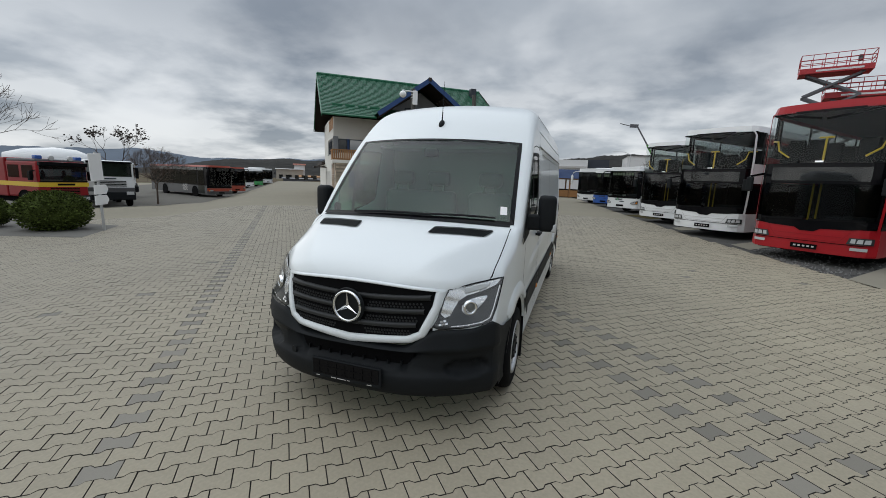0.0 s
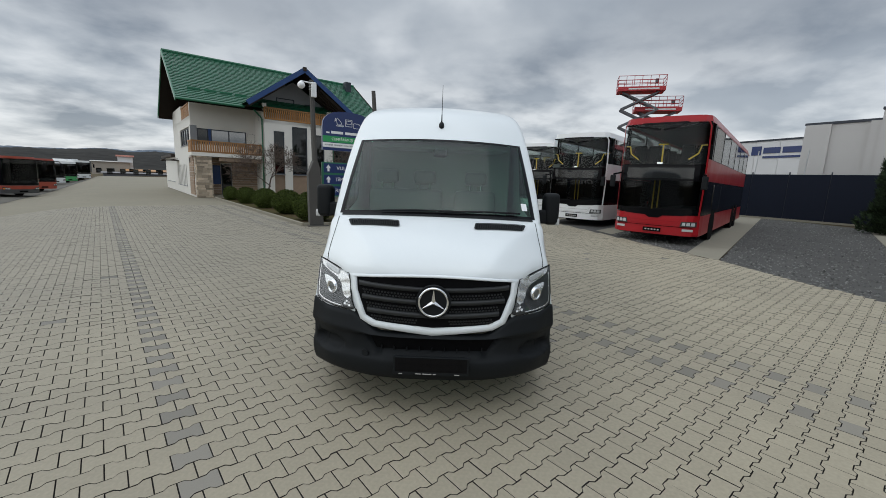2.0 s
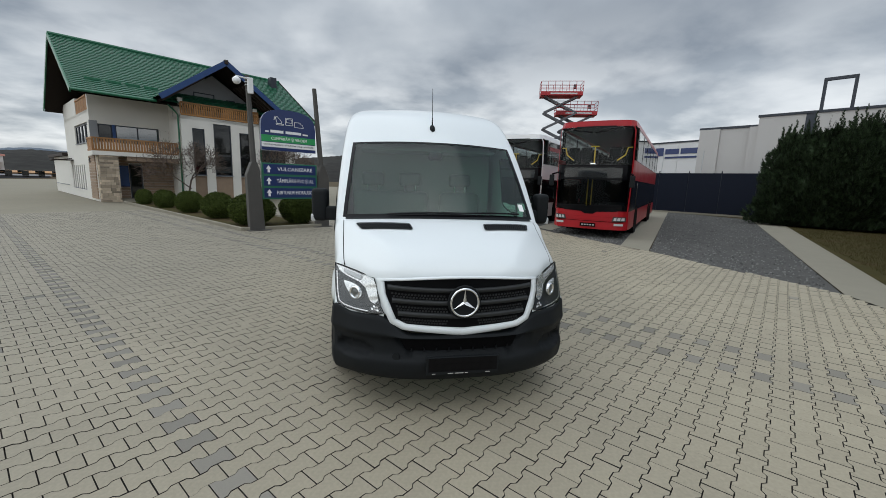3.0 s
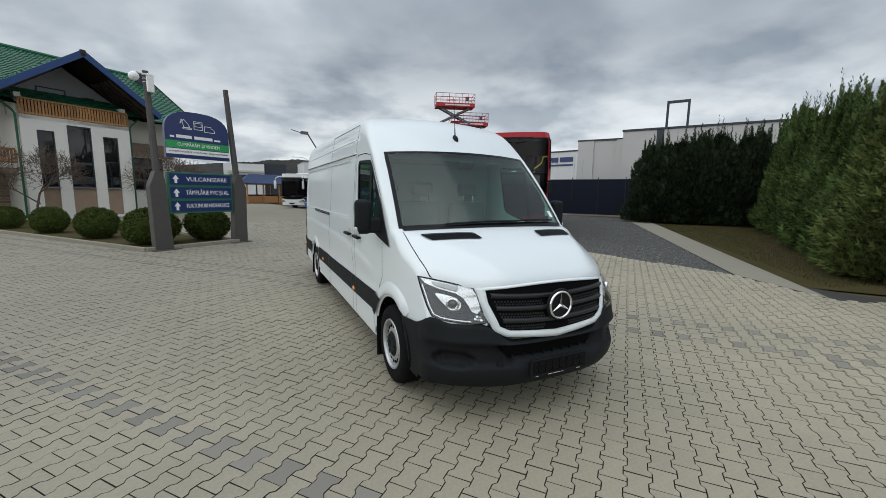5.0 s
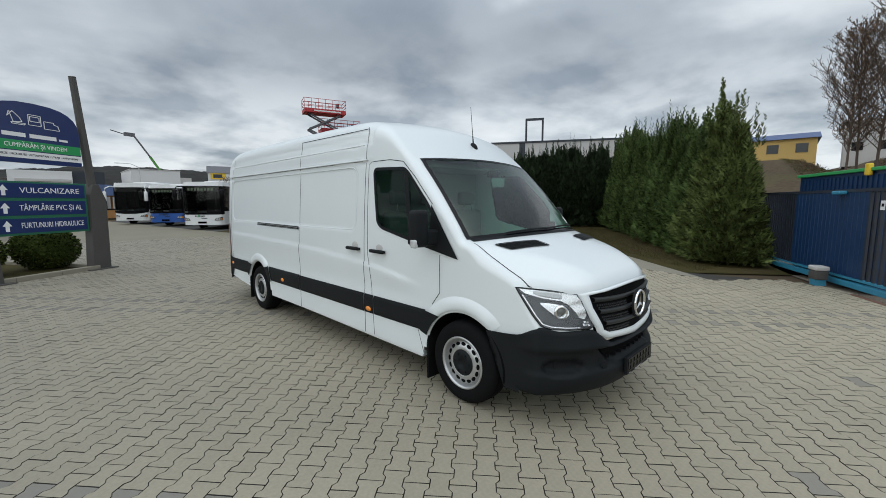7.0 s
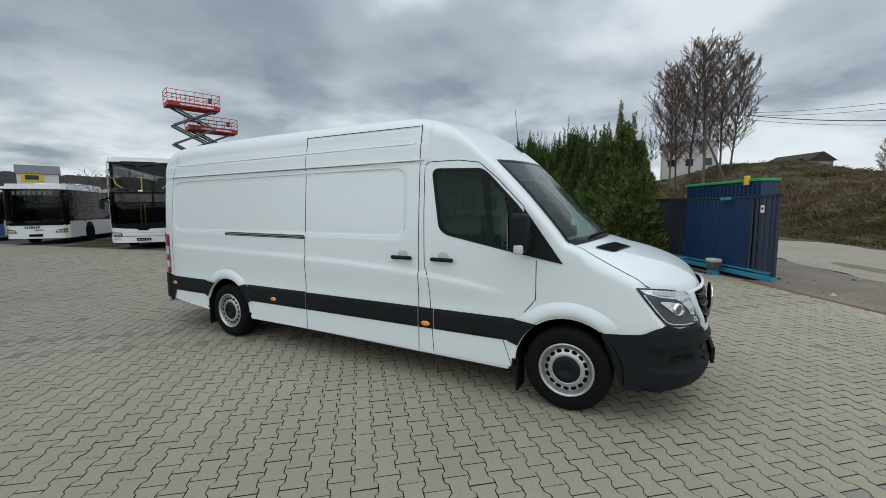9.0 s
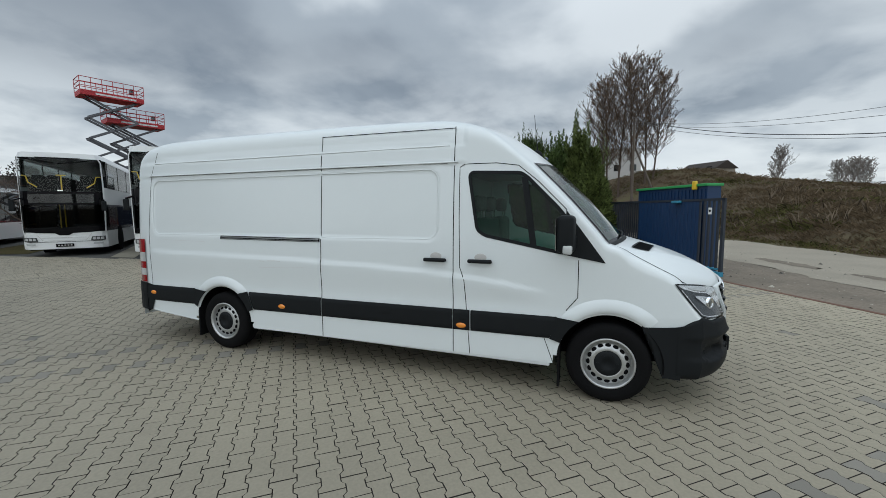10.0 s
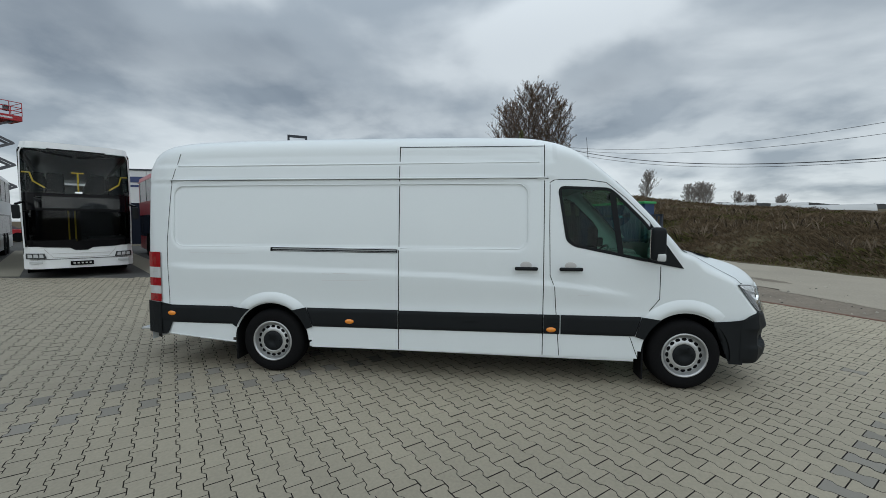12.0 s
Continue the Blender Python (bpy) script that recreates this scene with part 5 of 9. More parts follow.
    for x0, x1, v0, v1 in ((-0.50, 0.16, 0.016, 0.030), (0.05, 0.74, 0.022, 0.046)):
        pts = [screen((x0 + (x1 - x0) * k / 12) / 0.88, v0 + (v1 - v0) * k / 12 + 0.007 * math.sin(math.pi * k / 12), 0.026) for k in range(13)]
        part("wiper", tube(pts, 0.009), M["plastic"], van, "black windscreen wiper")
    # bonnet vents
    for sgn in (-1, 1):
        vp = rounded([(0.312, 0.615), (0.722, 0.710), (0.770, 0.846), (0.330, 0.735)], 0.02, 3)
        top = lambda o: (lambda x, y: (sgn * x, y, deck(x, y) + o))
        part("bonnet_vent", patch(vp, top(0.004), 10, 4), M["seam"], van, "black slotted bonnet vent")
        bm = bmesh.new()
        ribbon(bm, resample(vp, 0.03, True), 0.014, top(0.008), True)
        for k in range(1, 22):
            x = 0.318 + 0.418 * k / 22
            y0, y1 = 0.622 + 0.092 * k / 22, 0.730 + 0.105 * k / 22
            bar(bm, Vector(top(0.006)(x, y0)), Vector(top(0.006)(x + 0.014 + 0.022 * (k / 22), y1)), 0.008, 0.008)
        part("vent_slat", bm, M["plastic"], van)
    # aerial
    bm = bmesh.new()
    bmesh.ops.create_uvsphere(bm, u_segments=14, v_segments=10, radius=1, matrix=Matrix.Translation((0, 1.735, 2.262)) @ Matrix.Rotation(radians(42), 4, "X") @ Matrix.Diagonal((0.028, 0.055, 0.03, 1)))
    base = part("aerial", bm, M["plastic"], van, "black roof aerial", smooth=True)
    part("whip", rod(rodded((0, 1.745, 2.28), (0, 1.755, 2.38), 0.008, 0.005), (0, 1.755, 2.38), (0.0, 1.785, 2.68), 0.0035, 0.002), M["plastic"], base)
    # cab
    part("bulkhead", boxed(-0.86, 0.86, 2.44, 2.46, 0.5, 2.35), M["interior_light"], van, "light grey bulkhead")
    part("cab_floor", boxed(-0.88, 0.88, 1.52, 2.45, 0.60, 0.66), M["interior"], van)
    part("roof_lining", boxed(-0.74, 0.74, 1.85, 2.44, 2.03, 2.06), M["interior_light"], van)
    bm = boxed(-0.84, 0.84, 0.98, 1.36, 0.85, 1.22, 0.06, 3)
    box(bm, 0.20, 0.68, 1.08, 1.40, 1.14, 1.31, 0.05, 3)
    box(bm, -0.14, 0.20, 1.14, 1.42, 0.95, 1.27, 0.04, 3)
    part("dashboard", bm, M["interior"], van, "dark grey dashboard", smooth=True)
    bm = bmesh.new()
    m = Matrix.Translation((0.43, 1.50, 1.20)) @ Matrix.Rotation(radians(-55), 4, "X")
    tor = [[(m @ Vector(((0.19 + 0.016 * math.cos(q)) * math.cos(p), (0.19 + 0.016 * math.cos(q)) * math.sin(p), 0.016 * math.sin(q)))) for q in np.linspace(0, 2 * math.pi, 9)[:-1]] for p in np.linspace(0, 2 * math.pi, 33)[:-1]]
    vs = [[bm.verts.new(p) for p in r] for r in tor]
    for i in range(32):
        for j in range(8):
            bm.faces.new((vs[i][j], vs[(i + 1) % 32][j], vs[(i + 1) % 32][(j + 1) % 8], vs[i][(j + 1) % 8]))
    for a in (90, 210, 330):
        bar(bm, m @ Vector((0, 0, -0.02)), m @ Vector((0.19 * math.cos(radians(a)), 0.19 * math.sin(radians(a)), 0)), 0.04, 0.015)
    part("steering_wheel", bm, M["interior"], van, "dark steering wheel", smooth=True)
    for x, w in ((0.43, 0.25), (-0.40, 0.44)):
        seat = part("cab_seat", boxed(x - w, x + w, 1.70, 2.18, 0.85, 1.02, 0.05, 3), M["interior"], van, "grey cloth cab seat", smooth=True)
        part("backrest", boxed(x - w, x + w, 2.16, 2.30, 0.98, 1.58, 0.06, 3, m=None), M["interior"], seat, smooth=True)
        for hx in ((x,) if w < 0.3 else (x - 0.22, x + 0.22)):
            part("headrest", boxed(hx - 0.13, hx + 0.13, 2.18, 2.28, 1.64, 1.80, 0.04, 3), M["interior"], seat, smooth=True)
            for s in (-0.065, 0.065):
                part("headrest_post", rodded((hx + s, 2.20, 1.55), (hx + s, 2.20, 1.68), 0.008, seg=6), M["chrome"], seat, "bright headrest post")
    return van


build_van()

# ---- parked vehicles ----
def bus_plan(L, W, bow=0.13, r=0.22):
    """Plan outline of a coach body: bowed front with rounded corners, front at y = 0."""
    pts, hw = [], W / 2
    for k in range(17):
        x = -hw + W * k / 16
        pts.append((x * (1 - 0.02 * abs(x / hw) ** 8), bow * abs(x / hw) ** 2 + r * abs(x / hw) ** 12))
    pts += [(hw, 0.8), (hw, L - 0.1), (hw - 0.1, L), (-hw + 0.1, L), (-hw, L - 0.1), (-hw, 0.8)]
    return pts


def shell(plan, z0, z1, cap=False, inset=0.0, first=0, last=None):
    bm = bmesh.new()
    k = 1 - inset
    n = len(plan)
    lo = [bm.verts.new((x, y, z0)) for x, y in plan]
    hi = [bm.verts.new((x * k, y + (0.02 if y < 1 else -0.02) * (inset > 0), z1)) for x, y in plan]
    rng = range(n) if last is None else range(first, last)
    for i in rng:
        j = (i + 1) % n
        bm.faces.new((lo[i], lo[j], hi[j], hi[i]))
    if cap:
        bm.faces.new(hi)
    else:
        bmesh.ops.delete(bm, geom=[v for v in bm.verts if not v.link_faces], context="VERTS")
    return bm


def road_wheel(parent, x, y, r, sgn, rim="steel"):
    w = part("tyre", lathe(bmesh.new(), [(r * 0.58, -0.13), (r * 0.92, -0.14), (r, -0.10), (r, 0.10), (r * 0.92, 0.14), (r * 0.58, 0.13)], 28), M["rubber"], parent, smooth=True,
             m=Matrix.Translation((x, y, r)) @ Matrix.Diagonal((sgn, 1, 1, 1)))
    part("rim", lathe(bmesh.new(), [(r * 0.60, 0.125), (r * 0.54, 0.11), (r * 0.44, 0.05), (r * 0.22, 0.06), (r * 0.20, 0.10), (0, 0.10)], 24), M[rim], w, smooth=True)
    return w


def panes(parent, sgn, W, y0, y1, n, z0, z1, mat, gap=0.05, lean=0.0):
    w = (y1 - y0) / n
    for k in range(n):
        bm = boxed(sgn * W / 2 - 0.012, sgn * W / 2 + 0.012, y0 + k * w + gap / 2, y0 + (k + 1) * w - gap / 2, z0, z1)
        part("window_pane", bm, M[mat], parent)


def double_decker(m, paint, label, side_mark=True):
    L, W, H = 13.7, 2.5, 3.90
    bus = thing("double_decker_bus", m, label, "bus", "parked buses")
    plan = bus_plan(L, W)
    n = len(plan)
    part("skirt", shell(plan, 0.28, 0.92), M[paint], bus, "painted lower body")
    part("front_valance", shell(bus_plan(L, W + 0.03, 0.13, 0.2), 0.30, 0.70, first=0, last=16), M[paint], bus)
    part("undertray", boxed(-1.15, 1.15, 0.5, L - 0.2, 0.22, 0.32), M["seam"], bus)
    part("window_band", shell(plan, 0.92, 1.98, first=16, last=n), M["bus_black"], bus, "black window band")
    part("middle_band", shell(plan, 1.98, 2.64, first=16, last=n), M[paint], bus, "painted band between the decks")
    part("front_band", shell(plan, 1.96, 2.46, first=0, last=16), M["bus_black"], bus, "glossy black front band")
    part("rear_panel", boxed(-W / 2 + 0.02, W / 2 - 0.02, L - 0.05, L, 2.42, 3.6), M[paint], bus, "painted rear panel")
    for sg in (-1, 1):
        for k in range(7):
            y = 1.0 + (L - 1.6) * k / 6
            part("window_pillar", boxed(sg * W / 2 - 0.02, sg * W / 2 + 0.02, y - 0.03, y + 0.03, 2.64, 3.70), M["bus_black"], bus, "black window pillar")
        part("corner_pillar", boxed(sg * W / 2 - 0.02, sg * W / 2 + 0.02, 0.72, 0.84, 2.64, 3.70), M["bus_black"], bus)
        part("cant_rail", boxed(sg * W / 2 - 0.02, sg * W / 2 + 0.02, 0.75, L, 3.66, 3.70), M[paint], bus)
    part("roof", shell(plan, 3.70, H, True, 0.04), M[paint], bus, "painted roof")
    up = part("upper_windscreen", shell(plan, 2.46, 3.72, first=0, last=16), M["glass_bus"], bus, "wide upper deck windscreen")
    lo = part("lower_windscreen", shell(plan, 0.94, 1.96, first=0, last=16), M["glass_low"], bus, "wide lower windscreen")
    up.visible_shadow = lo.visible_shadow = False
    # black lower border of the windscreen, drooping to the middle
    f = lambda x, z: (x, 0.13 * (x / 1.25) ** 2 + 0.22 * abs(x / 1.25) ** 12 - 0.012, z)
    part("windscreen_border", patch([(-1.21, 0.97), (-0.8, 0.90), (-0.26, 0.875), (-0.14, 0.80), (0.14, 0.80), (0.26, 0.875), (0.8, 0.90), (1.21, 0.97), (1.21, 1.12), (0.5, 1.07), (-0.5, 1.07), (-1.21, 1.12)], f, 14, 3), M["bus_black"], bus)
    part("display", patch([(-0.95, 2.03), (0.95, 2.03), (0.95, 2.36), (-0.95, 2.36)], lambda x, z: (x, f(x, z)[1] - 0.004, z), 12, 2), M["glass_dark"], bus, "dark destination display")
    for sg in (-1, 1):
        part("front_pillar", ribbon(bmesh.new(), [(sg * 1.205, 0.90), (sg * 1.222, 1.6), (sg * 1.222, 2.8), (sg * 1.205, 3.58), (sg * 1.15, 3.72)], 0.036, lambda x, z: (x, f(x, z)[1] - 0.014, z)), M[paint], bus, "painted windscreen pillar")
    part("maker_plate", boxed(-0.08, 0.08, -0.022, -0.010, 2.475, 2.515), M["chrome"], bus, "small bright maker shape")
    for line, wd in (([(-1.22, 3.70), (-0.6, 3.70), (0, 3.70), (0.6, 3.70), (1.22, 3.70)], 0.05), ([(-1.2, 1.10), (-1.2, 1.9)], 0.10), ([(1.2, 1.10), (1.2, 1.9)], 0.10), ([(-1.21, 2.5), (-1.21, 3.68)], 0.06), ([(1.21, 2.5), (1.21, 3.68)], 0.06)):
        part("screen_gasket", ribbon(bmesh.new(), line, wd, f), M["bus_black"], bus)
    for x0, x1, z0, z1 in ((-1.10, -0.10, 3.68, 3.52), (0.0, 1.12, 3.50, 3.68), (-1.0, -0.1, 1.06, 1.10), (0.0, 1.0, 1.08, 1.12)):
        part("wiper", bar(bmesh.new(), (x0, f(x0, 0)[1] - 0.02, z0), (x1, f(x1, 0)[1] - 0.02, z1), 0.03, 0.045), M["rubber"], bus)
    for sgn in (-1, 1):
        for x0, x1 in ((0.82, 0.91), (0.93, 1.03), (1.05, 1.15)):
            part("headlight", patch([(sgn * x0, 0.605), (sgn * x1, 0.605), (sgn * x1, 0.705), (sgn * (x0 + 0.015), 0.70)], lambda x, z: (x, f(x, z)[1] - 0.026, z), 3, 2), M["white_lens"], bus, "clear oblong headlight")
        part("lamp_bezel", patch([(sgn * 0.76, 0.575), (sgn * 1.19, 0.575), (sgn * 1.19, 0.735), (sgn * 0.80, 0.725)], lambda x, z: (x, f(x, z)[1] - 0.020, z), 6, 2), M["lamp_dark"], bus)
        part("fog_light", patch([(sgn * 0.84, 0.43), (sgn * 1.12, 0.43), (sgn * 1.12, 0.50), (sgn * 0.84, 0.50)], lambda x, z: (x, f(x, z)[1] - 0.03, z), 5, 1), M["white_lens"], bus)
        panes(bus, sgn, W, 0.84, L - 0.4, 6, 2.645, 3.655, "glass_deck", 0.02)
        panes(bus, sgn, W, 2.2, L - 1.5, 6, 1.06, 1.90, "glass_side", 0.02)
        part("door", boxed(sgn * 1.25 - 0.014, sgn * 1.25 + 0.014, 0.85, 2.05, 0.36, 1.94), M["glass_dark"], bus, "dark glazed door") if sgn < 0 else None
        for y in (2.75, 9.6, 10.9):
            road_wheel(bus, sgn * 1.12, y, 0.48, sgn)
            part("wheel_arch", lathe(bmesh.new(), [(0.0, 0.0), (0.60, 0.0), (0.60, -0.02)], 28), M["seam"], bus, m=Matrix.Translation((sgn * 1.258, y, 0.50)))
        mir = part("mirror_arm", bar(bmesh.new(), (sgn * 1.18, 0.2, 2.2), (sgn * 1.30, -0.2, 2.12), 0.05, 0.05), M["bus_black"], bus)
        part("mirror_head", boxed(sgn * 1.30 - 0.08, sgn * 1.30 + 0.08, -0.28, -0.18, 1.72, 2.10, 0.03, 2), M["plastic"], mir, "black mirror head")
    # Creases are flat ribbons in a darker tone that paints their shade.
    for line in ([(-0.80, 0.84), (-0.62, 0.60), (0.62, 0.60), (0.80, 0.84)], [(-0.66, 0.71), (0.66, 0.71)]):
        part("panel_crease", ribbon(bmesh.new(), resample(line, 0.1), 0.012, lambda x, z: (x, f(x, z)[1] - 0.010, z)), M["hall_grey"] if paint == "bus_white" else M["fire_red"], bus, "front panel crease, its shade drawn as a line")
    part("bumper_line", patch([(-1.1, 0.545), (1.1, 0.545), (1.1, 0.56), (-1.1, 0.56)], lambda x, z: (x, f(x, z)[1] - 0.014, z), 14, 1), M["seam"], bus)
    part("plate_carrier", boxed(-0.26, 0.26, -0.035, -0.012, 0.36, 0.48), M["bus_black"], bus, "empty plate carrier")
    for k in range(5):
        part("plate_print", boxed(-0.2 + 0.09 * k, -0.15 + 0.09 * k, -0.040, -0.034, 0.40, 0.44), M["hall_grey"], bus)
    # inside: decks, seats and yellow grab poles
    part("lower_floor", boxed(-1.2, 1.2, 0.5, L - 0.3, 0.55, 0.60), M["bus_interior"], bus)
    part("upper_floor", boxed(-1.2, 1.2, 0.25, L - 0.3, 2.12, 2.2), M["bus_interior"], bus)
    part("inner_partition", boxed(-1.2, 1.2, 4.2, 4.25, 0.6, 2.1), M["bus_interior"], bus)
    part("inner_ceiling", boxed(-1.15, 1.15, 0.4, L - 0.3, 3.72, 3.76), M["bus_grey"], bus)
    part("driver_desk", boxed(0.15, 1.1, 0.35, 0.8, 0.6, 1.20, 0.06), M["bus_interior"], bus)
    me = None
    for row in range(9):
        for x in (-0.95, -0.5, 0.5, 0.95):
            m_ = Matrix.Translation((x, 0.95 + row * 1.2, 2.2))
            if me is None:
                me = part("passenger_seat", box(boxed(-0.2, 0.2, 0.35, 0.47, 0.4, 0.95, 0.04, 1), -0.2, 0.2, 0, 0.43, 0.32, 0.42), M["bus_interior"], bus, "dark passenger seat", m=m_).data
            else:
                o = new("passenger_seat", me); o.parent = bus; o.matrix_basis = m_
    for x in (-0.25, -0.1):
        part("grab_pole", rodded((x, 0.75, 0.6), (x, 0.75, 2.1), 0.022, seg=6), M["yellow"], bus, "yellow grab pole")
    for s in (-1, 1):
        part("grab_rail", tube([(s * 1.18, 0.5, 3.06), (s * 1.02, 0.32, 3.04), (s * 0.96, 0.3, 2.80), (s * 0.72, 0.28, 2.62)], 0.022), M["yellow"], bus, "yellow bent grab rail")
    part("grab_pole", rodded((0, 0.2, 2.5), (0, 0.2, 3.08), 0.022, seg=6), M["yellow"], bus, "yellow grab pole")
    part("grab_bar", rodded((-0.14, 0.2, 3.08), (0.14, 0.2, 3.08), 0.022, seg=6), M["yellow"], bus)
    return bus


def coach(m, L, H, low, glass_top, label, roof="bus_white", marks=None, name="coach", touring=False, side=None):
    """A single-deck bus: painted skirt, glazed band, roof."""
    W = 2.5
    bus = thing(name, m, label, "bus", "parked buses")
    plan = bus_plan(L, W)
    n = len(plan)
    zb = 1.15
    part("skirt", shell(plan, 0.30, 0.98, first=0, last=16), M[low], bus, "painted front panel")
    part("skirt", shell(plan, 0.30, zb, first=16, last=n), M[side or low], bus, "painted lower side")
    part("window_band", shell(plan, zb, glass_top, first=16, last=n), M["bus_black"], bus)
    part("roof", shell(plan, glass_top, H, True, 0.05), M[roof], bus, "painted roof")
    if roof == "bus_white":
        part("roof_pod", boxed(-0.95, 0.95, 2.5, 5.5, H - 0.03, H + 0.16, 0.06), M[roof], bus)
    ws = part("windscreen", shell(plan, 0.98, glass_top - 0.02, first=0, last=16), M["glass_bus"], bus, "large dark windscreen")
    ws.visible_shadow = False
    f = lambda x, z: (x, 0.13 * (x / 1.25) ** 2 + 0.22 * abs(x / 1.25) ** 12 - 0.012, z)
    part("screen_border", patch([(-1.2, 0.95), (1.2, 0.95), (1.2, 1.08), (-1.2, 1.08)], f, 12, 1), M["bus_black"], bus)
    part("display", patch([(-1.0, glass_top - 0.36), (1.0, glass_top - 0.36), (1.0, glass_top - 0.06), (-1.0, glass_top - 0.06)], f, 10, 1), M["glass_dark"], bus, "dark destination display")
    for sg in (-1, 1):
        part("screen_gasket", ribbon(bmesh.new(), [(sg * 1.17, 1.0), (sg * 1.17, 2.0), (sg * 1.15, glass_top - 0.04)], 0.15, f), M["bus_black"], bus, "black windscreen edge")
    if touring:
        part("screen_apron", patch([(-1.2, 0.96), (-0.9, 0.88), (-0.4, 0.84), (0.4, 0.84), (0.9, 0.88), (1.2, 0.96), (1.2, 1.0), (-1.2, 1.0)], f, 14, 2), M["bus_black"], bus, "black curved apron under the windscreen")
        part("maker_plate", patch([(-0.10, 0.66), (0.10, 0.66), (0.10, 0.69), (-0.10, 0.69)], f, 3, 1), M["chrome"], bus)
    for x0, x1, z0, z1 in ((-1.0, -0.12, 1.06, 1.12), (0.0, 0.95, 1.05, 1.13)):
        part("wiper", bar(bmesh.new(), (x0, f(x0, 0)[1] - 0.02, z0), (x1, f(x1, 0)[1] - 0.02, z1), 0.025, 0.03), M["rubber"], bus)
    if marks:
        for k in range(8):
            x = -0.78 + 0.20 * k
            part("display_print", patch([(x, glass_top - 0.29), (x + 0.13, glass_top - 0.29), (x + 0.13, glass_top - 0.12), (x, glass_top - 0.12)], lambda u, w: (u, f(u, w)[1] - 0.006, w), 2, 1), M["lamp_unlit"], bus)
        for k in range(7):
            x = -0.42 + 0.085 * k
            h = (0.10, 0.10, 0.15, 0.12, 0.10, 0.10, 0.13)[k]
            part("front_print", patch([(x, 0.80), (x + 0.058, 0.80), (x + 0.058, 0.80 + h), (x, 0.80 + h)], lambda u, w: (u, f(u, w)[1] - 0.004, w), 2, 1), M["gate_frame"] if k != 2 else M[marks], bus)
        part("front_print", patch([(-0.05, 0.70), (0.30, 0.70), (0.30, 0.74), (-0.05, 0.74)], f, 4, 1), M["gate_frame"], bus)
    for sgn in (-1, 1):
        part("headlight", patch([(sgn * 0.72, 0.58), (sgn * 1.17, 0.58), (sgn * 1.17, 0.80), (sgn * 0.80, 0.72)], lambda x, z: (x, f(x, z)[1] - 0.008, z), 6, 2), M["lamp_dark"], bus, "dark headlight bezel")
        for x0, x1, mt in ((0.80, 0.92, "white_lens"), (0.94, 1.05, "white_lens"), (1.07, 1.15, "amber")):
            part("headlight", patch([(sgn * x0, 0.62), (sgn * x1, 0.62), (sgn * x1, 0.73), (sgn * x0, 0.70)], lambda x, z: (x, f(x, z)[1] - 0.014, z), 3, 2), M[mt], bus, "clear headlight" if mt != "amber" else "amber indicator")
        panes(bus, sgn, W, 2.1 if sgn < 0 else 1.2, L - 0.4, 6, 1.22, glass_top - 0.05, "glass_dark", 0.06)
        if sgn < 0:
            part("door", boxed(-1.262, -1.24, 0.8, 1.95, 0.35, glass_top - 0.06), M["glass_dark"], bus, "dark glazed door")
        for y in (2.6, L - 3.3):
            road_wheel(bus, sgn * 1.12, y, 0.48, sgn)
            part("wheel_arch", lathe(bmesh.new(), [(0.0, 0.0), (0.58, 0.0), (0.58, -0.02)], 28), M["seam"], bus, m=Matrix.Translation((sgn * 1.258, y, 0.50)))
        if touring:
            mir = part("mirror_arm", tube([(sgn * 1.12, 0.25, glass_top + 0.05), (sgn * 1.26, -0.10, glass_top + 0.06), (sgn * 1.42, -0.34, glass_top - 0.10), (sgn * 1.47, -0.38, glass_top - 0.36)], 0.045), M["bus_white"], bus, "white curved mirror horn", smooth=True)
            part("mirror_head", boxed(sgn * 1.47 - 0.12, sgn * 1.47 + 0.12, -0.46, -0.30, glass_top - 1.10, glass_top - 0.34, 0.06, 2), M["bus_white"], mir, "white drooping mirror head", smooth=True)
            part("mirror_glass", boxed(sgn * 1.47 - 0.09, sgn * 1.47 + 0.09, -0.303, -0.295, glass_top - 1.04, glass_top - 0.42), M["bus_black"], mir)
        else:
            mir = part("mirror_arm", tube([(sgn * 1.14, 0.2, glass_top - 0.02), (sgn * 1.32, -0.16, glass_top - 0.06), (sgn * 1.40, -0.26, glass_top - 0.25)], 0.032), M["bus_black"], bus, smooth=True)
            part("mirror_head", boxed(sgn * 1.40 - 0.11, sgn * 1.40 + 0.11, -0.34, -0.2, glass_top - 0.80, glass_top - 0.22, 0.05, 2), M["bus_black"], mir, "black mirror head", smooth=True)
    part("plate_carrier", boxed(-0.26, 0.26, -0.035, -0.012, 0.40, 0.52), M["bus_black"], bus)
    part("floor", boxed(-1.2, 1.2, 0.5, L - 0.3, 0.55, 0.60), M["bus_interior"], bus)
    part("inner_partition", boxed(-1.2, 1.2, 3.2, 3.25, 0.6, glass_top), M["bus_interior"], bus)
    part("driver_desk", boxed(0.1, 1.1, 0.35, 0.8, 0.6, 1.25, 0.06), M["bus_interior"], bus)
    return bus


def at(x, y, a):
    return pose(x, y, 0, 0, 0, a)


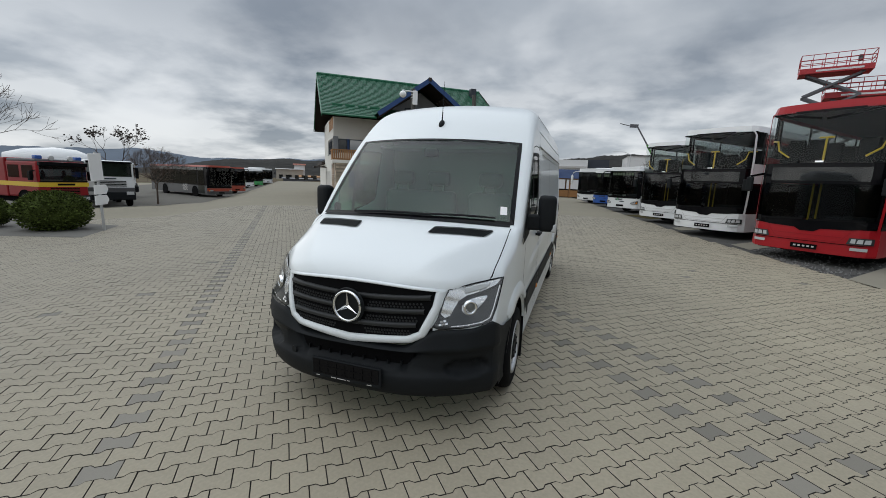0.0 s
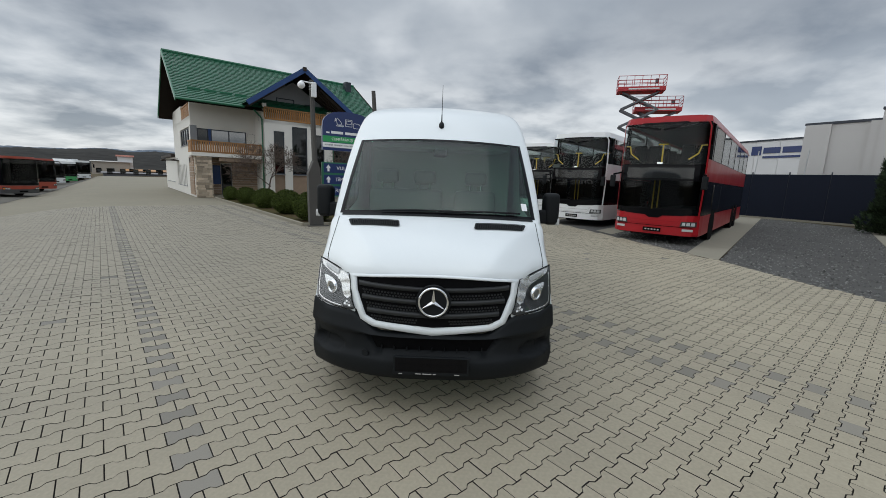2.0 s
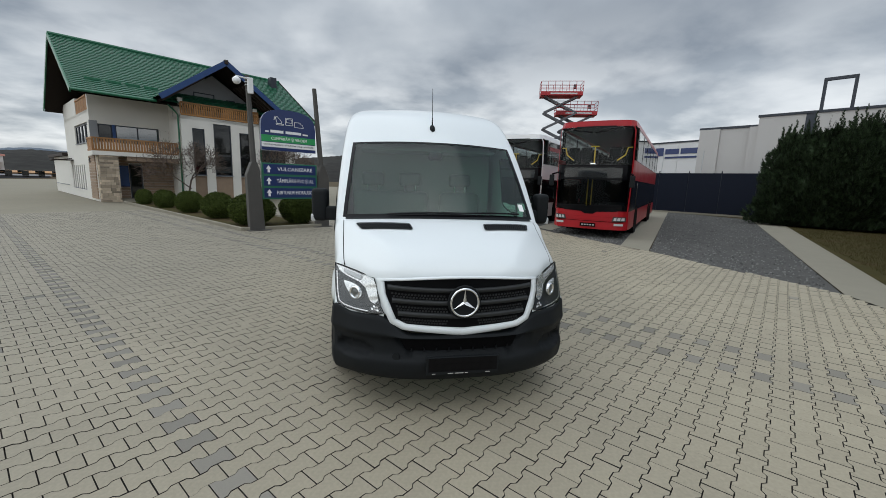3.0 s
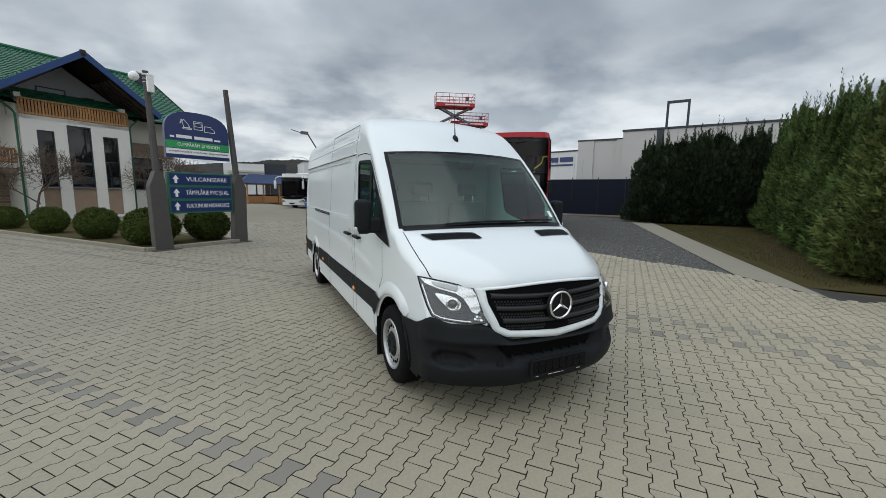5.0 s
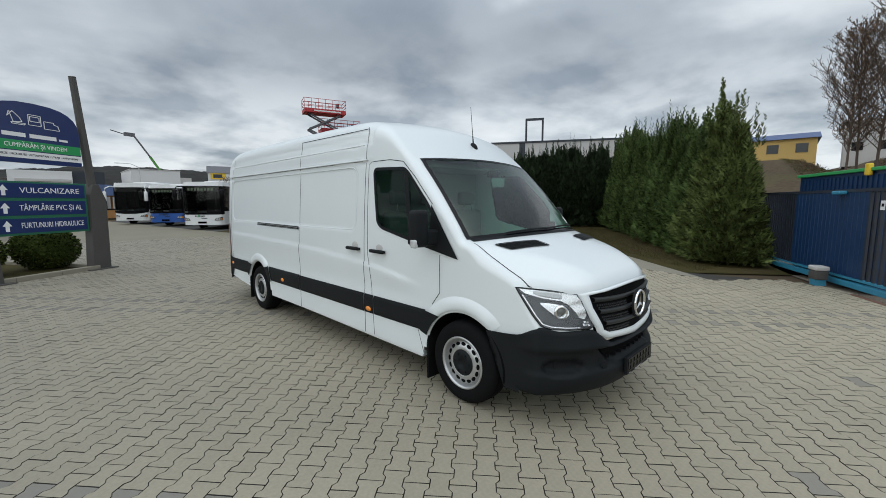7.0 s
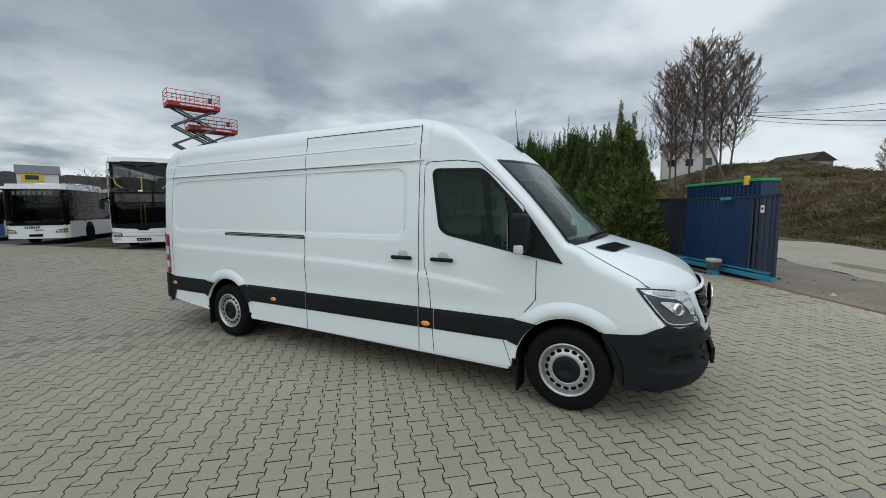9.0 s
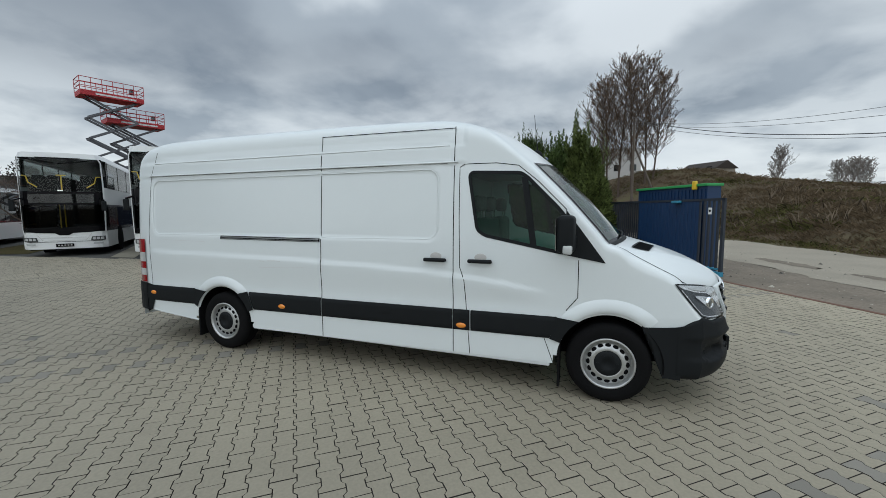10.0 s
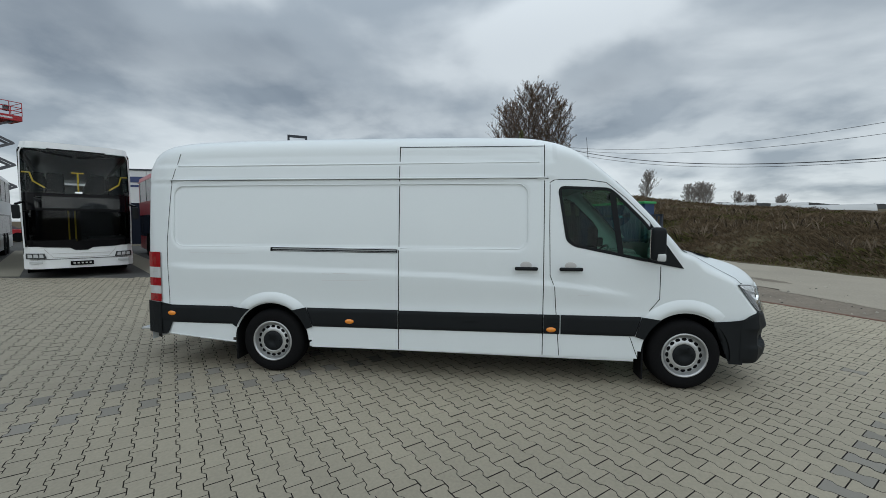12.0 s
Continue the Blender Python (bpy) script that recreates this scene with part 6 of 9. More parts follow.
double_decker(at(5.42, 12.45, -40.5), "bus_red", "red and white double-decker city bus with dark glass front")
double_decker(at(4.35, 17.25, -41), "bus_white", "white double-decker city bus with black glass front")
double_decker(at(3.70, 22.30, -41), "bus_white", "white double-decker city bus parked in a row")
coach(at(2.55, 29.9, -40), 12.0, 3.0, "bus_white", 2.75, "white low-floor city bus with green lettering", marks="bus_green", name="city_bus")
coach(at(1.75, 36.0, -40), 12.0, 3.0, "bus_blue", 2.75, "blue and white low-floor city bus", name="city_bus", marks="bus_blue", side="bus_white")
coach(at(0.45, 41.8, -36), 11.5, 3.3, "bus_white", 2.95, "white touring coach with drooping mirrors", touring=True)

# ---- the house with the green roof ----
HOUSE = pose(-16.55, 25.78, 0, 0, 0, 38.75)


def wall_with_holes(bm, a0, a1, z0, z1, holes, put):
    """A wall in pieces round its openings; put(a0, a1, z0, z1) adds one piece."""
    cuts = sorted({a0, a1, *[h[0] for h in holes], *[h[1] for h in holes]})
    for c0, c1 in zip(cuts, cuts[1:]):
        spans = sorted((h[2], h[3]) for h in holes if h[0] <= c0 and h[1] >= c1)
        z = z0
        for s0, s1 in spans:
            if s0 > z:
                put(c0, c1, z, s0)
            z = s1
        if z < z1:
            put(c0, c1, z, z1)
    return bm


def window(parent, x0, x1, z0, z1, y, bars=1, mat="glass_house", fr="gate_frame", face="front", blind=False):
    """A window set into a wall: frame, pane and sill; face 'front' looks to -y, 'side' to -x."""
    w = 0.06

    def bx(bm, a0, a1, b0, b1, q0, q1):
        return box(bm, a0, a1, y + b0, y + b1, q0, q1) if face == "front" else box(bm, y + b0, y + b1, a0, a1, q0, q1)
    bm = bmesh.new()
    bx(bm, x0, x1, 0.04, 0.12, z0, z0 + w); bx(bm, x0, x1, 0.04, 0.12, z1 - w, z1)
    bx(bm, x0, x0 + w, 0.04, 0.12, z0 + w, z1 - w); bx(bm, x1 - w, x1, 0.04, 0.12, z0 + w, z1 - w)
    for k in range(1, bars):
        c = x0 + (x1 - x0) * k / bars
        bx(bm, c - w / 2, c + w / 2, 0.045, 0.115, z0 + w, z1 - w)
    win = part("window", bm, M[fr], parent, "dark window frame")
    part("pane", bx(bmesh.new(), x0 + w, x1 - w, 0.075, 0.085, z0 + w, z1 - w), M[mat], win, "dark reflecting glass")
    part("dark_room", bx(bmesh.new(), x0 + w, x1 - w, 0.30, 0.32, z0 + w, z1 - w), M["interior_light"] if blind else M["interior"], win)
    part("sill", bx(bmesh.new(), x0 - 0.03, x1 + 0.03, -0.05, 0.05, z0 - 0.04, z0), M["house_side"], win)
    return win


def balcony_rail(parent, p0, p1, z0, z1):
    """Carved wooden balcony: top rail, bottom rail and upright boards."""
    p0, p1 = Vector((*p0, 0)), Vector((*p1, 0))
    d = p1 - p0
    n = max(3, int(d.length / 0.13))
    rail = part("balcony_rail", bar(bmesh.new(), p0 + Vector((0, 0, z1)), p1 + Vector((0, 0, z1)), 0.10, 0.08), M["wood"], parent, "honey-coloured wooden balcony")
    part("bottom_rail", bar(bmesh.new(), p0 + Vector((0, 0, z0 + 0.10)), p1 + Vector((0, 0, z0 + 0.10)), 0.07, 0.10), M["wood"], rail)
    q = d.normalized()
    me = None
    for k in range(n + 1):
        p = p0.lerp(p1, k / n)
        m = Matrix.Translation((p.x, p.y, 0)) @ Matrix.Rotation(math.atan2(q.y, q.x), 4, "Z")
        if me is None:
            ob = part("rail_board", boxed(-0.045, 0.045, -0.012, 0.012, z0 + 0.12, z1 - 0.04), M["wood"], rail, m=m)
            me = ob.data
        else:
            ob = new("rail_board", me); ob.parent = rail; ob.matrix_basis = m
    return rail


def tiled_slope(parent, p_low0, p_low1, p_top0, p_top1, rows, cols, mat, name="roof_slope", label="green tiled roof slope"):
    """A roof slope with stepped tile courses and rolls, from eave to ridge."""
    vs, fs = [], []
    a0, a1, b0, b1 = (Vector(p) for p in (p_low0, p_low1, p_top0, p_top1))
    nrm = (a1 - a0).cross(b0 - a0).normalized()
    if nrm.z < 0:
        nrm = -nrm
    for r in range(rows):
        for part_t, lift in ((r / rows, 0.040), ((r + 1) / rows, 0.010)):
            for c in range(cols + 1):
                u = c / cols
                p = a0.lerp(a1, u).lerp(b0.lerp(b1, u), part_t)
                vs.append(tuple(p + nrm * (lift + (0.020 if c % 2 else 0.0))))
    w = cols + 1
    for r in range(rows):
        lo, hi = 2 * r * w, (2 * r + 1) * w
        for c in range(cols):
            fs.append((lo + c, lo + c + 1, hi + c + 1, hi + c))
            if r < rows - 1:
                nx = (2 * r + 2) * w
                fs.append((hi + c, hi + c + 1, nx + c + 1, nx + c))
    return soup(name, vs, fs, mat, parent, label)


def build_house():
    h = thing("house", HOUSE, "white rendered house with green tiled roof and wooden balconies", "house")
    RX0, RX1 = -1.35, 12.9          # roof ends
    YF, YR, YB, ZE, ZR = -0.62, 5.1, 10.9, 5.88, 9.65
    holes = [(-0.05, 2.95, 3.45, 4.45), (1.25, 1.9, 0.15, 2.2)]
    bm = bmesh.new()
    wall_with_holes(bm, -0.4, 12.2, 0, 6.3, holes + [(8.9, 11.4, 1.6, 3.7)], lambda a, b, c, d: box(bm, a, b, 1.5, 1.75, c, d))
    part("front_wall", bm, M["house_white"], h, "white rendered wall")
    side_holes = [(2.2, 6.6, 3.35, 4.55)] + [(4.4 + 0.75 * k, 4.75 + 0.75 * k, 0.6, 2.1) for k in range(7)]
    bm = bmesh.new()
    wall_with_holes(bm, 1.75, 10.4, 0, 5.2, side_holes, lambda a, b, c, d: box(bm, -0.4, -0.15, a, b, c, d))
    box(bm, -0.4, -0.15, 5.6, 10.4, 5.2, 6.2)
    part("side_wall", bm, M["house_white"], h, "white rendered gable wall")
    part("back_wall", boxed(-0.4, 12.2, 10.4, 10.6, 0, 6.2), M["house_white"], h)
    part("end_wall", boxed(12.0, 12.2, 1.75, 10.4, 0, 6.2), M["house_white"], h)
    # dark boarded gables
    for x in (0.9, 12.0):
        bm = bmesh.new()
        lo = [bm.verts.new((x, y, z)) for y, z in ((-0.2, 6.0), (10.4, 6.0), (YR, 9.45))]
        hi = [bm.verts.new((x + 0.15, y, z)) for y, z in ((-0.2, 6.0), (10.4, 6.0), (YR, 9.45))]
        bm.faces.new(lo); bm.faces.new(hi[::-1])
        for i in range(3):
            bm.faces.new((lo[i], lo[(i + 1) % 3], hi[(i + 1) % 3], hi[i]))
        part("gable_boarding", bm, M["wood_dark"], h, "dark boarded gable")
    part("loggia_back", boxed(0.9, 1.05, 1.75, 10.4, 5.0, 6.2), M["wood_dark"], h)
    part("loggia_floor", boxed(-0.4, 1.0, 1.75, 10.4, 5.05, 5.2), M["house_white"], h)
    balcony_rail(h, (-0.36, 2.0), (-0.36, 5.6), 5.1, 6.0)
    # roof
    cols = 72
    tiled_slope(h, (RX0, YF, ZE), (RX1, YF, ZE), (RX0, YR, ZR), (RX1, YR, ZR), 30, cols, M["roof_green"])
    tiled_slope(h, (RX0, YB, ZE), (RX1, YB, ZE), (RX0, YR, ZR), (RX1, YR, ZR), 8, 12, M["roof_green"])
    part("ridge_cap", rodded((RX0, YR, ZR + 0.03), (RX1, YR, ZR + 0.03), 0.12), M["roof_green"], h)
    for y0, y1 in ((YF, YR), (YB, YR)):
        bm = bmesh.new()
        q = [(RX0 + 0.05, y0, ZE - 0.16), (RX1 - 0.05, y0, ZE - 0.16), (RX1 - 0.05, y1, ZR - 0.16), (RX0 + 0.05, y1, ZR - 0.16)]
        bm.faces.new([bm.verts.new(p) for p in q])
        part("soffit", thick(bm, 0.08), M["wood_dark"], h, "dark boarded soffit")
        for x in (RX0, RX1):
            part("verge_board", bar(bmesh.new(), (x, y0, ZE - 0.06), (x, y1, ZR - 0.06), 0.06, 0.24), M["roof_green"] if x == RX0 else M["wood_dark"], h)
    part("gutter", rodded((RX0, YF - 0.06, ZE - 0.02), (2.4, YF - 0.06, ZE - 0.02), 0.07), M["roof_green"], h, "green gutter")
    part("gutter", rodded((9.6, YF - 0.06, ZE - 0.02), (RX1, YF - 0.06, ZE - 0.02), 0.07), M["roof_green"], h, "green gutter")
    for x in np.arange(RX0 + 0.8, 2.6, 0.9):
        part("snow_guard", boxed(x, x + 0.7, 0.55, 0.60, 6.68, 6.80), M["roof_green"], h)
    # first-floor glazing and balcony
    window(h, -0.05, 0.62, 3.45, 4.45, 1.5, 1, blind=True)
    part("blue_mullion", boxed(0.62, 0.76, 1.47, 1.60, 3.45, 4.45), M["roof_blue"], h, "blue post")
    window(h, 0.76, 2.95, 3.45, 4.45, 1.5, 2, mat="glass_side")
    part("corner_cladding", boxed(-0.43, -0.05, 1.46, 1.5, 3.35, 4.6), M["house_side"], h, "grey cladding")
    for k in range(4):
        window(h, 2.25 + 1.1 * k, 3.2 + 1.1 * k, 3.4, 4.5, -0.4, 1, face="side", blind=k < 2)
    for k in range(7):
        window(h, 4.4 + 0.75 * k, 4.75 + 0.75 * k, 0.6, 2.1, -0.4, 1, face="side")
    part("balcony_slab", boxed(-0.62, 3.5, -0.02, 1.5, 2.62, 2.84), M["house_white"], h, "white balcony slab")
    part("balcony_beam", boxed(0.9, 3.5, 0.05, 0.25, 2.36, 2.62), M["wood_clad"], h)
    balcony_rail(h, (-0.58, 0.02), (3.5, 0.02), 2.80, 3.55)
    balcony_rail(h, (-0.58, 0.02), (-0.58, 1.45), 2.80, 3.55)
    # stone-clad pier, stone by stone
    pier = part("stone_pier", boxed(-0.36, 0.50, 0.06, 0.62, 0, 2.62), M["beige"], h, "natural stone clad pier")
    rnd = random.Random(8)
    for face in ("front", "left"):
        z = 0.0
        while z < 2.58:
            hh = rnd.uniform(0.10, 0.20)
            a, end = (-0.36, 0.50) if face == "front" else (0.06, 0.62)
            while a < end - 0.03:
                w = min(rnd.uniform(0.14, 0.42), end - a)
                d = rnd.uniform(0.02, 0.05)
                z1 = min(z + hh, 2.62)
                bm = boxed(a + 0.006, a + w - 0.006, 0.06 - d, 0.07, z + 0.006, z1 - 0.006) if face == "front" else boxed(-0.37 - d + 0.01, -0.35, a + 0.006, a + w - 0.006, z + 0.006, z1 - 0.006)
                part("stone", bm, M["stone_clad"], pier)
                a += w
            z += hh
    # timber cladding round the entrance
    for k in range(15):
        z = 0.14 + 0.165 * k
        for a, b in ((-0.15, 1.22), (1.93, 3.55)) if z < 2.15 else ((-0.15, 3.55),):
            part("cladding_board", boxed(a, b, 1.43, 1.49, z, z + 0.15), M["wood_clad"], h)
        part("cladding_board", boxed(-0.47, -0.41, 0.75, 2.5, z, z + 0.15), M["wood_clad"], h)
    part("entrance_side", boxed(-0.41, -0.2, 0.62, 1.5, 0, 2.62), M["house_white"], h)
    part("blue_door", boxed(0.72, 1.20, 1.40, 1.44, 0.85, 2.1, 0.01), M["roof_blue"], h, "blue entrance panel")
    window(h, 1.25, 1.9, 0.15, 2.2, 1.42, 1)
    for k in range(3):
        part("entrance_step", boxed(0.5, 3.5, 0.5 - 0.32 * k, 1.45 - 0.0 * k, 0.0 + 0.0, 0.15 - 0.05 * k), M["kerb"], h)
    # gabled wing
    WX0, WX1, WY = 3.55, 8.35, -0.70
    tall = [(4.15, 4.85, 0.15, 4.55), (5.38, 6.45, 0.15, 4.95), (6.98, 7.72, 0.15, 4.55)]
    bm = bmesh.new()
    wall_with_holes(bm, WX0, WX1, 0, 5.25, tall, lambda a, b, c, d: box(bm, a, b, WY, WY + 0.25, c, d))
    box(bm, WX0, WX0 + 0.25, WY + 0.25, 1.5, 0, 6.3)
    box(bm, WX1 - 0.25, WX1, WY + 0.25, 1.5, 0, 6.3)
    part("wing_wall", bm, M["house_white"], h, "white wing wall with tall openings")
    for x0, x1, z0, z1 in tall:
        window(h, x0, x1, 1.68, z1, WY, 1)
        part("spandrel_panel", boxed(x0, x1, WY + 0.06, WY + 0.12, 0.15, 1.62), M["wood_clad"], h, "brown panel below the window")
    window(h, 3.0, 3.5, 3.3, 4.4, 1.46, 1)
    part("wing_floor", boxed(WX0, WX1, WY, 1.0, 5.05, 5.25), M["house_white"], h)
    balcony_rail(h, (WX0 + 0.05, WY + 0.03), (WX1 - 0.05, WY + 0.03), 5.22, 6.02)
    bm = bmesh.new()
    pts = [(WX0, 5.25), (WX1, 5.25), (WX1, 6.6), (5.95, 8.15), (WX0, 6.6)]
    lo = [bm.verts.new((x, 0.55, z)) for x, z in pts]
    hi = [bm.verts.new((x, 0.75, z)) for x, z in pts]
    bm.faces.new(lo); bm.faces.new(hi[::-1])
    for i in range(5):
        bm.faces.new((lo[i], lo[(i + 1) % 5], hi[(i + 1) % 5], hi[i]))
    # Shade under the wing roof is put into this wall's grey.
    part("wing_gable", bm, M["house_side"], h, "gable wall with shade put into its grey")
    window(h, 4.75, 6.0, 5.9, 6.95, 0.48, 1, blind=True)
    window(h, 6.75, 7.3, 5.9, 6.75, 0.48, 1)
    window(h, 3.75, 4.2, 5.9, 6.6, 0.48, 1)
    XC, ZA, ZL, HW, YO = 5.95, 8.62, 6.02, 3.65, -1.75
    for s in (-1, 1):
        tiled_slope(h, (XC + s * HW, YO, ZL), (XC + s * HW, 0.0, ZL), (XC, YO, ZA), (XC, 3.6, ZA), 14, 14, M["roof_green"], "wing_slope", "green tiled wing roof")
        part("wing_verge", bar(bmesh.new(), (XC + s * HW, YO - 0.03, ZL - 0.03), (XC, YO - 0.03, ZA - 0.03), 0.08, 0.30), M["roof_blue"], h, "blue verge board")
        bm = bmesh.new()
        bm.faces.new([bm.verts.new(p) for p in ((XC + s * (HW - 0.05), YO + 0.02, ZL - 0.14), (XC, YO + 0.02, ZA - 0.14), (XC, 1.0, ZA - 0.14), (XC + s * (HW - 0.05), 1.0, ZL - 0.14))])
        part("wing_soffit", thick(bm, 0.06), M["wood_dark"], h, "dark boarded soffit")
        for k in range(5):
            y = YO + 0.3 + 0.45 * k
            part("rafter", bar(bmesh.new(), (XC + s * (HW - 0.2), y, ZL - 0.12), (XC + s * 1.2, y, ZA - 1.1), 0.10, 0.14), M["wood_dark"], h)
    part("ridge_end", boxed(XC - 0.12, XC + 0.12, YO - 0.12, YO + 0.1, ZA - 0.12, ZA + 0.14, 0.04), M["wood_dark"], h)
    # downpipes
    for x, y in ((3.45, WY + 0.1), (8.45, WY + 0.1)):
        bm = bmesh.new()
        bm.free()
        part("downpipe", tube([(x, y, 0.1), (x, y, 5.25), (x - 0.1 * (1 if x < 5 else -1), y, 5.4), (x - 0.5 * (1 if x < 5 else -1), YF, ZE - 0.1)], 0.05), M["roof_green"], h, "green downpipe")
    # east part
    window(h, 8.9, 11.4, 1.6, 3.7, 1.5, 2)
    part("east_cladding", boxed(8.7, 12.1, 1.42, 1.49, 3.75, 4.6), M["wood_clad"], h)
    part("chimney", boxed(11.6, 12.1, 3.9, 4.4, 8.4, 9.7, 0.02), M["gate_frame"], h, "dark chimney")
    part("wall_lamp", boxed(-0.50, -0.41, 1.9, 2.1, 2.2, 2.5, 0.02), M["plastic"], h)
    part("rear_annex", boxed(-0.38, 6, 10.7, 18.5, 0, 2.75), M["house_white"], h, "low white annex")
    bm = boxed(-0.7, 6.5, 10.62, 19.0, 2.75, 2.95)
    part("annex_roof", bm, M["wood_dark"], h)
    for k in range(8):
        window(h, 11.4 + 0.85 * k, 11.75 + 0.85 * k, 0.7, 2.2, -0.40, 1, face="side")
    bm = bmesh.new()
    rod(bm, (-0.4, 9.0, 2.55), (-1.5, 9.0, 2.35), 0.03); box(bm, -1.5, -0.4, 8.3, 9.8, 2.4, 2.46)
    part("porch_canopy", bm, M["wood_dark"], h)


build_house()


# ---- the company sign ----
def build_sign():
    a, b = Vector((-5.50, 13.40)), Vector((-3.84, 14.58))
    d = (b - a).normalized()
    ang = math.degrees(math.atan2(d.y, d.x))
    L = (b - a).length
    s = thing("company_sign", pose(a.x, a.y, 0, 0, 0, ang), "navy and green company direction sign on two tall posts", "sign")
    # posts: flared foot below, slim and leaning shaft above
    for x, sg, name in ((-0.10, 1, "post"), (L + 0.08, -1, "post")):
        foot = [(-0.27, 0.02), (0.20, 0.02), (0.13, 1.1), (0.10, 1.9), (0.02, 2.15), (-0.14, 2.15), (-0.30, 1.75)]
        if sg < 0:
            foot = [(-u, z) for u, z in foot][::-1]
        bm = bmesh.new()
        f0 = [bm.verts.new((x + u, -0.11, z)) for u, z in foot]
        f1 = [bm.verts.new((x + u, 0.11, z)) for u, z in foot]
        bm.faces.new(f0[::-1]); bm.faces.new(f1)
        for i in range(len(foot)):
            j = (i + 1) % len(foot)
            bm.faces.new((f0[i], f0[j], f1[j], f1[i]))
        bmesh.ops.bevel(bm, geom=bm.edges[:], offset=0.012, segments=1, affect="EDGES")
        p = part("post", bm, M["post"], s, "weathered grey wooden post with flared foot")
        part("post_shaft", rodded((x - 0.05 * sg, 0, 2.0), (x - 0.13 if sg > 0 else x - 0.16, 0, 4.70), 0.095, 0.072, 8), M["post"], p)
        part("base_plate", boxed(x - 0.36, x + 0.34, -0.24, 0.24, 0.0, 0.025), M["post"], p, "steel base plate")
    # upper board with rounded top
    x0, x1 = 0.10, L - 0.10
    w = x1 - x0
    out = [(x0, 2.55), (x1, 2.55), (x1, 3.25)]
    for k in range(13):
        t = math.pi * k / 12
        out.append(((x0 + x1) / 2 + (w / 2 + 0.0) * math.copysign(abs(math.cos(t)) ** 0.75, math.cos(t)), 3.30 + 0.55 * math.sin(t) ** 0.8))
    out.append((x0, 3.25))

    def slab(poly, y0, y1):
        bm = bmesh.new()
        f = [bm.verts.new((u, y0, z)) for u, z in poly]
        g = [bm.verts.new((u, y1, z)) for u, z in poly]
        bm.faces.new(f); bm.faces.new(g[::-1])
        for i in range(len(poly)):
            j = (i + 1) % len(poly)
            bm.faces.new((f[i], f[j], g[j], g[i]))
        return bm
    up = part("upper_board", slab(out, -0.05, 0.05), M["navy"], s, "navy board with rounded top")
    part("green_band", boxed(x0 + 0.005, x1 - 0.005, -0.056, -0.05, 2.82, 3.02), M["sign_green"], up, "green band")
    part("white_band", boxed(x0 + 0.005, x1 - 0.005, -0.056, -0.05, 2.65, 2.80), M["sign_white"], up, "white band")
    rot = Matrix.Rotation(radians(90), 4, "X")
    cx = (x0 + x1) / 2
    words("CUMPĂRĂM ȘI VINDEM", 0.13, M["sign_white"], up, Matrix.Translation((cx, -0.058, 2.92)) @ rot, width=w * 0.66)
    words("• AUTOBUZE • MICROBUZE • AUTOUTILITARE • UTILAJE • AUTOTURISME •", 0.06, M["seam"], up, Matrix.Translation((cx, -0.058, 2.725)) @ rot, width=w * 0.94)
    # the firm's name as plain bars
    for a_, b_, hgt in ((-0.86, -0.74, 0.05), (-0.68, -0.22, 0.085), (-0.14, 0.44, 0.085), (0.50, 0.70, 0.05)):
        part("name_bar", boxed(cx + a_ * w * 0.5, cx + b_ * w * 0.5, -0.054, -0.05, 3.10, 3.10 + hgt), M["sign_white"], up, "white bar of lettering")
    # pictograms: digger, bus and van in outline
    def outline(pts, closed=True):
        bm = bmesh.new()
        n = len(pts)
        for i in range(n if closed else n - 1):
            p, q = pts[i], pts[(i + 1) % n]
            bar(bm, (p[0], -0.053, p[1]), (q[0], -0.053, q[1]), 0.012, 0.012)
        return bm
    ox = cx
    part("van_outline", outline([(ox + 0.18, 3.34), (ox + 0.18, 3.50), (ox + 0.38, 3.50), (ox + 0.38, 3.46), (ox + 0.46, 3.44), (ox + 0.49, 3.34)]), M["sign_white"], up, "white outline of a van")
    part("bus_outline", outline([(ox - 0.12, 3.38), (ox - 0.12, 3.60), (ox + 0.12, 3.60), (ox + 0.12, 3.38)]), M["sign_white"], up, "white outline of a bus")
    part("bus_outline", outline([(ox - 0.09, 3.46), (ox - 0.09, 3.56), (ox + 0.09, 3.56), (ox + 0.09, 3.46)]), M["sign_white"], up)
    part("digger_outline", outline([(ox - 0.46, 3.62), (ox - 0.50, 3.50), (ox - 0.40, 3.62), (ox - 0.28, 3.50), (ox - 0.24, 3.42), (ox - 0.40, 3.40)]), M["sign_white"], up, "white outline of a digger")
    part("digger_outline", outline([(ox - 0.42, 3.36), (ox - 0.20, 3.36), (ox - 0.18, 3.39), (ox - 0.44, 3.39)]), M["sign_white"], up)
    # lower board with three direction panels
    low = part("lower_board", boxed(x0 - 0.02, x1 + 0.03, -0.05, 0.05, 0.99, 2.15, 0.008), M["sign_frame"], s, "green framed direction board")
    for z0, z1, text, k in ((1.80, 2.11, "VULCANIZARE", 0.66), (1.42, 1.73, "TÂMPLĂRIE PVC ȘI AL", 0.70), (1.04, 1.35, "FURTUNURI HIDRAULICE", 0.70)):
        p = part("direction_panel", boxed(x0 + 0.03, x1 - 0.02, -0.060, -0.05, z0, z1), M["navy"], low, "navy direction panel")
        words(text, 0.17, M["sign_white"], p, Matrix.Translation((x0 + w * 0.59, -0.062, (z0 + z1) / 2)) @ rot, width=w * k)
        ax, zc_ = x0 + 0.19, (z0 + z1) / 2
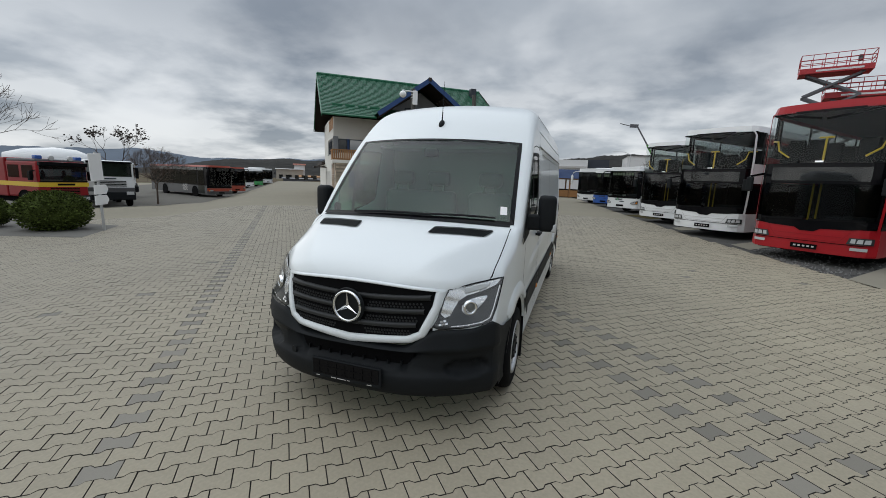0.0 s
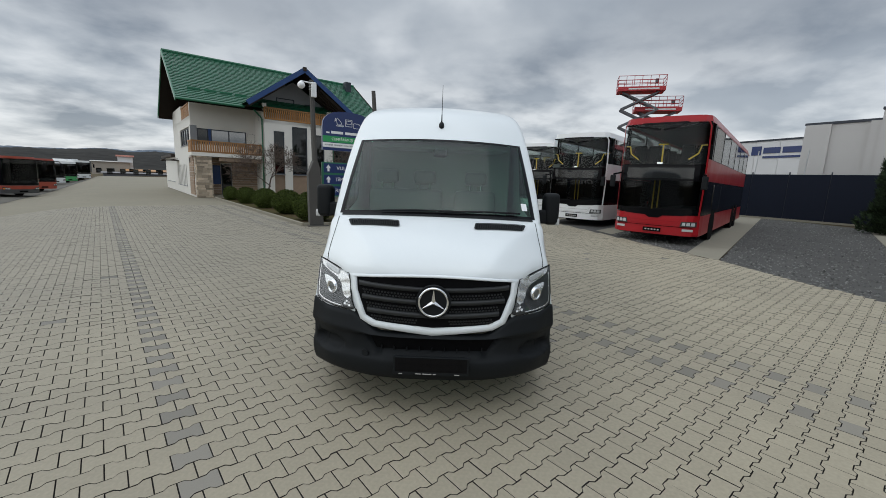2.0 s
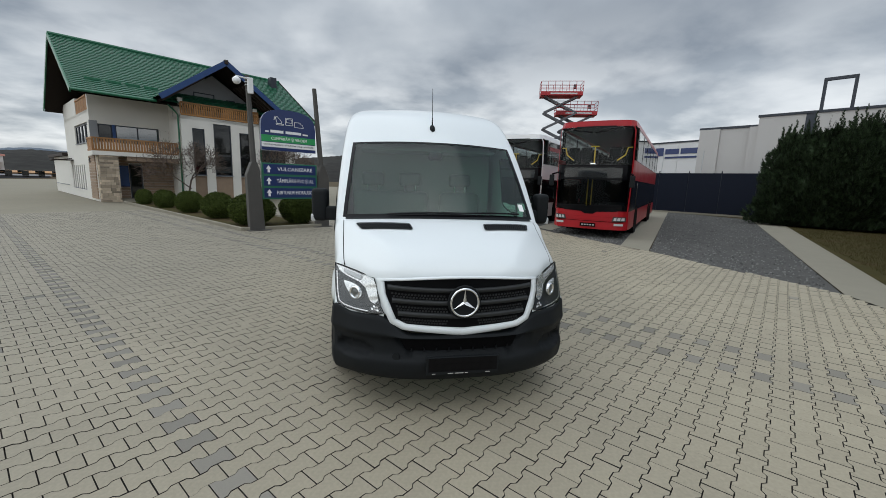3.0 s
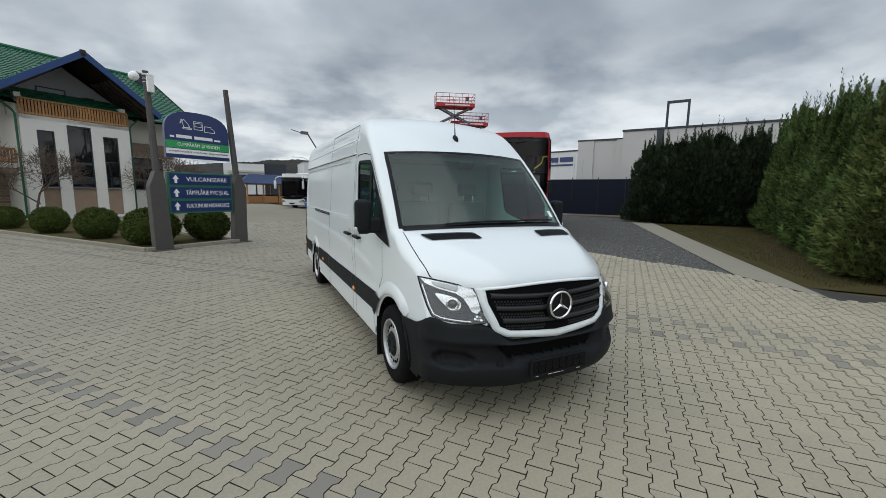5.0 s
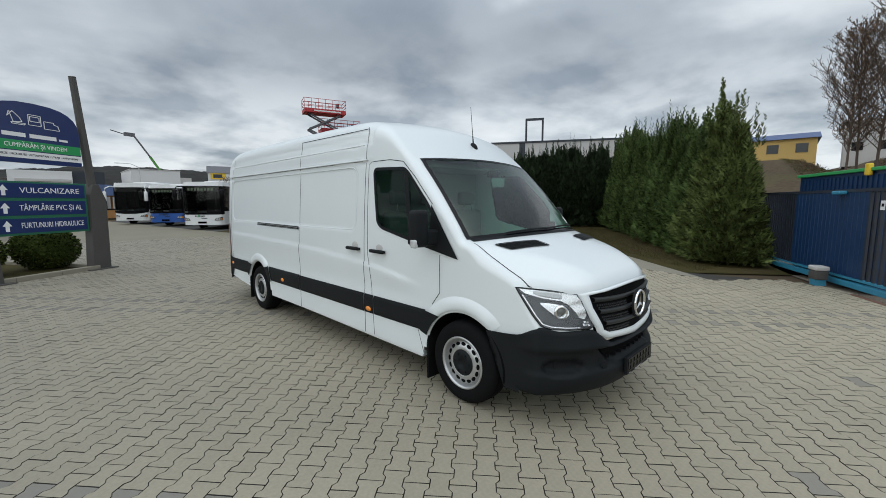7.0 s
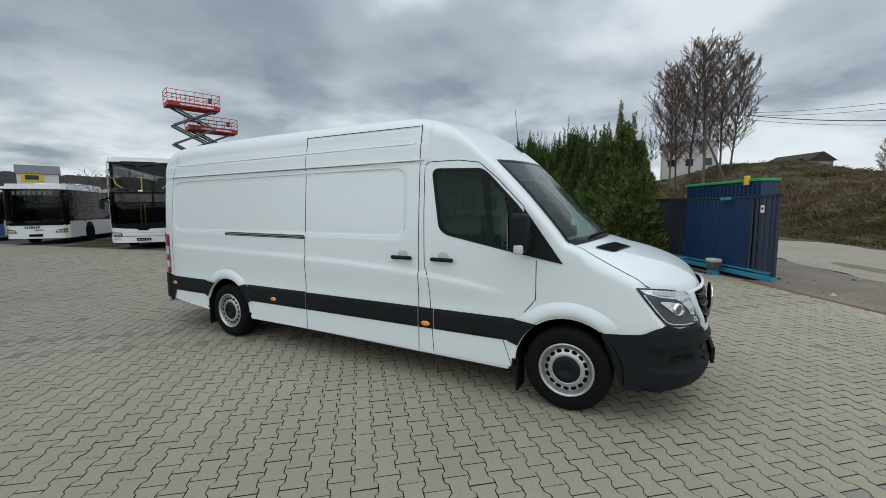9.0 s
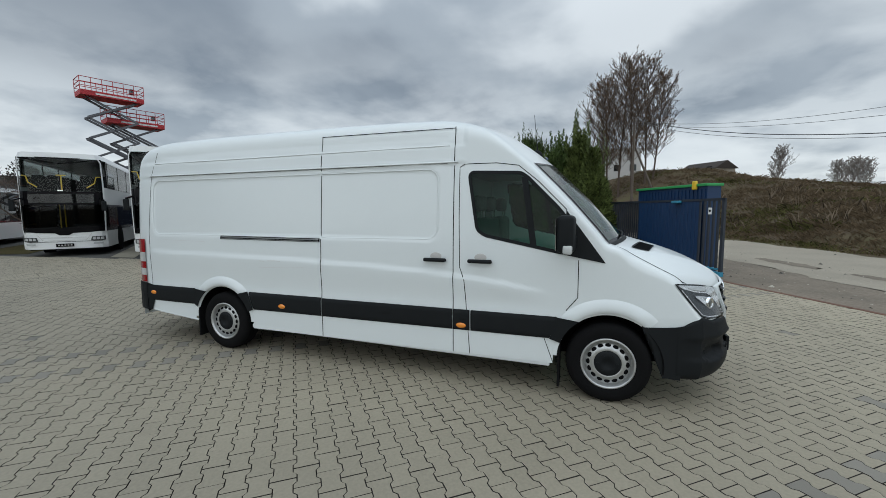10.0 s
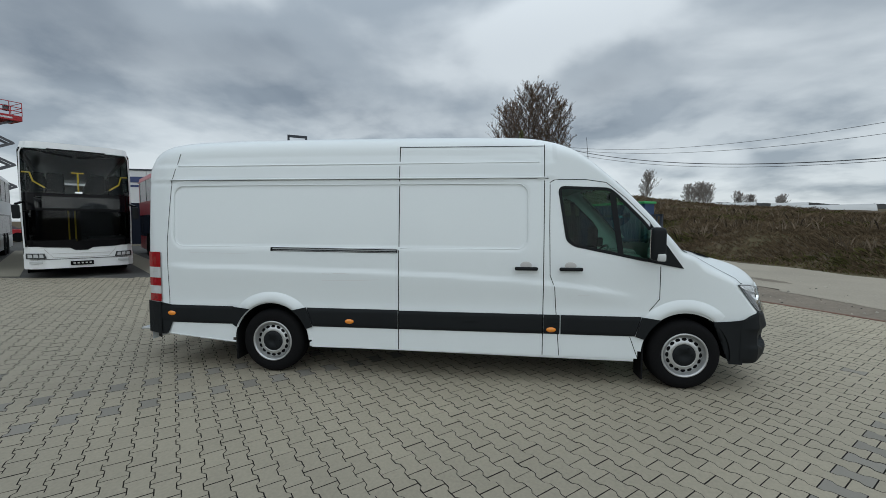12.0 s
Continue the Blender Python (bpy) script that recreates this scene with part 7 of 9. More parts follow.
        bm = slab([(ax - 0.035, zc_ - 0.11), (ax + 0.035, zc_ - 0.11), (ax + 0.035, zc_), (ax + 0.085, zc_), (ax, zc_ + 0.115), (ax - 0.085, zc_), (ax - 0.035, zc_)], -0.064, -0.060)
        part("arrow", bm, M["sign_white"], p, "white upward arrow")
    # dome camera on an arm
    arm = part("camera_arm", rod(boxed(-0.17 - 0.10, -0.17 + 0.06, -0.16, -0.08, 4.16, 4.62, 0.02), (-0.20, -0.12, 4.58), (-0.66, -0.30, 4.56), 0.022), M["sign_white"], s, "white camera bracket")
    bm = bmesh.new()
    bmesh.ops.create_uvsphere(bm, u_segments=18, v_segments=12, radius=0.115, matrix=Matrix.Translation((-0.64, -0.30, 4.44)) @ Matrix.Diagonal((1, 1, 0.95, 1)))
    part("camera_dome", bm, M["sign_white"], arm, "white dome camera", smooth=True)
    bm = bmesh.new()
    for z in (4.40, 4.49, 4.58):
        part("clamp_band", lathe(bmesh.new(), [(0.088, z), (0.096, z + 0.01), (0.088, z + 0.02)], 12, "z"), M["alu"], s, "metal clamp band", m=Matrix.Translation((-0.22, 0, 0)))
    bm.free()


build_sign()

# ---- plants ----
def spray(vs, fs, p, d, side_v, size, rnd):
    """A flat feathery spray of scale foliage: a leading blade with side blades."""
    up_v = d.cross(side_v)
    n0 = len(vs)

    def blade(base, ax, ln, wd):
        i = len(vs)
        s = ax.cross(up_v).normalized() * wd
        vs.extend([tuple(base), tuple(base + ax * ln * 0.45 + s), tuple(base + ax * ln), tuple(base + ax * ln * 0.45 - s)])
        fs.append((i, i + 1, i + 2, i + 3))
    blade(p, d, size, size * 0.10)
    for k in (0.28, 0.60):
        for sg in (-1, 1):
            ax = (d * 0.75 + side_v * sg * 0.75).normalized()
            blade(p + d * size * k * 0.8, ax, size * (0.62 - 0.45 * k), size * 0.075)


def cypress_mesh(name, h, r, n, seed, mat, clipped=False):
    rnd = random.Random(seed)
    vs, fs = [], []
    lump = [(rnd.uniform(0, 6.28), rnd.uniform(0, 1), rnd.uniform(0.75, 1.12)) for _ in range(44)]

    def radius(t, a):
        if clipped:
            base = r * min(1, 0.86 + t * 0.6) * (1 - smooth(0.72, 1.02, t) * 0.94)
        else:
            base = r * min(1.0, 0.80 + t * 1.2) * (1 - t) ** 0.72 * (1 - 0.40 * smooth(0.55, 0.95, t))
        k = 1.0
        for la, lt, ls in lump:
            da = abs((a - la + math.pi) % (2 * math.pi) - math.pi)
            k += (ls - 0.95) * math.exp(-(da / 0.36) ** 2 - ((t - lt) / 0.10) ** 2) * 2.6
        return base * k
    # solid shaded heart of the crown
    seg, rows = 14, 12
    for j in range(rows + 1):
        t = 0.02 + 0.93 * j / rows
        for i in range(seg):
            a = 2 * math.pi * i / seg
            q = radius(t, a) * 0.66
            vs.append((q * math.cos(a), q * math.sin(a), t * h))
    for j in range(rows):
        for i in range(seg):
            fs.append((j * seg + i, j * seg + (i + 1) % seg, (j + 1) * seg + (i + 1) % seg, (j + 1) * seg + i))
    for _ in range(n):
        t = rnd.random() ** 1.15 * 0.98 + 0.01
        a = rnd.uniform(0, 2 * math.pi)
        q = radius(t, a) * rnd.uniform(0.60, 1.0)
        p = Vector((q * math.cos(a), q * math.sin(a), t * h))
        lift = rnd.uniform(0.35, 1.2) + t * 0.9
        d = Vector((math.cos(a + rnd.uniform(-0.5, 0.5)), math.sin(a + rnd.uniform(-0.5, 0.5)), lift)).normalized()
        s = d.cross(Vector((rnd.uniform(-1, 1), rnd.uniform(-1, 1), rnd.uniform(-0.4, 0.4)))).normalized()
        spray(vs, fs, p, d, s, (0.16 + 0.36 * rnd.random() ** 1.6) * (1 - 0.25 * t), rnd)
    # loose leaders at the top
    for _ in range(15 if not clipped else 12):
        a = rnd.uniform(0, 6.28)
        q = r * rnd.uniform(0.05, 0.45)
        t0 = rnd.uniform(0.80, 0.93)
        base = Vector((q * math.cos(a), q * math.sin(a), h * t0))
        top = base + Vector((rnd.uniform(-0.15, 0.15), rnd.uniform(-0.15, 0.15), rnd.uniform(0.6, 1.45)))
        for k in range(26):
            u = k / 26
            p = base.lerp(top, u)
            b = rnd.uniform(0, 6.28)
            d = Vector((math.cos(b), math.sin(b), 1.3 + u)).normalized()
            spray(vs, fs, p, d, d.cross(Vector((0.3, 0.5, -0.2))).normalized(), 0.30 * (1 - 0.6 * u), rnd)
    me = bpy.data.meshes.new(name)
    me.from_pydata(vs, [], fs)
    me.materials.append(mat)
    return me


def plant_tree(me, x, y, z, s, rot, name, label, group, category="tree", trunk_r=0.09, trunk_h=1.0):
    t = thing(name, pose(x, y, z, 0, 0, rot) @ Matrix.Diagonal((s[0], s[0], s[1], 1)), label, category, group)
    ob = new("crown", me)
    ob.parent = t
    part("trunk", rodded((0, 0, -0.05), (0, 0, trunk_h), trunk_r, trunk_r * 0.8), M["bark"], t)
    return t


def build_hedges():
    rnd = random.Random(11)
    loose = [cypress_mesh("cypress_crown", 4.4, 1.08, 5600, 20 + k, M["cypress"]) for k in range(4)]
    near = [cypress_mesh("light_crown", 4.4, 1.08, 5600, 30 + k, M["cypress_light"]) for k in range(2)]
    clip = [cypress_mesh("hedge_crown", 4.4, 1.05, 3800, 40 + k, M["cypress_dark"], True) for k in range(2)]
    a, b = Vector((8.75, 3.45)), Vector((23.6, 12.7))
    n = 20
    for k in range(n):
        u = (k / (n - 1)) ** 1.05
        p = a.lerp(b, u) + Vector((0.574, -0.82)) * 0.12
        hgt = (0.90 + 0.22 * smooth(0, 0.75, u)) * (1.04 if k == 1 else 0.92 if k == 0 else rnd.uniform(0.82, 1.10))
        plant_tree(near[k] if k < 2 else loose[k % 4], p.x, p.y, -0.03, (rnd.uniform(0.88, 1.08), hgt), rnd.uniform(0, 360), "cypress_tree", "dense green cypress tree in a hedge row", "cypress hedge")
    a, b = Vector((19.3, 17.6)), Vector((23.0, 13.2))
    for k in range(9):
        p = a.lerp(b, k / 8) + Vector((0.55, 0.45)) + Vector((rnd.uniform(-0.15, 0.15), rnd.uniform(-0.15, 0.15)))
        plant_tree(clip[k % 2], p.x, p.y, -0.03, (rnd.uniform(1.0, 1.15), rnd.uniform(1.04, 1.14) * (1 + 0.10 * k / 8)), rnd.uniform(0, 360), "hedge_conifer", "dark clipped conifer in a tall hedge, shade in its colour", "clipped hedge")


build_hedges()


def shrub_mesh(name, r, zs, n, seed):
    rnd = random.Random(seed)
    vs, fs = [], []
    lump = [Vector((rnd.gauss(0, 1), rnd.gauss(0, 1), rnd.gauss(0, 1))).normalized() for _ in range(14)]

    def rad(d):
        return r * (0.93 + 0.10 * max(0, max(d.dot(l) for l in lump) - 0.75) / 0.25)
    seg, rows = 14, 8
    for j in range(rows + 1):
        t = math.pi * j / rows
        for i in range(seg):
            a = 2 * math.pi * i / seg
            d = Vector((math.sin(t) * math.cos(a), math.sin(t) * math.sin(a), math.cos(t)))
            q = rad(d) * 0.88
            vs.append((d.x * q, d.y * q, max(0.02, r * zs * 0.92 + d.z * q * zs)))
    for j in range(rows):
        for i in range(seg):
            fs.append((j * seg + i, j * seg + (i + 1) % seg, (j + 1) * seg + (i + 1) % seg, (j + 1) * seg + i))
    for _ in range(n):
        d = Vector((rnd.gauss(0, 1), rnd.gauss(0, 1), rnd.gauss(0.15, 1))).normalized()
        q = rad(d) * rnd.uniform(0.86, 1.03)
        p = Vector((d.x * q, d.y * q, max(0.02, r * zs * 0.92 + d.z * q * zs)))
        o = (d + Vector((rnd.gauss(0, 0.5), rnd.gauss(0, 0.5), rnd.gauss(0.2, 0.5)))).normalized()
        s = o.cross(Vector((rnd.gauss(0, 1), rnd.gauss(0, 1), rnd.gauss(0, 1)))).normalized()
        ln, wd = rnd.uniform(0.035, 0.075), rnd.uniform(0.012, 0.022)
        i = len(vs)
        vs.extend([tuple(p), tuple(p + o * ln * 0.5 + s * wd), tuple(p + o * ln), tuple(p + o * ln * 0.5 - s * wd)])
        fs.append((i, i + 1, i + 2, i + 3))
    me = bpy.data.meshes.new(name)
    me.from_pydata(vs, [], fs)
    me.materials.append(M["box_leaf"])
    return me


SHRUB = [shrub_mesh("shrub_leaves", 0.62, 0.85, 6500, 60 + k) for k in range(3)]


def shrub(x, y, z, sx, sz, k, label="rounded clipped boxwood shrub in a planting bed"):
    t = thing("round_shrub", pose(x, y, z, 0, 0, 70 * k) @ Matrix.Diagonal((sx, sx, sz, 1)), label, "shrub", "clipped shrubs")
    ob = new("foliage", SHRUB[k % 3])
    ob.parent = t
    part("stem", rodded((0, 0, -0.1), (0, 0, 0.4), 0.04), M["bark"], t)


def build_beds():
    bed = flat("planting_bed", PLANTER, 0.03, M["lawn"], "grassy planting bed inside a low kerb", "bed")
    pts = [PLANTER[4], PLANTER[0], PLANTER[1], PLANTER[2], PLANTER[3]]
    kerb_run("bed_kerb", pts, 0.10, 0.11, -0.05, M["kerb"], "low concrete edging kerb round a bed", 1.0)
    for k, (x, y, s, q) in enumerate([(-14.1, 24.2, 0.66, 0.78), (-12.1, 22.0, 0.80, 0.86), (-9.95, 19.4, 0.86, 0.92), (-7.95, 16.95, 0.94, 0.98), (-6.1, 14.75, 1.18, 1.06), (-4.70, 15.55, 1.06, 1.02)]):
        shrub(x, y, 0.02, s, q, k)


build_beds()


def bare_tree_mesh(h, seed, levels=5, spread=0.55, first=0.22, buds=0, bud_size=0.08, up_pull=0.25, kids=(3, 4), trunk=0.022, crown_flat=False):
    rnd = random.Random(seed)
    vs, fs, bv, bf = [], [], [], []

    def limb(p, q, r0, r1, seg):
        d = (q - p).normalized()
        a = d.orthogonal().normalized()
        b = d.cross(a)
        i = len(vs)
        for c, r in ((p, r0), (q, r1)):
            for k in range(seg):
                t = 2 * math.pi * k / seg
                vs.append(tuple(c + (a * math.cos(t) + b * math.sin(t)) * r))
        for k in range(seg):
            fs.append((i + k, i + (k + 1) % seg, i + seg + (k + 1) % seg, i + seg + k))

    def grow(p, d, ln, r, lev):
        mid = p + d * ln * 0.5 + Vector((rnd.gauss(0, 1), rnd.gauss(0, 1), rnd.gauss(0, 1))) * ln * 0.05
        q = p + d * ln + Vector((rnd.gauss(0, 1), rnd.gauss(0, 1), 0)) * ln * 0.06
        seg = 7 if lev == 0 else 5 if lev == 1 else 3
        limb(p, mid, r, r * 0.82, seg); limb(mid, q, r * 0.82, r * 0.62, seg)
        if lev >= levels - 2 and buds:
            for _ in range(buds):
                c = mid.lerp(q, rnd.random()) + Vector((rnd.gauss(0, 1), rnd.gauss(0, 1), rnd.gauss(0, 1))) * bud_size * 0.8
                o = Vector((rnd.gauss(0, 1), rnd.gauss(0, 1), rnd.gauss(0, 1))).normalized() * bud_size
                s = o.orthogonal() * 0.6
                i = len(bv)
                bv.extend([tuple(c), tuple(c + o * 0.5 + s), tuple(c + o), tuple(c + o * 0.5 - s)])
                bf.append((i, i + 1, i + 2, i + 3))
        if lev >= levels - 1:
            return
        m = rnd.randint(*kids)
        a0 = rnd.uniform(0, 6.28)
        for k in range(m):
            a = a0 + 2 * math.pi * k / m + rnd.uniform(-0.4, 0.4)
            o = d.orthogonal().normalized()
            o = Matrix.Rotation(a, 3, d) @ o
            nd = (d + o * rnd.uniform(0.6, 1.25) * spread * (1.6 if crown_flat and lev == 0 else 1) + Vector((0, 0, up_pull))).normalized()
            grow(p.lerp(q, rnd.uniform(0.55, 1.0) if k else 1.0), nd, ln * rnd.uniform(0.62, 0.86) * (1.0 if lev else 0.9), max(r * 0.58, 0.0095), lev + 1)
    grow(Vector((0, 0, -0.1)), Vector((rnd.gauss(0, 0.03), rnd.gauss(0, 0.03), 1)).normalized(), h * first, h * trunk, 0)
    return vs, fs, bv, bf


def bare_tree(m, label, h, seed, name="bare_tree", bud_mat="bud", twig_mat="twig", **kw):
    t = thing(name, m, label, "tree", "")
    vs, fs, bv, bf = bare_tree_mesh(h, seed, **kw)
    soup("limb_system", vs, fs, M[twig_mat], t, "bare brown limbs and twigs").name = "limb_system"
    if bv:
        tagged(soup("spring_growth", bv, bf, M[bud_mat], t, "fine spring buds"), kind="stuff")
    return t


bare_tree(HOUSE @ pose(3.4, -2.2, 0.03), "small umbrella-shaped bare ornamental tree", 3.2, 31, levels=7, spread=0.95, first=0.46, up_pull=0.16, kids=(3, 4), trunk=0.02, crown_flat=True)
bare_tree(HOUSE @ pose(9.6, -2.2, 0.03), "small umbrella-shaped bare ornamental tree", 3.5, 12, levels=7, spread=0.95, first=0.44, up_pull=0.16, kids=(3, 4), trunk=0.02, crown_flat=True)
bare_tree(pose(6.2, 29.6, 0.0), "umbrella-shaped bare tree on a grass island", 3.4, 5, levels=7, spread=1.0, first=0.40, up_pull=0.05, kids=(3, 4), trunk=0.02, crown_flat=True)
bare_tree(pose(8.6, 34.9, 0.0), "slender bare tree with clinging dead leaves", 5.2, 6, levels=6, spread=0.45, first=0.34, up_pull=0.25, kids=(2, 3), trunk=0.012, buds=2, bud_size=0.13, bud_mat="wood_dark")


def poplar(m, label, h, seed, lean, side=0.30, mat="twig", bud_mat="bud", low=0.20, bud=0.12, stems=1, n_b=44):
    """A tall bare tree: straight stems, steep branches all the way up, fine twigs and buds."""
    rnd = random.Random(seed)
    t = thing("bare_tree", m, label, "tree", "")
    vs, fs, bv, bf = [], [], [], []

    def limb(pts, r0, r1, seg):
        ring0 = None
        for n_, p in enumerate(pts):
            d = (pts[min(n_ + 1, len(pts) - 1)] - pts[max(n_ - 1, 0)]).normalized()
            a = d.cross(Vector((0.37, 0.21, 0.3))).normalized()
            b = d.cross(a)
            r = r0 + (r1 - r0) * n_ / (len(pts) - 1)
            i0 = len(vs)
            for k in range(seg):
                w = 2 * math.pi * k / seg
                vs.append(tuple(p + (a * math.cos(w) + b * math.sin(w)) * r))
            if n_:
                for k in range(seg):
                    fs.append((i0 - seg + k, i0 - seg + (k + 1) % seg, i0 + (k + 1) % seg, i0 + k))

    def curve(p, d, ln, bend, n_, wob=0.07):
        pts = [p]
        for _ in range(n_):
            d = (d + Vector((rnd.gauss(0, wob), rnd.gauss(0, wob), bend))).normalized()
            pts.append(pts[-1] + d * ln / n_)
        return pts

    for st in range(stems):
        a = 6.28 * st / stems + rnd.uniform(-0.5, 0.5)
        d0 = Vector((lean[0] + (0.16 if stems > 1 else 0) * math.cos(a), lean[1] + (0.16 if stems > 1 else 0) * math.sin(a), 1)).normalized()
        hh = h * rnd.uniform(0.88, 1.0)
        trunk = curve(Vector((0, 0, -0.3)), d0, hh, 0.04, 10, 0.022)
        limb(trunk, h * 0.0085, 0.03, 6)
        for k in range(n_b):
            u = low + (0.97 - low) * (k + rnd.random()) / n_b
            f = u * 10
            p = trunk[int(f)].lerp(trunk[min(int(f) + 1, 10)], f - int(f))
            a = k * 2.4 + rnd.uniform(-0.5, 0.5)
            ln = h * side * (1.05 - u) ** 0.55 * (0.55 + 0.45 * smooth(low, low + 0.25, u)) * rnd.uniform(0.75, 1.15)
            d = Vector((math.cos(a), math.sin(a), rnd.uniform(0.75, 1.25))).normalized()
            br = curve(p, d, ln, 0.10, 5)
            limb(br, 0.018 + 0.010 * ln, 0.014, 4)
            for q in range(9):
                v = 0.2 + 0.8 * (q + rnd.random()) / 9
                g = min(v * 5, 4.99)
                p2 = br[int(g)].lerp(br[int(g) + 1], g - int(g))
                b_ = rnd.uniform(0, 6.28)
                dd = (d * 0.8 + Vector((math.cos(b_), math.sin(b_), rnd.uniform(0.1, 1.0))) * 0.8).normalized()
                tw = curve(p2, dd, ln * rnd.uniform(0.25, 0.5), 0.12, 3)
                limb(tw, 0.021, 0.013, 3)
                for w in range(4):
                    p3 = tw[1].lerp(tw[3], rnd.random())
                    b2 = rnd.uniform(0, 6.28)
                    d3 = (dd + Vector((math.cos(b2), math.sin(b2), rnd.uniform(0, 0.9))) * 0.7).normalized()
                    e3 = p3 + d3 * ln * rnd.uniform(0.10, 0.22)
                    limb([p3, e3], 0.015, 0.010, 3)
                    for _ in range(2):
                        c = p3.lerp(e3, rnd.uniform(0.3, 1.1)) + Vector((rnd.gauss(0, 1), rnd.gauss(0, 1), rnd.gauss(0, 1))) * 0.05
                        o = Vector((rnd.gauss(0, 1), rnd.gauss(0, 1), rnd.gauss(0, 1))).normalized() * bud * rnd.uniform(0.5, 1.2)
                        s_ = o.orthogonal() * 0.5
                        i0 = len(bv)
                        bv.extend([tuple(c), tuple(c + o * 0.5 + s_), tuple(c + o), tuple(c + o * 0.5 - s_)])
                        bf.append((i0, i0 + 1, i0 + 2, i0 + 3))
    soup("limb_system", vs, fs, M[mat], t, "bare upright limbs and fine twigs")
    tagged(soup("spring_growth", bv, bf, M[bud_mat], t, "fine reddish-brown buds"), kind="stuff")
    return t


for x, y, h, sd, lean in ((56.0, 1.6, 17.0, 71, (0, 0.05)), (57.5, -0.6, 20.5, 72, (0, 0.01)), (58.0, -5.0, 15.5, 73, (0, -0.06)), (57.0, -2.2, 19.6, 74, (0, -0.01)), (59.0, 0.8, 18.8, 75, (0, 0.05)), (56.5, -3.8, 17.4, 76, (0.03, -0.04))):
    poplar(pose(x, y, land_height(x, y) - 0.2), "tall bare budding poplar on a bank", h - 0.3, sd, lean, 0.34, bud=0.11, n_b=46)
for k, (x, y, h) in enumerate([(88, -30, 8.5), (92, -41, 7.2), (94, -44, 7.6), (96, -47, 7.4), (110, -62, 6.5), (112, -66, 6.0), (118, -78, 6.5)]):
    poplar(pose(x, y, land_height(x, y) - 0.4), "pale bare round-crowned tree on the skyline", h, 80 + k, (0, 0), 0.40, "pale_twig", "pale_twig", 0.20, 0.10, 2, 22)


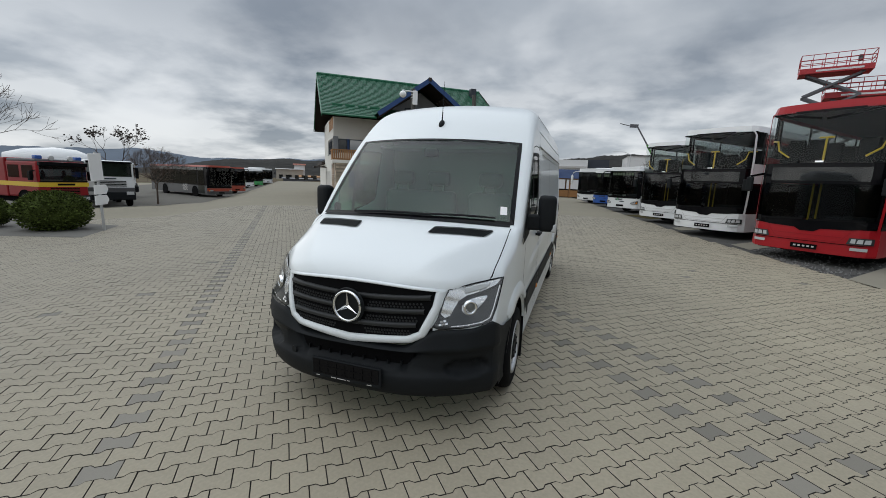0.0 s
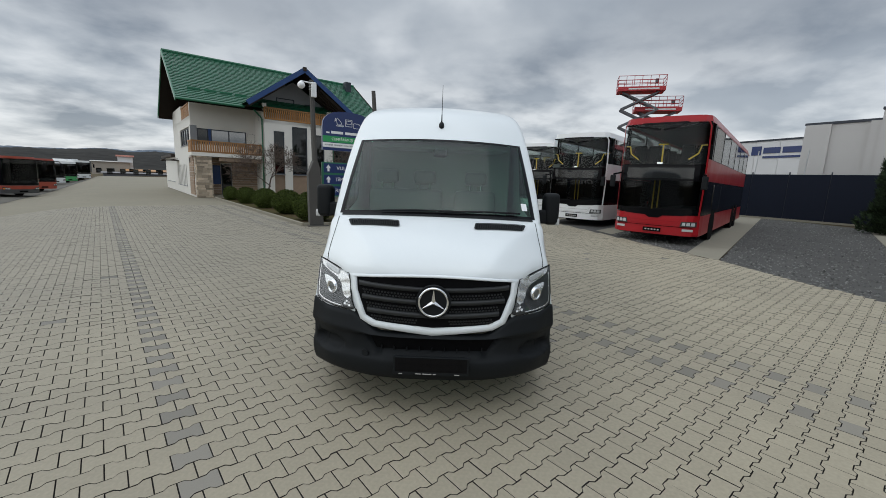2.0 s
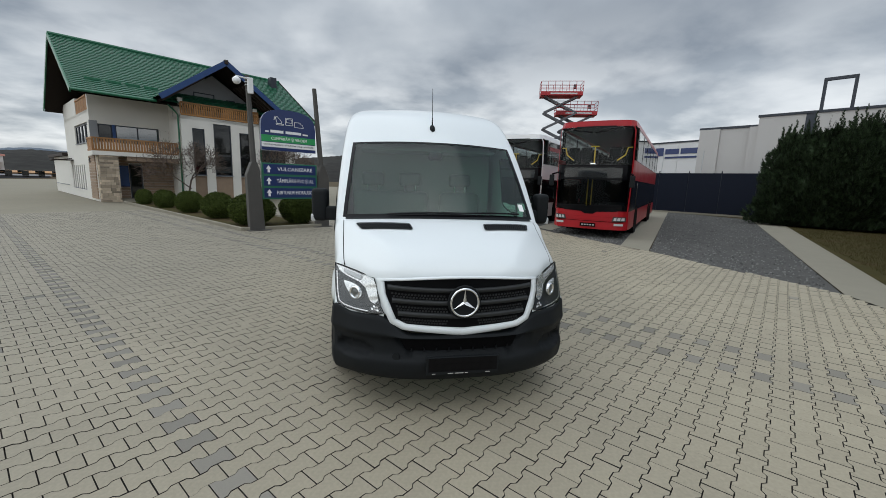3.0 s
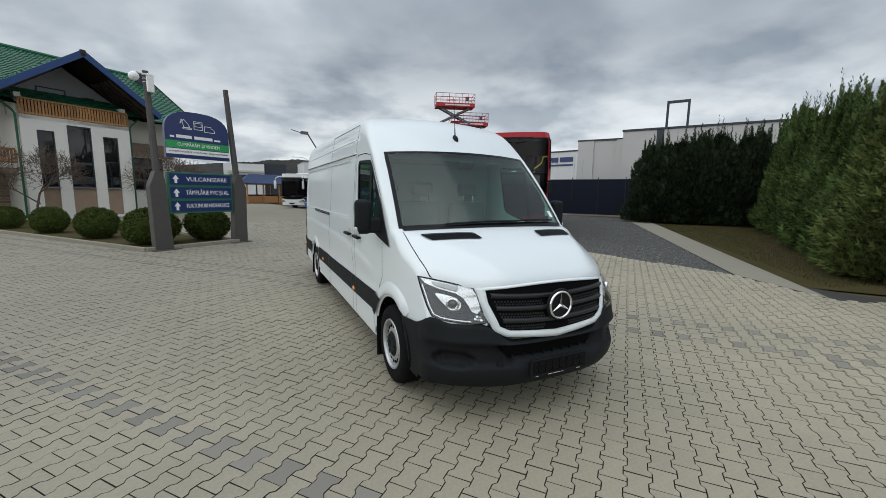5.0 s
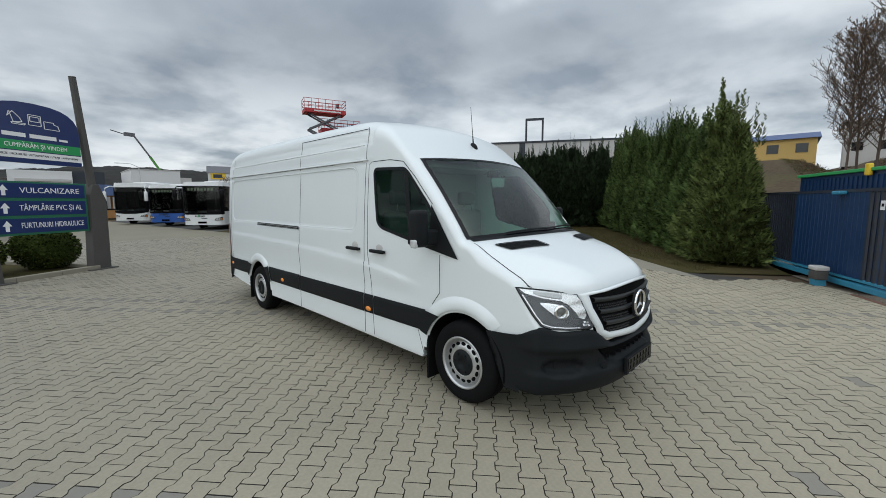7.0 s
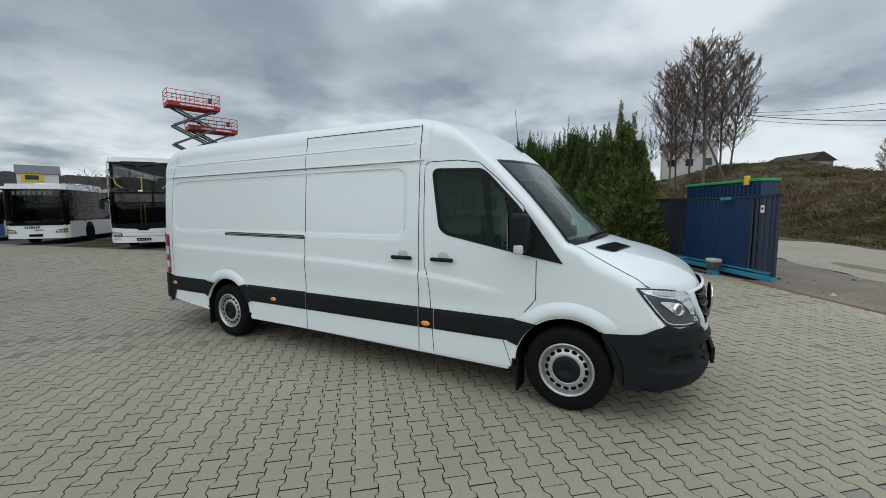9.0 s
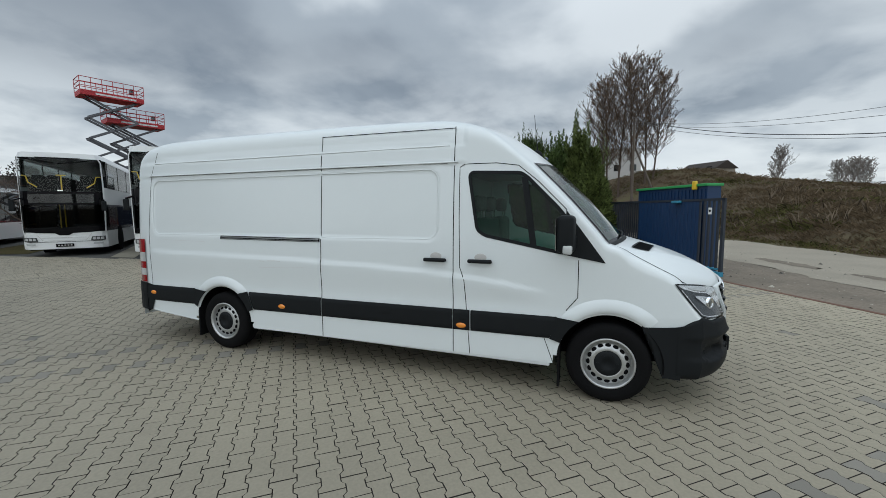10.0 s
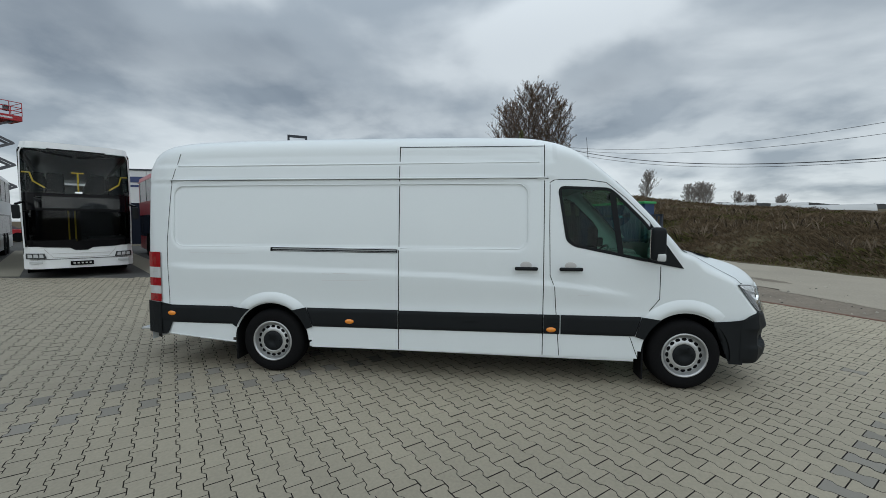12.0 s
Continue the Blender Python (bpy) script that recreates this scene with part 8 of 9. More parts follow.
def build_tufts():
    """Dry grass and weeds over the bank, grass on the strip under the hedge, and loose stones."""
    rnd = random.Random(21)
    dry, green, dead = ([], []), ([], []), ([], [])

    def blade(store, x, y, z, a, w, lean, hgt):
        vs, fs = store
        i = len(vs)
        c, s_ = math.cos(a), math.sin(a)
        vs.extend([(x - w * s_, y + w * c, z - 0.03), (x + w * s_, y - w * c, z - 0.03), (x + lean * 0.45 * c + w * 0.7 * s_, y + lean * 0.45 * s_ - w * 0.7 * c, z + hgt * 0.7),
                   (x + lean * c, y + lean * s_, z + hgt), (x + lean * 0.45 * c - w * 0.7 * s_, y + lean * 0.45 * s_ + w * 0.7 * c, z + hgt * 0.7)])
        fs.append((i, i + 1, i + 2, i + 3, i + 4))
    count = 0
    while count < 32000:
        x = rnd.uniform(-8, 72)
        d = rnd.random() ** 1.5 * 36
        y = road_far(x) - d - 0.15
        if x > 42 and rnd.random() < 0.5:
            continue
        clump = noise.noise(Vector((x * 0.45, y * 0.45, 5))) + 0.6 * noise.noise(Vector((x * 1.3, y * 1.3, 7)))
        if clump < -0.25 and rnd.random() < 0.6:
            continue
        z = land_height(x, y)
        k = (0.35 + 0.65 * smooth(0, 2.2, d)) * (0.75 + 0.9 * max(0, clump)) * (1 + d * 0.012)
        hgt = rnd.uniform(0.08, 0.34) * k
        lush = noise.noise(Vector((x * 0.16, y * 0.22, 11))) - 0.12 * smooth(2, 9, d)
        store = green if lush > 0.10 and rnd.random() < 0.6 or d < 1.2 and rnd.random() < 0.45 else dry
        a0 = 3.0 * noise.noise(Vector((x * 0.3, y * 0.3, 2)))
        for _ in range(5):
            blade(store, x + rnd.gauss(0, 0.17), y + rnd.gauss(0, 0.17), z, a0 + rnd.gauss(0, 1.3), rnd.uniform(0.007, 0.019) * (1 + d * 0.03), rnd.uniform(0.3, 2.0) * hgt, hgt * rnd.uniform(0.45, 1.1))
        if clump > 0.30 and 2.5 < d < 20 and rnd.random() < 0.14:
            for _ in range(4):
                blade(dead, x + rnd.gauss(0, 0.25), y + rnd.gauss(0, 0.25), z, rnd.uniform(0, 6.28), rnd.uniform(0.004, 0.009) * (1 + d * 0.02), rnd.uniform(0.05, 0.4), rnd.uniform(0.35, 0.85))
        count += 1
    tagged(soup("dry_grass", dry[0], dry[1], M["dry_grass"]), "tangled dry brown grass on a bank", "grass", kind="stuff")
    tagged(soup("green_grass", green[0], green[1], M["green_grass"]), "patches of fresh olive-green grass", "grass", kind="stuff")
    tagged(soup("dead_stalk", dead[0], dead[1], M["stalk"]), "dead upright weed stalks on a bank", "weed", kind="stuff")
    vs, fs = [], []
    while len(fs) < 5 * 900:
        x = rnd.uniform(-12, 24)
        y = rnd.uniform(-9.5, 4)
        edge = 0.25 * (x - 7.2)
        if not (-4.6 + 0.23 * x < y + 0.9 < -0.6 + 0.42 * x + 0.6) and rnd.random() < 0.93 or y > -2.1 + 0.52 * x or y < road_far(x):
            continue
        r = rnd.uniform(0.008, 0.03) * (2.2 if rnd.random() < 0.06 else 1)
        i = len(vs)
        vs.extend([(x - r * rnd.uniform(0.6, 1.4), y, -0.028), (x + r * rnd.uniform(0.6, 1.4), y + r * 0.3, -0.028), (x, y + r * rnd.uniform(0.7, 1.4), -0.028), (x + r * 0.2, y - r, -0.028), (x + r * 0.1, y + r * 0.1, -0.028 + r * rnd.uniform(0.4, 0.9))])
        fs.extend([(i, i + 4, i + 2), (i + 2, i + 4, i + 1), (i + 1, i + 4, i + 3), (i + 3, i + 4, i), (i, i + 2, i + 1, i + 3)])
    tagged(soup("loose_stone", vs, fs, M["verge_stone"]), "loose stones and debris on the dirt verge", "stone", kind="stuff")
    vs, fs = [], []
    tri = [(6.6, 3.6), (8.2, 3.2), (22.5, 13.5), (19.2, 17.2)]
    while len(fs) < 16000:
        x, y = rnd.uniform(6, 23), rnd.uniform(3, 18)
        if not in_poly(tri, x, y):
            continue
        a, hgt, w = rnd.uniform(0, 6.28), rnd.uniform(0.02, 0.06), 0.006
        i = len(vs)
        vs.extend([(x - w * math.sin(a), y + w * math.cos(a), -0.03), (x + w * math.sin(a), y - w * math.cos(a), -0.03), (x + 0.02 * math.cos(a), y + 0.02 * math.sin(a), -0.03 + hgt)])
        fs.append((i, i + 1, i + 2))
    tagged(soup("lawn_grass", vs, fs, M["lawn"]), "short patchy lawn grass", "grass", kind="stuff")
    vs, fs = [], []
    plots = ([(5.58, 9.38), (6.08, 5.02), (21.8, 21.3), (20.9, 27.6)], [(5.35, 10.5), (14, 20.7), (12, 22), (4.3, 13.5)])
    while len(fs) < 8 * 5200:
        x, y = 5 + rnd.random() ** 1.7 * 16, rnd.uniform(4.5, 27)
        if not any(in_poly(p, x, y) for p in plots):
            continue
        r = rnd.uniform(0.012, 0.036)
        i = len(vs)
        for q in ((1, 0, 0), (-1, 0, 0), (0, 1, 0), (0, -1, 0), (0, 0, 0.8), (0, 0, -0.6)):
            vs.append((x + q[0] * r * rnd.uniform(0.6, 1.3), y + q[1] * r * rnd.uniform(0.6, 1.3), -0.012 + q[2] * r * rnd.uniform(0.6, 1.45)))
        fs.extend([(i, i + 2, i + 4), (i + 2, i + 1, i + 4), (i + 1, i + 3, i + 4), (i + 3, i, i + 4), (i + 2, i, i + 5), (i + 1, i + 2, i + 5), (i + 3, i + 1, i + 5), (i, i + 3, i + 5)])
    tagged(soup("crushed_stone", vs, fs, M["stone"]), "loose crushed grey stone", "gravel", kind="stuff")


build_tufts()

# ---- fences, gate and yard buildings ----
def build_fence():
    a, b = Vector((16.9, 33.3)), Vector((26.5, 17.3))
    d = (b - a).normalized()
    f = thing("screen_fence", pose(a.x, a.y, 0, 0, 0, math.degrees(math.atan2(d.y, d.x))), "dark navy privacy screen fence on steel posts", "fence")
    n, L = 9, (b - a).length
    for k in range(n):
        x0, x1 = L * k / n, L * (k + 1) / n
        part("screen_panel", boxed(x0 + 0.02, x1 - 0.02, -0.015, 0.015, 0.02, 2.95), M["fence_navy"], f, "navy screen panel")
        part("fence_post", boxed(x0 - 0.03, x0 + 0.03, 0.015, 0.075, 0, 3.1), M["gate_frame"], f)
    part("fence_foot", boxed(0, L, -0.10, 0.0, -0.02, 0.10), M["kerb"], f)
    # slim lamp posts and wire above
    for x in (6.2, 8.9):
        part("wire_post", rodded((x, 0.1, 0), (x + 0.15, 0.1, 4.5), 0.03), M["alu"], f)


build_fence()


def build_gate():
    ang = math.degrees(math.atan2(0.47, 0.885))
    g = thing("sliding_gate", pose(5.02, 0.48, 0, 0, 0, ang), "blue corrugated sliding gate with dark frame", "gate")
    L = 5.2
    part("bottom_beam", boxed(0, L, -0.05, 0.05, 0.06, 0.17, 0.01), M["gate_rail"], g, "light blue bottom beam")
    part("second_rail", boxed(0.1, L, -0.035, 0.035, 0.21, 0.25), M["gate_rail"], g, "light blue lower rail")
    part("top_rail", boxed(0, L, -0.03, 0.03, 1.84, 1.90), M["gate_frame"], g, "dark top rail")
    for x in (0.0, L - 0.06):
        part("upright", boxed(x, x + 0.07, -0.03, 0.03, 0.17, 1.90), M["gate_frame"], g, "dark upright")
    x = 0.16
    while x < 0.75:
        part("gate_bar", boxed(x, x + 0.045, -0.02, 0.02, 0.25, 1.84), M["gate_frame"], g)
        x += 0.14
    x, k = 0.75, 0
    while x < 3.15:
        part("gate_slat", boxed(x, x + 0.125, -0.028, 0.016, 0.25, 1.84, 0.006, 1), M["gate_blue"], g, "blue profiled slat")
        x += 0.135
    while x < L - 0.1:
        part("gate_bar", boxed(x, x + 0.035, -0.02, 0.02, 0.25, 1.84), M["gate_frame"], g)
        x += 0.105
    part("notice", boxed(0.36, 0.46, 0.022, 0.028, 1.52, 1.68), M["sign_white"], g, "small white notice")
    part("notice_mark", boxed(0.385, 0.435, 0.028, 0.031, 1.58, 1.63), M["seam"], g)
    part("camera_box", boxed(1.35, 1.6, 0.03, 0.16, 1.80, 1.87, 0.02), M["gate_rail"], g)
    # drive motor
    m = thing("gate_motor", pose(6.22, 1.43, 0, 0, 0, ang), "grey gate drive motor on a teal base", "motor")
    part("housing", boxed(-0.13, 0.13, -0.11, 0.11, 0.12, 0.30, 0.02, 3), M["post"], m, "dark grey motor housing", smooth=True)
    part("hood", boxed(-0.14, 0.14, -0.12, 0.12, 0.30, 0.39, 0.025, 3), M["hall_grey"], m, "light grey hood", smooth=True)
    part("base", boxed(-0.10, 0.10, -0.09, 0.09, 0, 0.12), M["gate_rail"], m, "teal steel base")
    # steel cabin behind the gate
    c = thing("steel_cabin", pose(5.72, 0.78, 0, 0, 0, ang), "narrow blue steel cabinet with green roof edge", "cabinet")
    part("cabin_wall", boxed(0, 2.75, -0.50, -0.12, 0.08, 2.22), M["gate_blue"], c, "blue corrugated wall")
    for k in range(20):
        part("wall_rib", boxed(0.05 + 0.135 * k, 0.11 + 0.135 * k, -0.12, -0.10, 0.15, 2.15), M["gate_blue"], c)
    part("cabin_roof", boxed(-0.04, 2.80, -0.54, -0.06, 2.22, 2.285, 0.01), M["cont_green"], c, "green roof edge")
    part("warning_lamp", boxed(0.30, 0.42, -0.10, -0.02, 2.14, 2.36, 0.02), M["yellow"], c, "yellow lamp box")
    part("skid", boxed(0, 2.7, -0.48, -0.14, 0, 0.08), M["seam"], c)


build_gate()


STORE = pose(26.5, 116.8, 0, 0, 0, -16.5)


def build_halls():
    # grey hall behind the fence
    ang = math.degrees(math.atan2(-5.9, 3.5))
    h = thing("grey_hall", pose(22.4, 27.0, 0, 0, 0, ang), "grey rendered industrial hall with parapet", "hall")
    part("hall_wall", boxed(0, 3.6, 0, 14, 0, 6.15), M["hall_grey"], h, "grey rendered wall")
    part("hall_wall", boxed(3.6, 17, -0.5, 14, 0, 6.7), M["hall_grey"], h, "grey rendered wall")
    part("parapet", boxed(-0.06, 3.6, -0.06, 14, 6.15, 6.30), M["gate_frame"], h, "dark parapet flashing")
    part("parapet", boxed(3.54, 17.1, -0.56, 14, 6.7, 6.85), M["gate_frame"], h, "dark parapet flashing")
    part("pier", boxed(0.0, 1.3, -0.12, 0.0, 0, 6.15), M["hall_grey"], h)
    part("pier", boxed(3.1, 3.6, -0.30, 0.0, 0, 6.15), M["hall_grey"], h)
    # Dark strip proud of the wall stands in for a shaded recess.
    part("recess", boxed(6.0, 6.5, -0.52, -0.45, 3.0, 6.7), M["gate_frame"], h)
    bm = bmesh.new()
    for x in (6.5, 7.9):
        box(bm, x - 0.08, x + 0.08, 0.5, 0.7, 6.7, 8.80)
    box(bm, 6.42, 7.98, 0.5, 0.7, 8.76, 8.94)
    part("roof_portal", bm, M["gate_frame"], h, "dark steel roof portal")
    # panelled hall further back, with its name as bars
    g = thing("panel_hall", pose(27.2, 46.5, 0, 0, 0, -72), "pale panel-clad hall with blue lettering bars", "hall")
    for k in range(6):
        part("wall_panel", boxed(2.2 * k + 0.015, 2.2 * k + 2.185, 0, 9, 0, 6.6), M["hall_white"], g, "pale wall panel")
    part("parapet", boxed(-0.1, 13.3, -0.06, 9, 6.6, 6.75), M["gate_frame"], g)
    for x0, x1, z0, z1, mt in ((6.3, 7.2, 5.3, 6.15, "navy"), (7.4, 8.9, 5.45, 6.0, "navy"), (9.1, 10.8, 5.45, 6.0, "navy"), (7.4, 10.8, 5.0, 5.2, "navy")):
        part("name_bar", boxed(x0, x1, -0.05, 0.0, z0, z1), M[mt], g, "blue bar of lettering")
    part("downpipe", boxed(12.4, 12.9, -0.08, 0.0, 0, 6.6), M["gate_frame"], g)
    # modern office block at the head of the lane
    o = thing("office_block", pose(-8.5, 118, 0), "white and grey modern commercial building", "building")
    part("main_block", boxed(0, 9.5, 0, 12, 0, 8.4), M["hall_white"], o, "white main block")
    part("window_strip", boxed(1.2, 5.2, -0.06, 0.0, 4.0, 5.6), M["gate_frame"], o)
    part("canopy", boxed(1.0, 9.3, -0.5, 0.0, 6.2, 6.7), M["hall_grey"], o)
    part("side_block", boxed(9.5, 15.0, 2, 12, 0, 8.6), M["gate_frame"], o, "dark grey side block")
    part("stair_roof", boxed(14.5, 20.0, 3, 9, 0, 5.2), M["hall_grey"], o)
    p = thing("white_hall", pose(9.0, 112, 0), "long low white hall with flat roof", "hall")
    part("hall_wall", boxed(1.2, 10.4, 0, 14, 0, 9.0), M["hall_white"], p)
    part("parapet", boxed(1.1, 10.5, -0.08, 14, 9.0, 9.16), M["hall_grey"], p)
    part("annex", boxed(10.4, 12.7, 0.2, 14, 0, 7.6), M["hall_grey"], p)
    for x in (2.6, 6.0):
        part("hall_window", boxed(x, x + 1.2, -0.06, 0.0, 4.6, 6.0), M["gate_frame"], p, "dark window")
    q = thing("gabled_store", STORE, "white store with dark pitched roof and yellow front", "building")
    part("wall", boxed(0, 6.2, 0, 4.0, 0, 9.5), M["hall_white"], q)
    bm = bmesh.new()
    prof = [(-0.25, 9.35), (2.0, 11.2), (4.25, 9.35)]
    f0 = [bm.verts.new((-0.25, y, z)) for y, z in prof]; f1 = [bm.verts.new((6.6, y, z)) for y, z in prof]
    bm.faces.new(f0); bm.faces.new(f1[::-1])
    for i in range(3):
        bm.faces.new((f0[i], f0[(i + 1) % 3], f1[(i + 1) % 3], f1[i]))
    part("roof", bm, M["lift_grey"], q, "dark pitched roof")
    part("yellow_board", boxed(0.6, 4.0, -0.1, 0.0, 7.75, 9.3), M["yellow"], q, "yellow boarded front")
    part("window", boxed(1.2, 3.2, -0.13, -0.1, 8.1, 9.0), M["gate_frame"], q)
    # timber pavilion with blue roof
    v = thing("timber_pavilion", pose(-3.4, 56.5, 0, 0, 0, 8), "open timber pavilion with blue metal roof", "pavilion")
    for x in (0, 1.9, 3.8, 5.6):
        for y in (0, 5.0):
            part("post", boxed(x - 0.09, x + 0.09, y - 0.09, y + 0.09, 0, 2.6), M["wood"], v)
    for s in (0, 1):
        bm = bmesh.new()
        y0, y1 = (-0.7, 2.5) if not s else (5.7, 2.5)
        bm.faces.new([bm.verts.new(c) for c in ((-0.8, y0, 2.5), (6.4, y0, 2.5), (5.0, y1, 3.75), (0.6, y1, 3.75))])
        part("roof_slope", thick(bm, 0.06), M["roof_blue"], v, "blue metal roof slope")
    for s in (0, 1):
        bm = bmesh.new()
        xa, xb = (-0.8, 0.6) if not s else (6.4, 5.0)
        bm.faces.new([bm.verts.new(c) for c in ((xa, -0.7, 2.5), (xb, 2.5, 3.75), (xa, 5.7, 2.5))])
        part("roof_hip", thick(bm, 0.06), M["roof_blue"], v)
    part("eave_beam", boxed(-0.2, 5.8, -0.1, 0.1, 2.35, 2.55), M["wood"], v)
    for k in range(3):
        part("parapet_panel", boxed(0.1 + 1.88 * k, 1.75 + 1.88 * k, -0.04, 0.04, 0.1, 0.95), M["wood"], v, "timber parapet panel")
    part("counter", boxed(0.3, 5.2, 2.0, 3.0, 0, 1.1), M["wood_dark"], v)


build_halls()
for k, (x, y, h) in enumerate(((22.0, 113.0, 8.4), (25.0, 112.0, 7.6), (23.5, 118.0, 9.2))):
    bare_tree(pose(x, y, 0), "bare brown shrub behind halls", h, 60 + k, levels=7, spread=0.75, first=0.25, up_pull=0.12, kids=(3, 4), trunk=0.014)


def scissor_lift(m, label, reach, n, lean):
    s = thing("scissor_lift", m, label, "lift", "scissor lifts")
    L = 4.4
    part("chassis", boxed(-L / 2, L / 2, -0.9, 0.9, 0.3, 1.0, 0.05), M["lift_red"], s)
    for x in (-1.5, 1.5):
        for sg in (-1, 1):
            road_wheel(s, x, sg * 0.0 + 0, 0.38, 1) if False else part("wheel", lathe(bmesh.new(), [(0, -0.12), (0.38, -0.12), (0.38, 0.12), (0, 0.12)], 20, "y"), M["rubber"], s, m=Matrix.Translation((x, sg * 0.85, 0.38)))
    z0, dz = 1.0, (reach - 1.0) / n
    for k in range(n):
        za, zb = z0 + dz * k, z0 + dz * (k + 1)
        for sg in (-1, 1):
            y = sg * 0.55
            part("scissor_arm", bar(bmesh.new(), (-L * 0.40, y, za), (L * 0.40, y, zb), 0.10, 0.17), M["lift_grey"], s, "dark grey scissor arm")
            part("scissor_arm", bar(bmesh.new(), (L * 0.40, y * 0.8, za), (-L * 0.40, y * 0.8, zb), 0.10, 0.17), M["lift_grey"], s, "dark grey scissor arm")
        part("cross_tube", rodded((0, -0.6, (za + zb) / 2), (0, 0.6, (za + zb) / 2), 0.07), M["lift_grey"], s)
    p = part("platform", boxed(-L / 2, L / 2, -0.95, 0.95, reach, reach + 0.42, 0.02), M["lift_red"], s, "red work platform")
    part("print_bar", boxed(-1.2, 1.6, -0.965, -0.95, reach + 0.12, reach + 0.26), M["hall_white"], p)
    for y in (-0.92, 0.92):
        for z in (0.75, 1.05, 1.45):
            part("guard_rail", rodded((-L / 2, y, reach + z), (L / 2, y, reach + z), 0.028, seg=6), M["lift_red"], p)
        for k in range(7):
            x = -L / 2 + L * k / 6
            part("guard_post", rodded((x, y, reach + 0.4), (x, y, reach + 1.45), 0.026, seg=6), M["lift_red"], p)
    for x in (-L / 2, L / 2):
        for z in (0.75, 1.05, 1.45):
            part("guard_rail", rodded((x, -0.92, reach + z), (x, 0.92, reach + z), 0.028, seg=6), M["lift_red"], p)
    part("control_box", boxed(L / 2 - 1.0, L / 2 - 0.7, -0.85, -0.55, reach + 0.7, reach + 1.15, 0.04), M["lift_grey"], p, "control box")
    return s


scissor_lift(pose(18.55, 43.0, 0, 0, 0, -18), "raised red scissor lift platform", 11.35, 6, 0)
scissor_lift(pose(20.75, 43.6, 0, 0, 0, -18), "raised red scissor lift beside a taller one", 9.55, 5, 0)


def build_crane():
    c = thing("telescopic_handler", pose(15.7, 119, 0), "green telescopic handler with raised boom", "crane")
    part("chassis", boxed(-1, 6, -1.2, 1.2, 0.6, 2.6, 0.1), M["crane_green"], c)
    for x in (-2, 2):
        for y in (-1.1, 1.1):
            part("wheel", lathe(bmesh.new(), [(0, -0.2), (0.65, -0.2), (0.65, 0.2), (0, 0.2)], 20, "y"), M["rubber"], c, m=Matrix.Translation((x, y, 0.65)))
    p = [Vector((5.0, 0, 2.5)), Vector((2.2, 0, 7.6)), Vector((-0.6, 0, 12.6)), Vector((-3.4, 0, 17.2))]
    for a, b, w in zip(p, p[1:], (0.62, 0.46, 0.32)):
        part("boom_section", bar(bmesh.new(), a, b, w, w), M["crane_green"] if w > 0.4 else M["lift_grey"], c, "boom section")
    part("boom_head", bar(bmesh.new(), (-3.2, 0, 17.3), (-5.2, 0, 17.4), 0.6, 0.8), M["lift_grey"], c)
    part("fork", bar(bmesh.new(), (-5.0, 0, 17.3), (-7.6, 0, 18.0), 0.3, 0.16), M["lift_grey"], c)
    part("cab", boxed(-0.5, 1.0, -1.0, 0.0, 2.6, 4.0, 0.1), M["bus_black"], c)
    s = thing("street_lamp", pose(9.2, 95, 0), "tall grey street lamp with curved arm", "lamp")
    part("mast", rodded((0, 0, 0), (0, 0, 8.4), 0.09, 0.06), M["alu"], s)
    part("arm", rod(rodded((0, 0, 8.3), (-1.2, 0, 8.9), 0.05), (-1.2, 0, 8.9), (-3.0, 0, 8.95), 0.05), M["alu"], s)
    part("lamp_head", boxed(-3.5, -2.8, -0.12, 0.12, 8.86, 9.0, 0.03), M["alu"], s)


build_crane()
flat("grass_island", [(2.55, 27.2), (3.75, 24.9), (9.5, 31.5), (8.6, 33.6)], -0.004, M["lawn"], "small grass island between parked buses", "grass")


# ---- across the lane: parked trucks and coaches ----
def dz(x, y):
    return dip(x, y) - 0.012


def truck_wheel(parent, x, y, r, sgn):
    return road_wheel(parent, x, y, r, sgn)


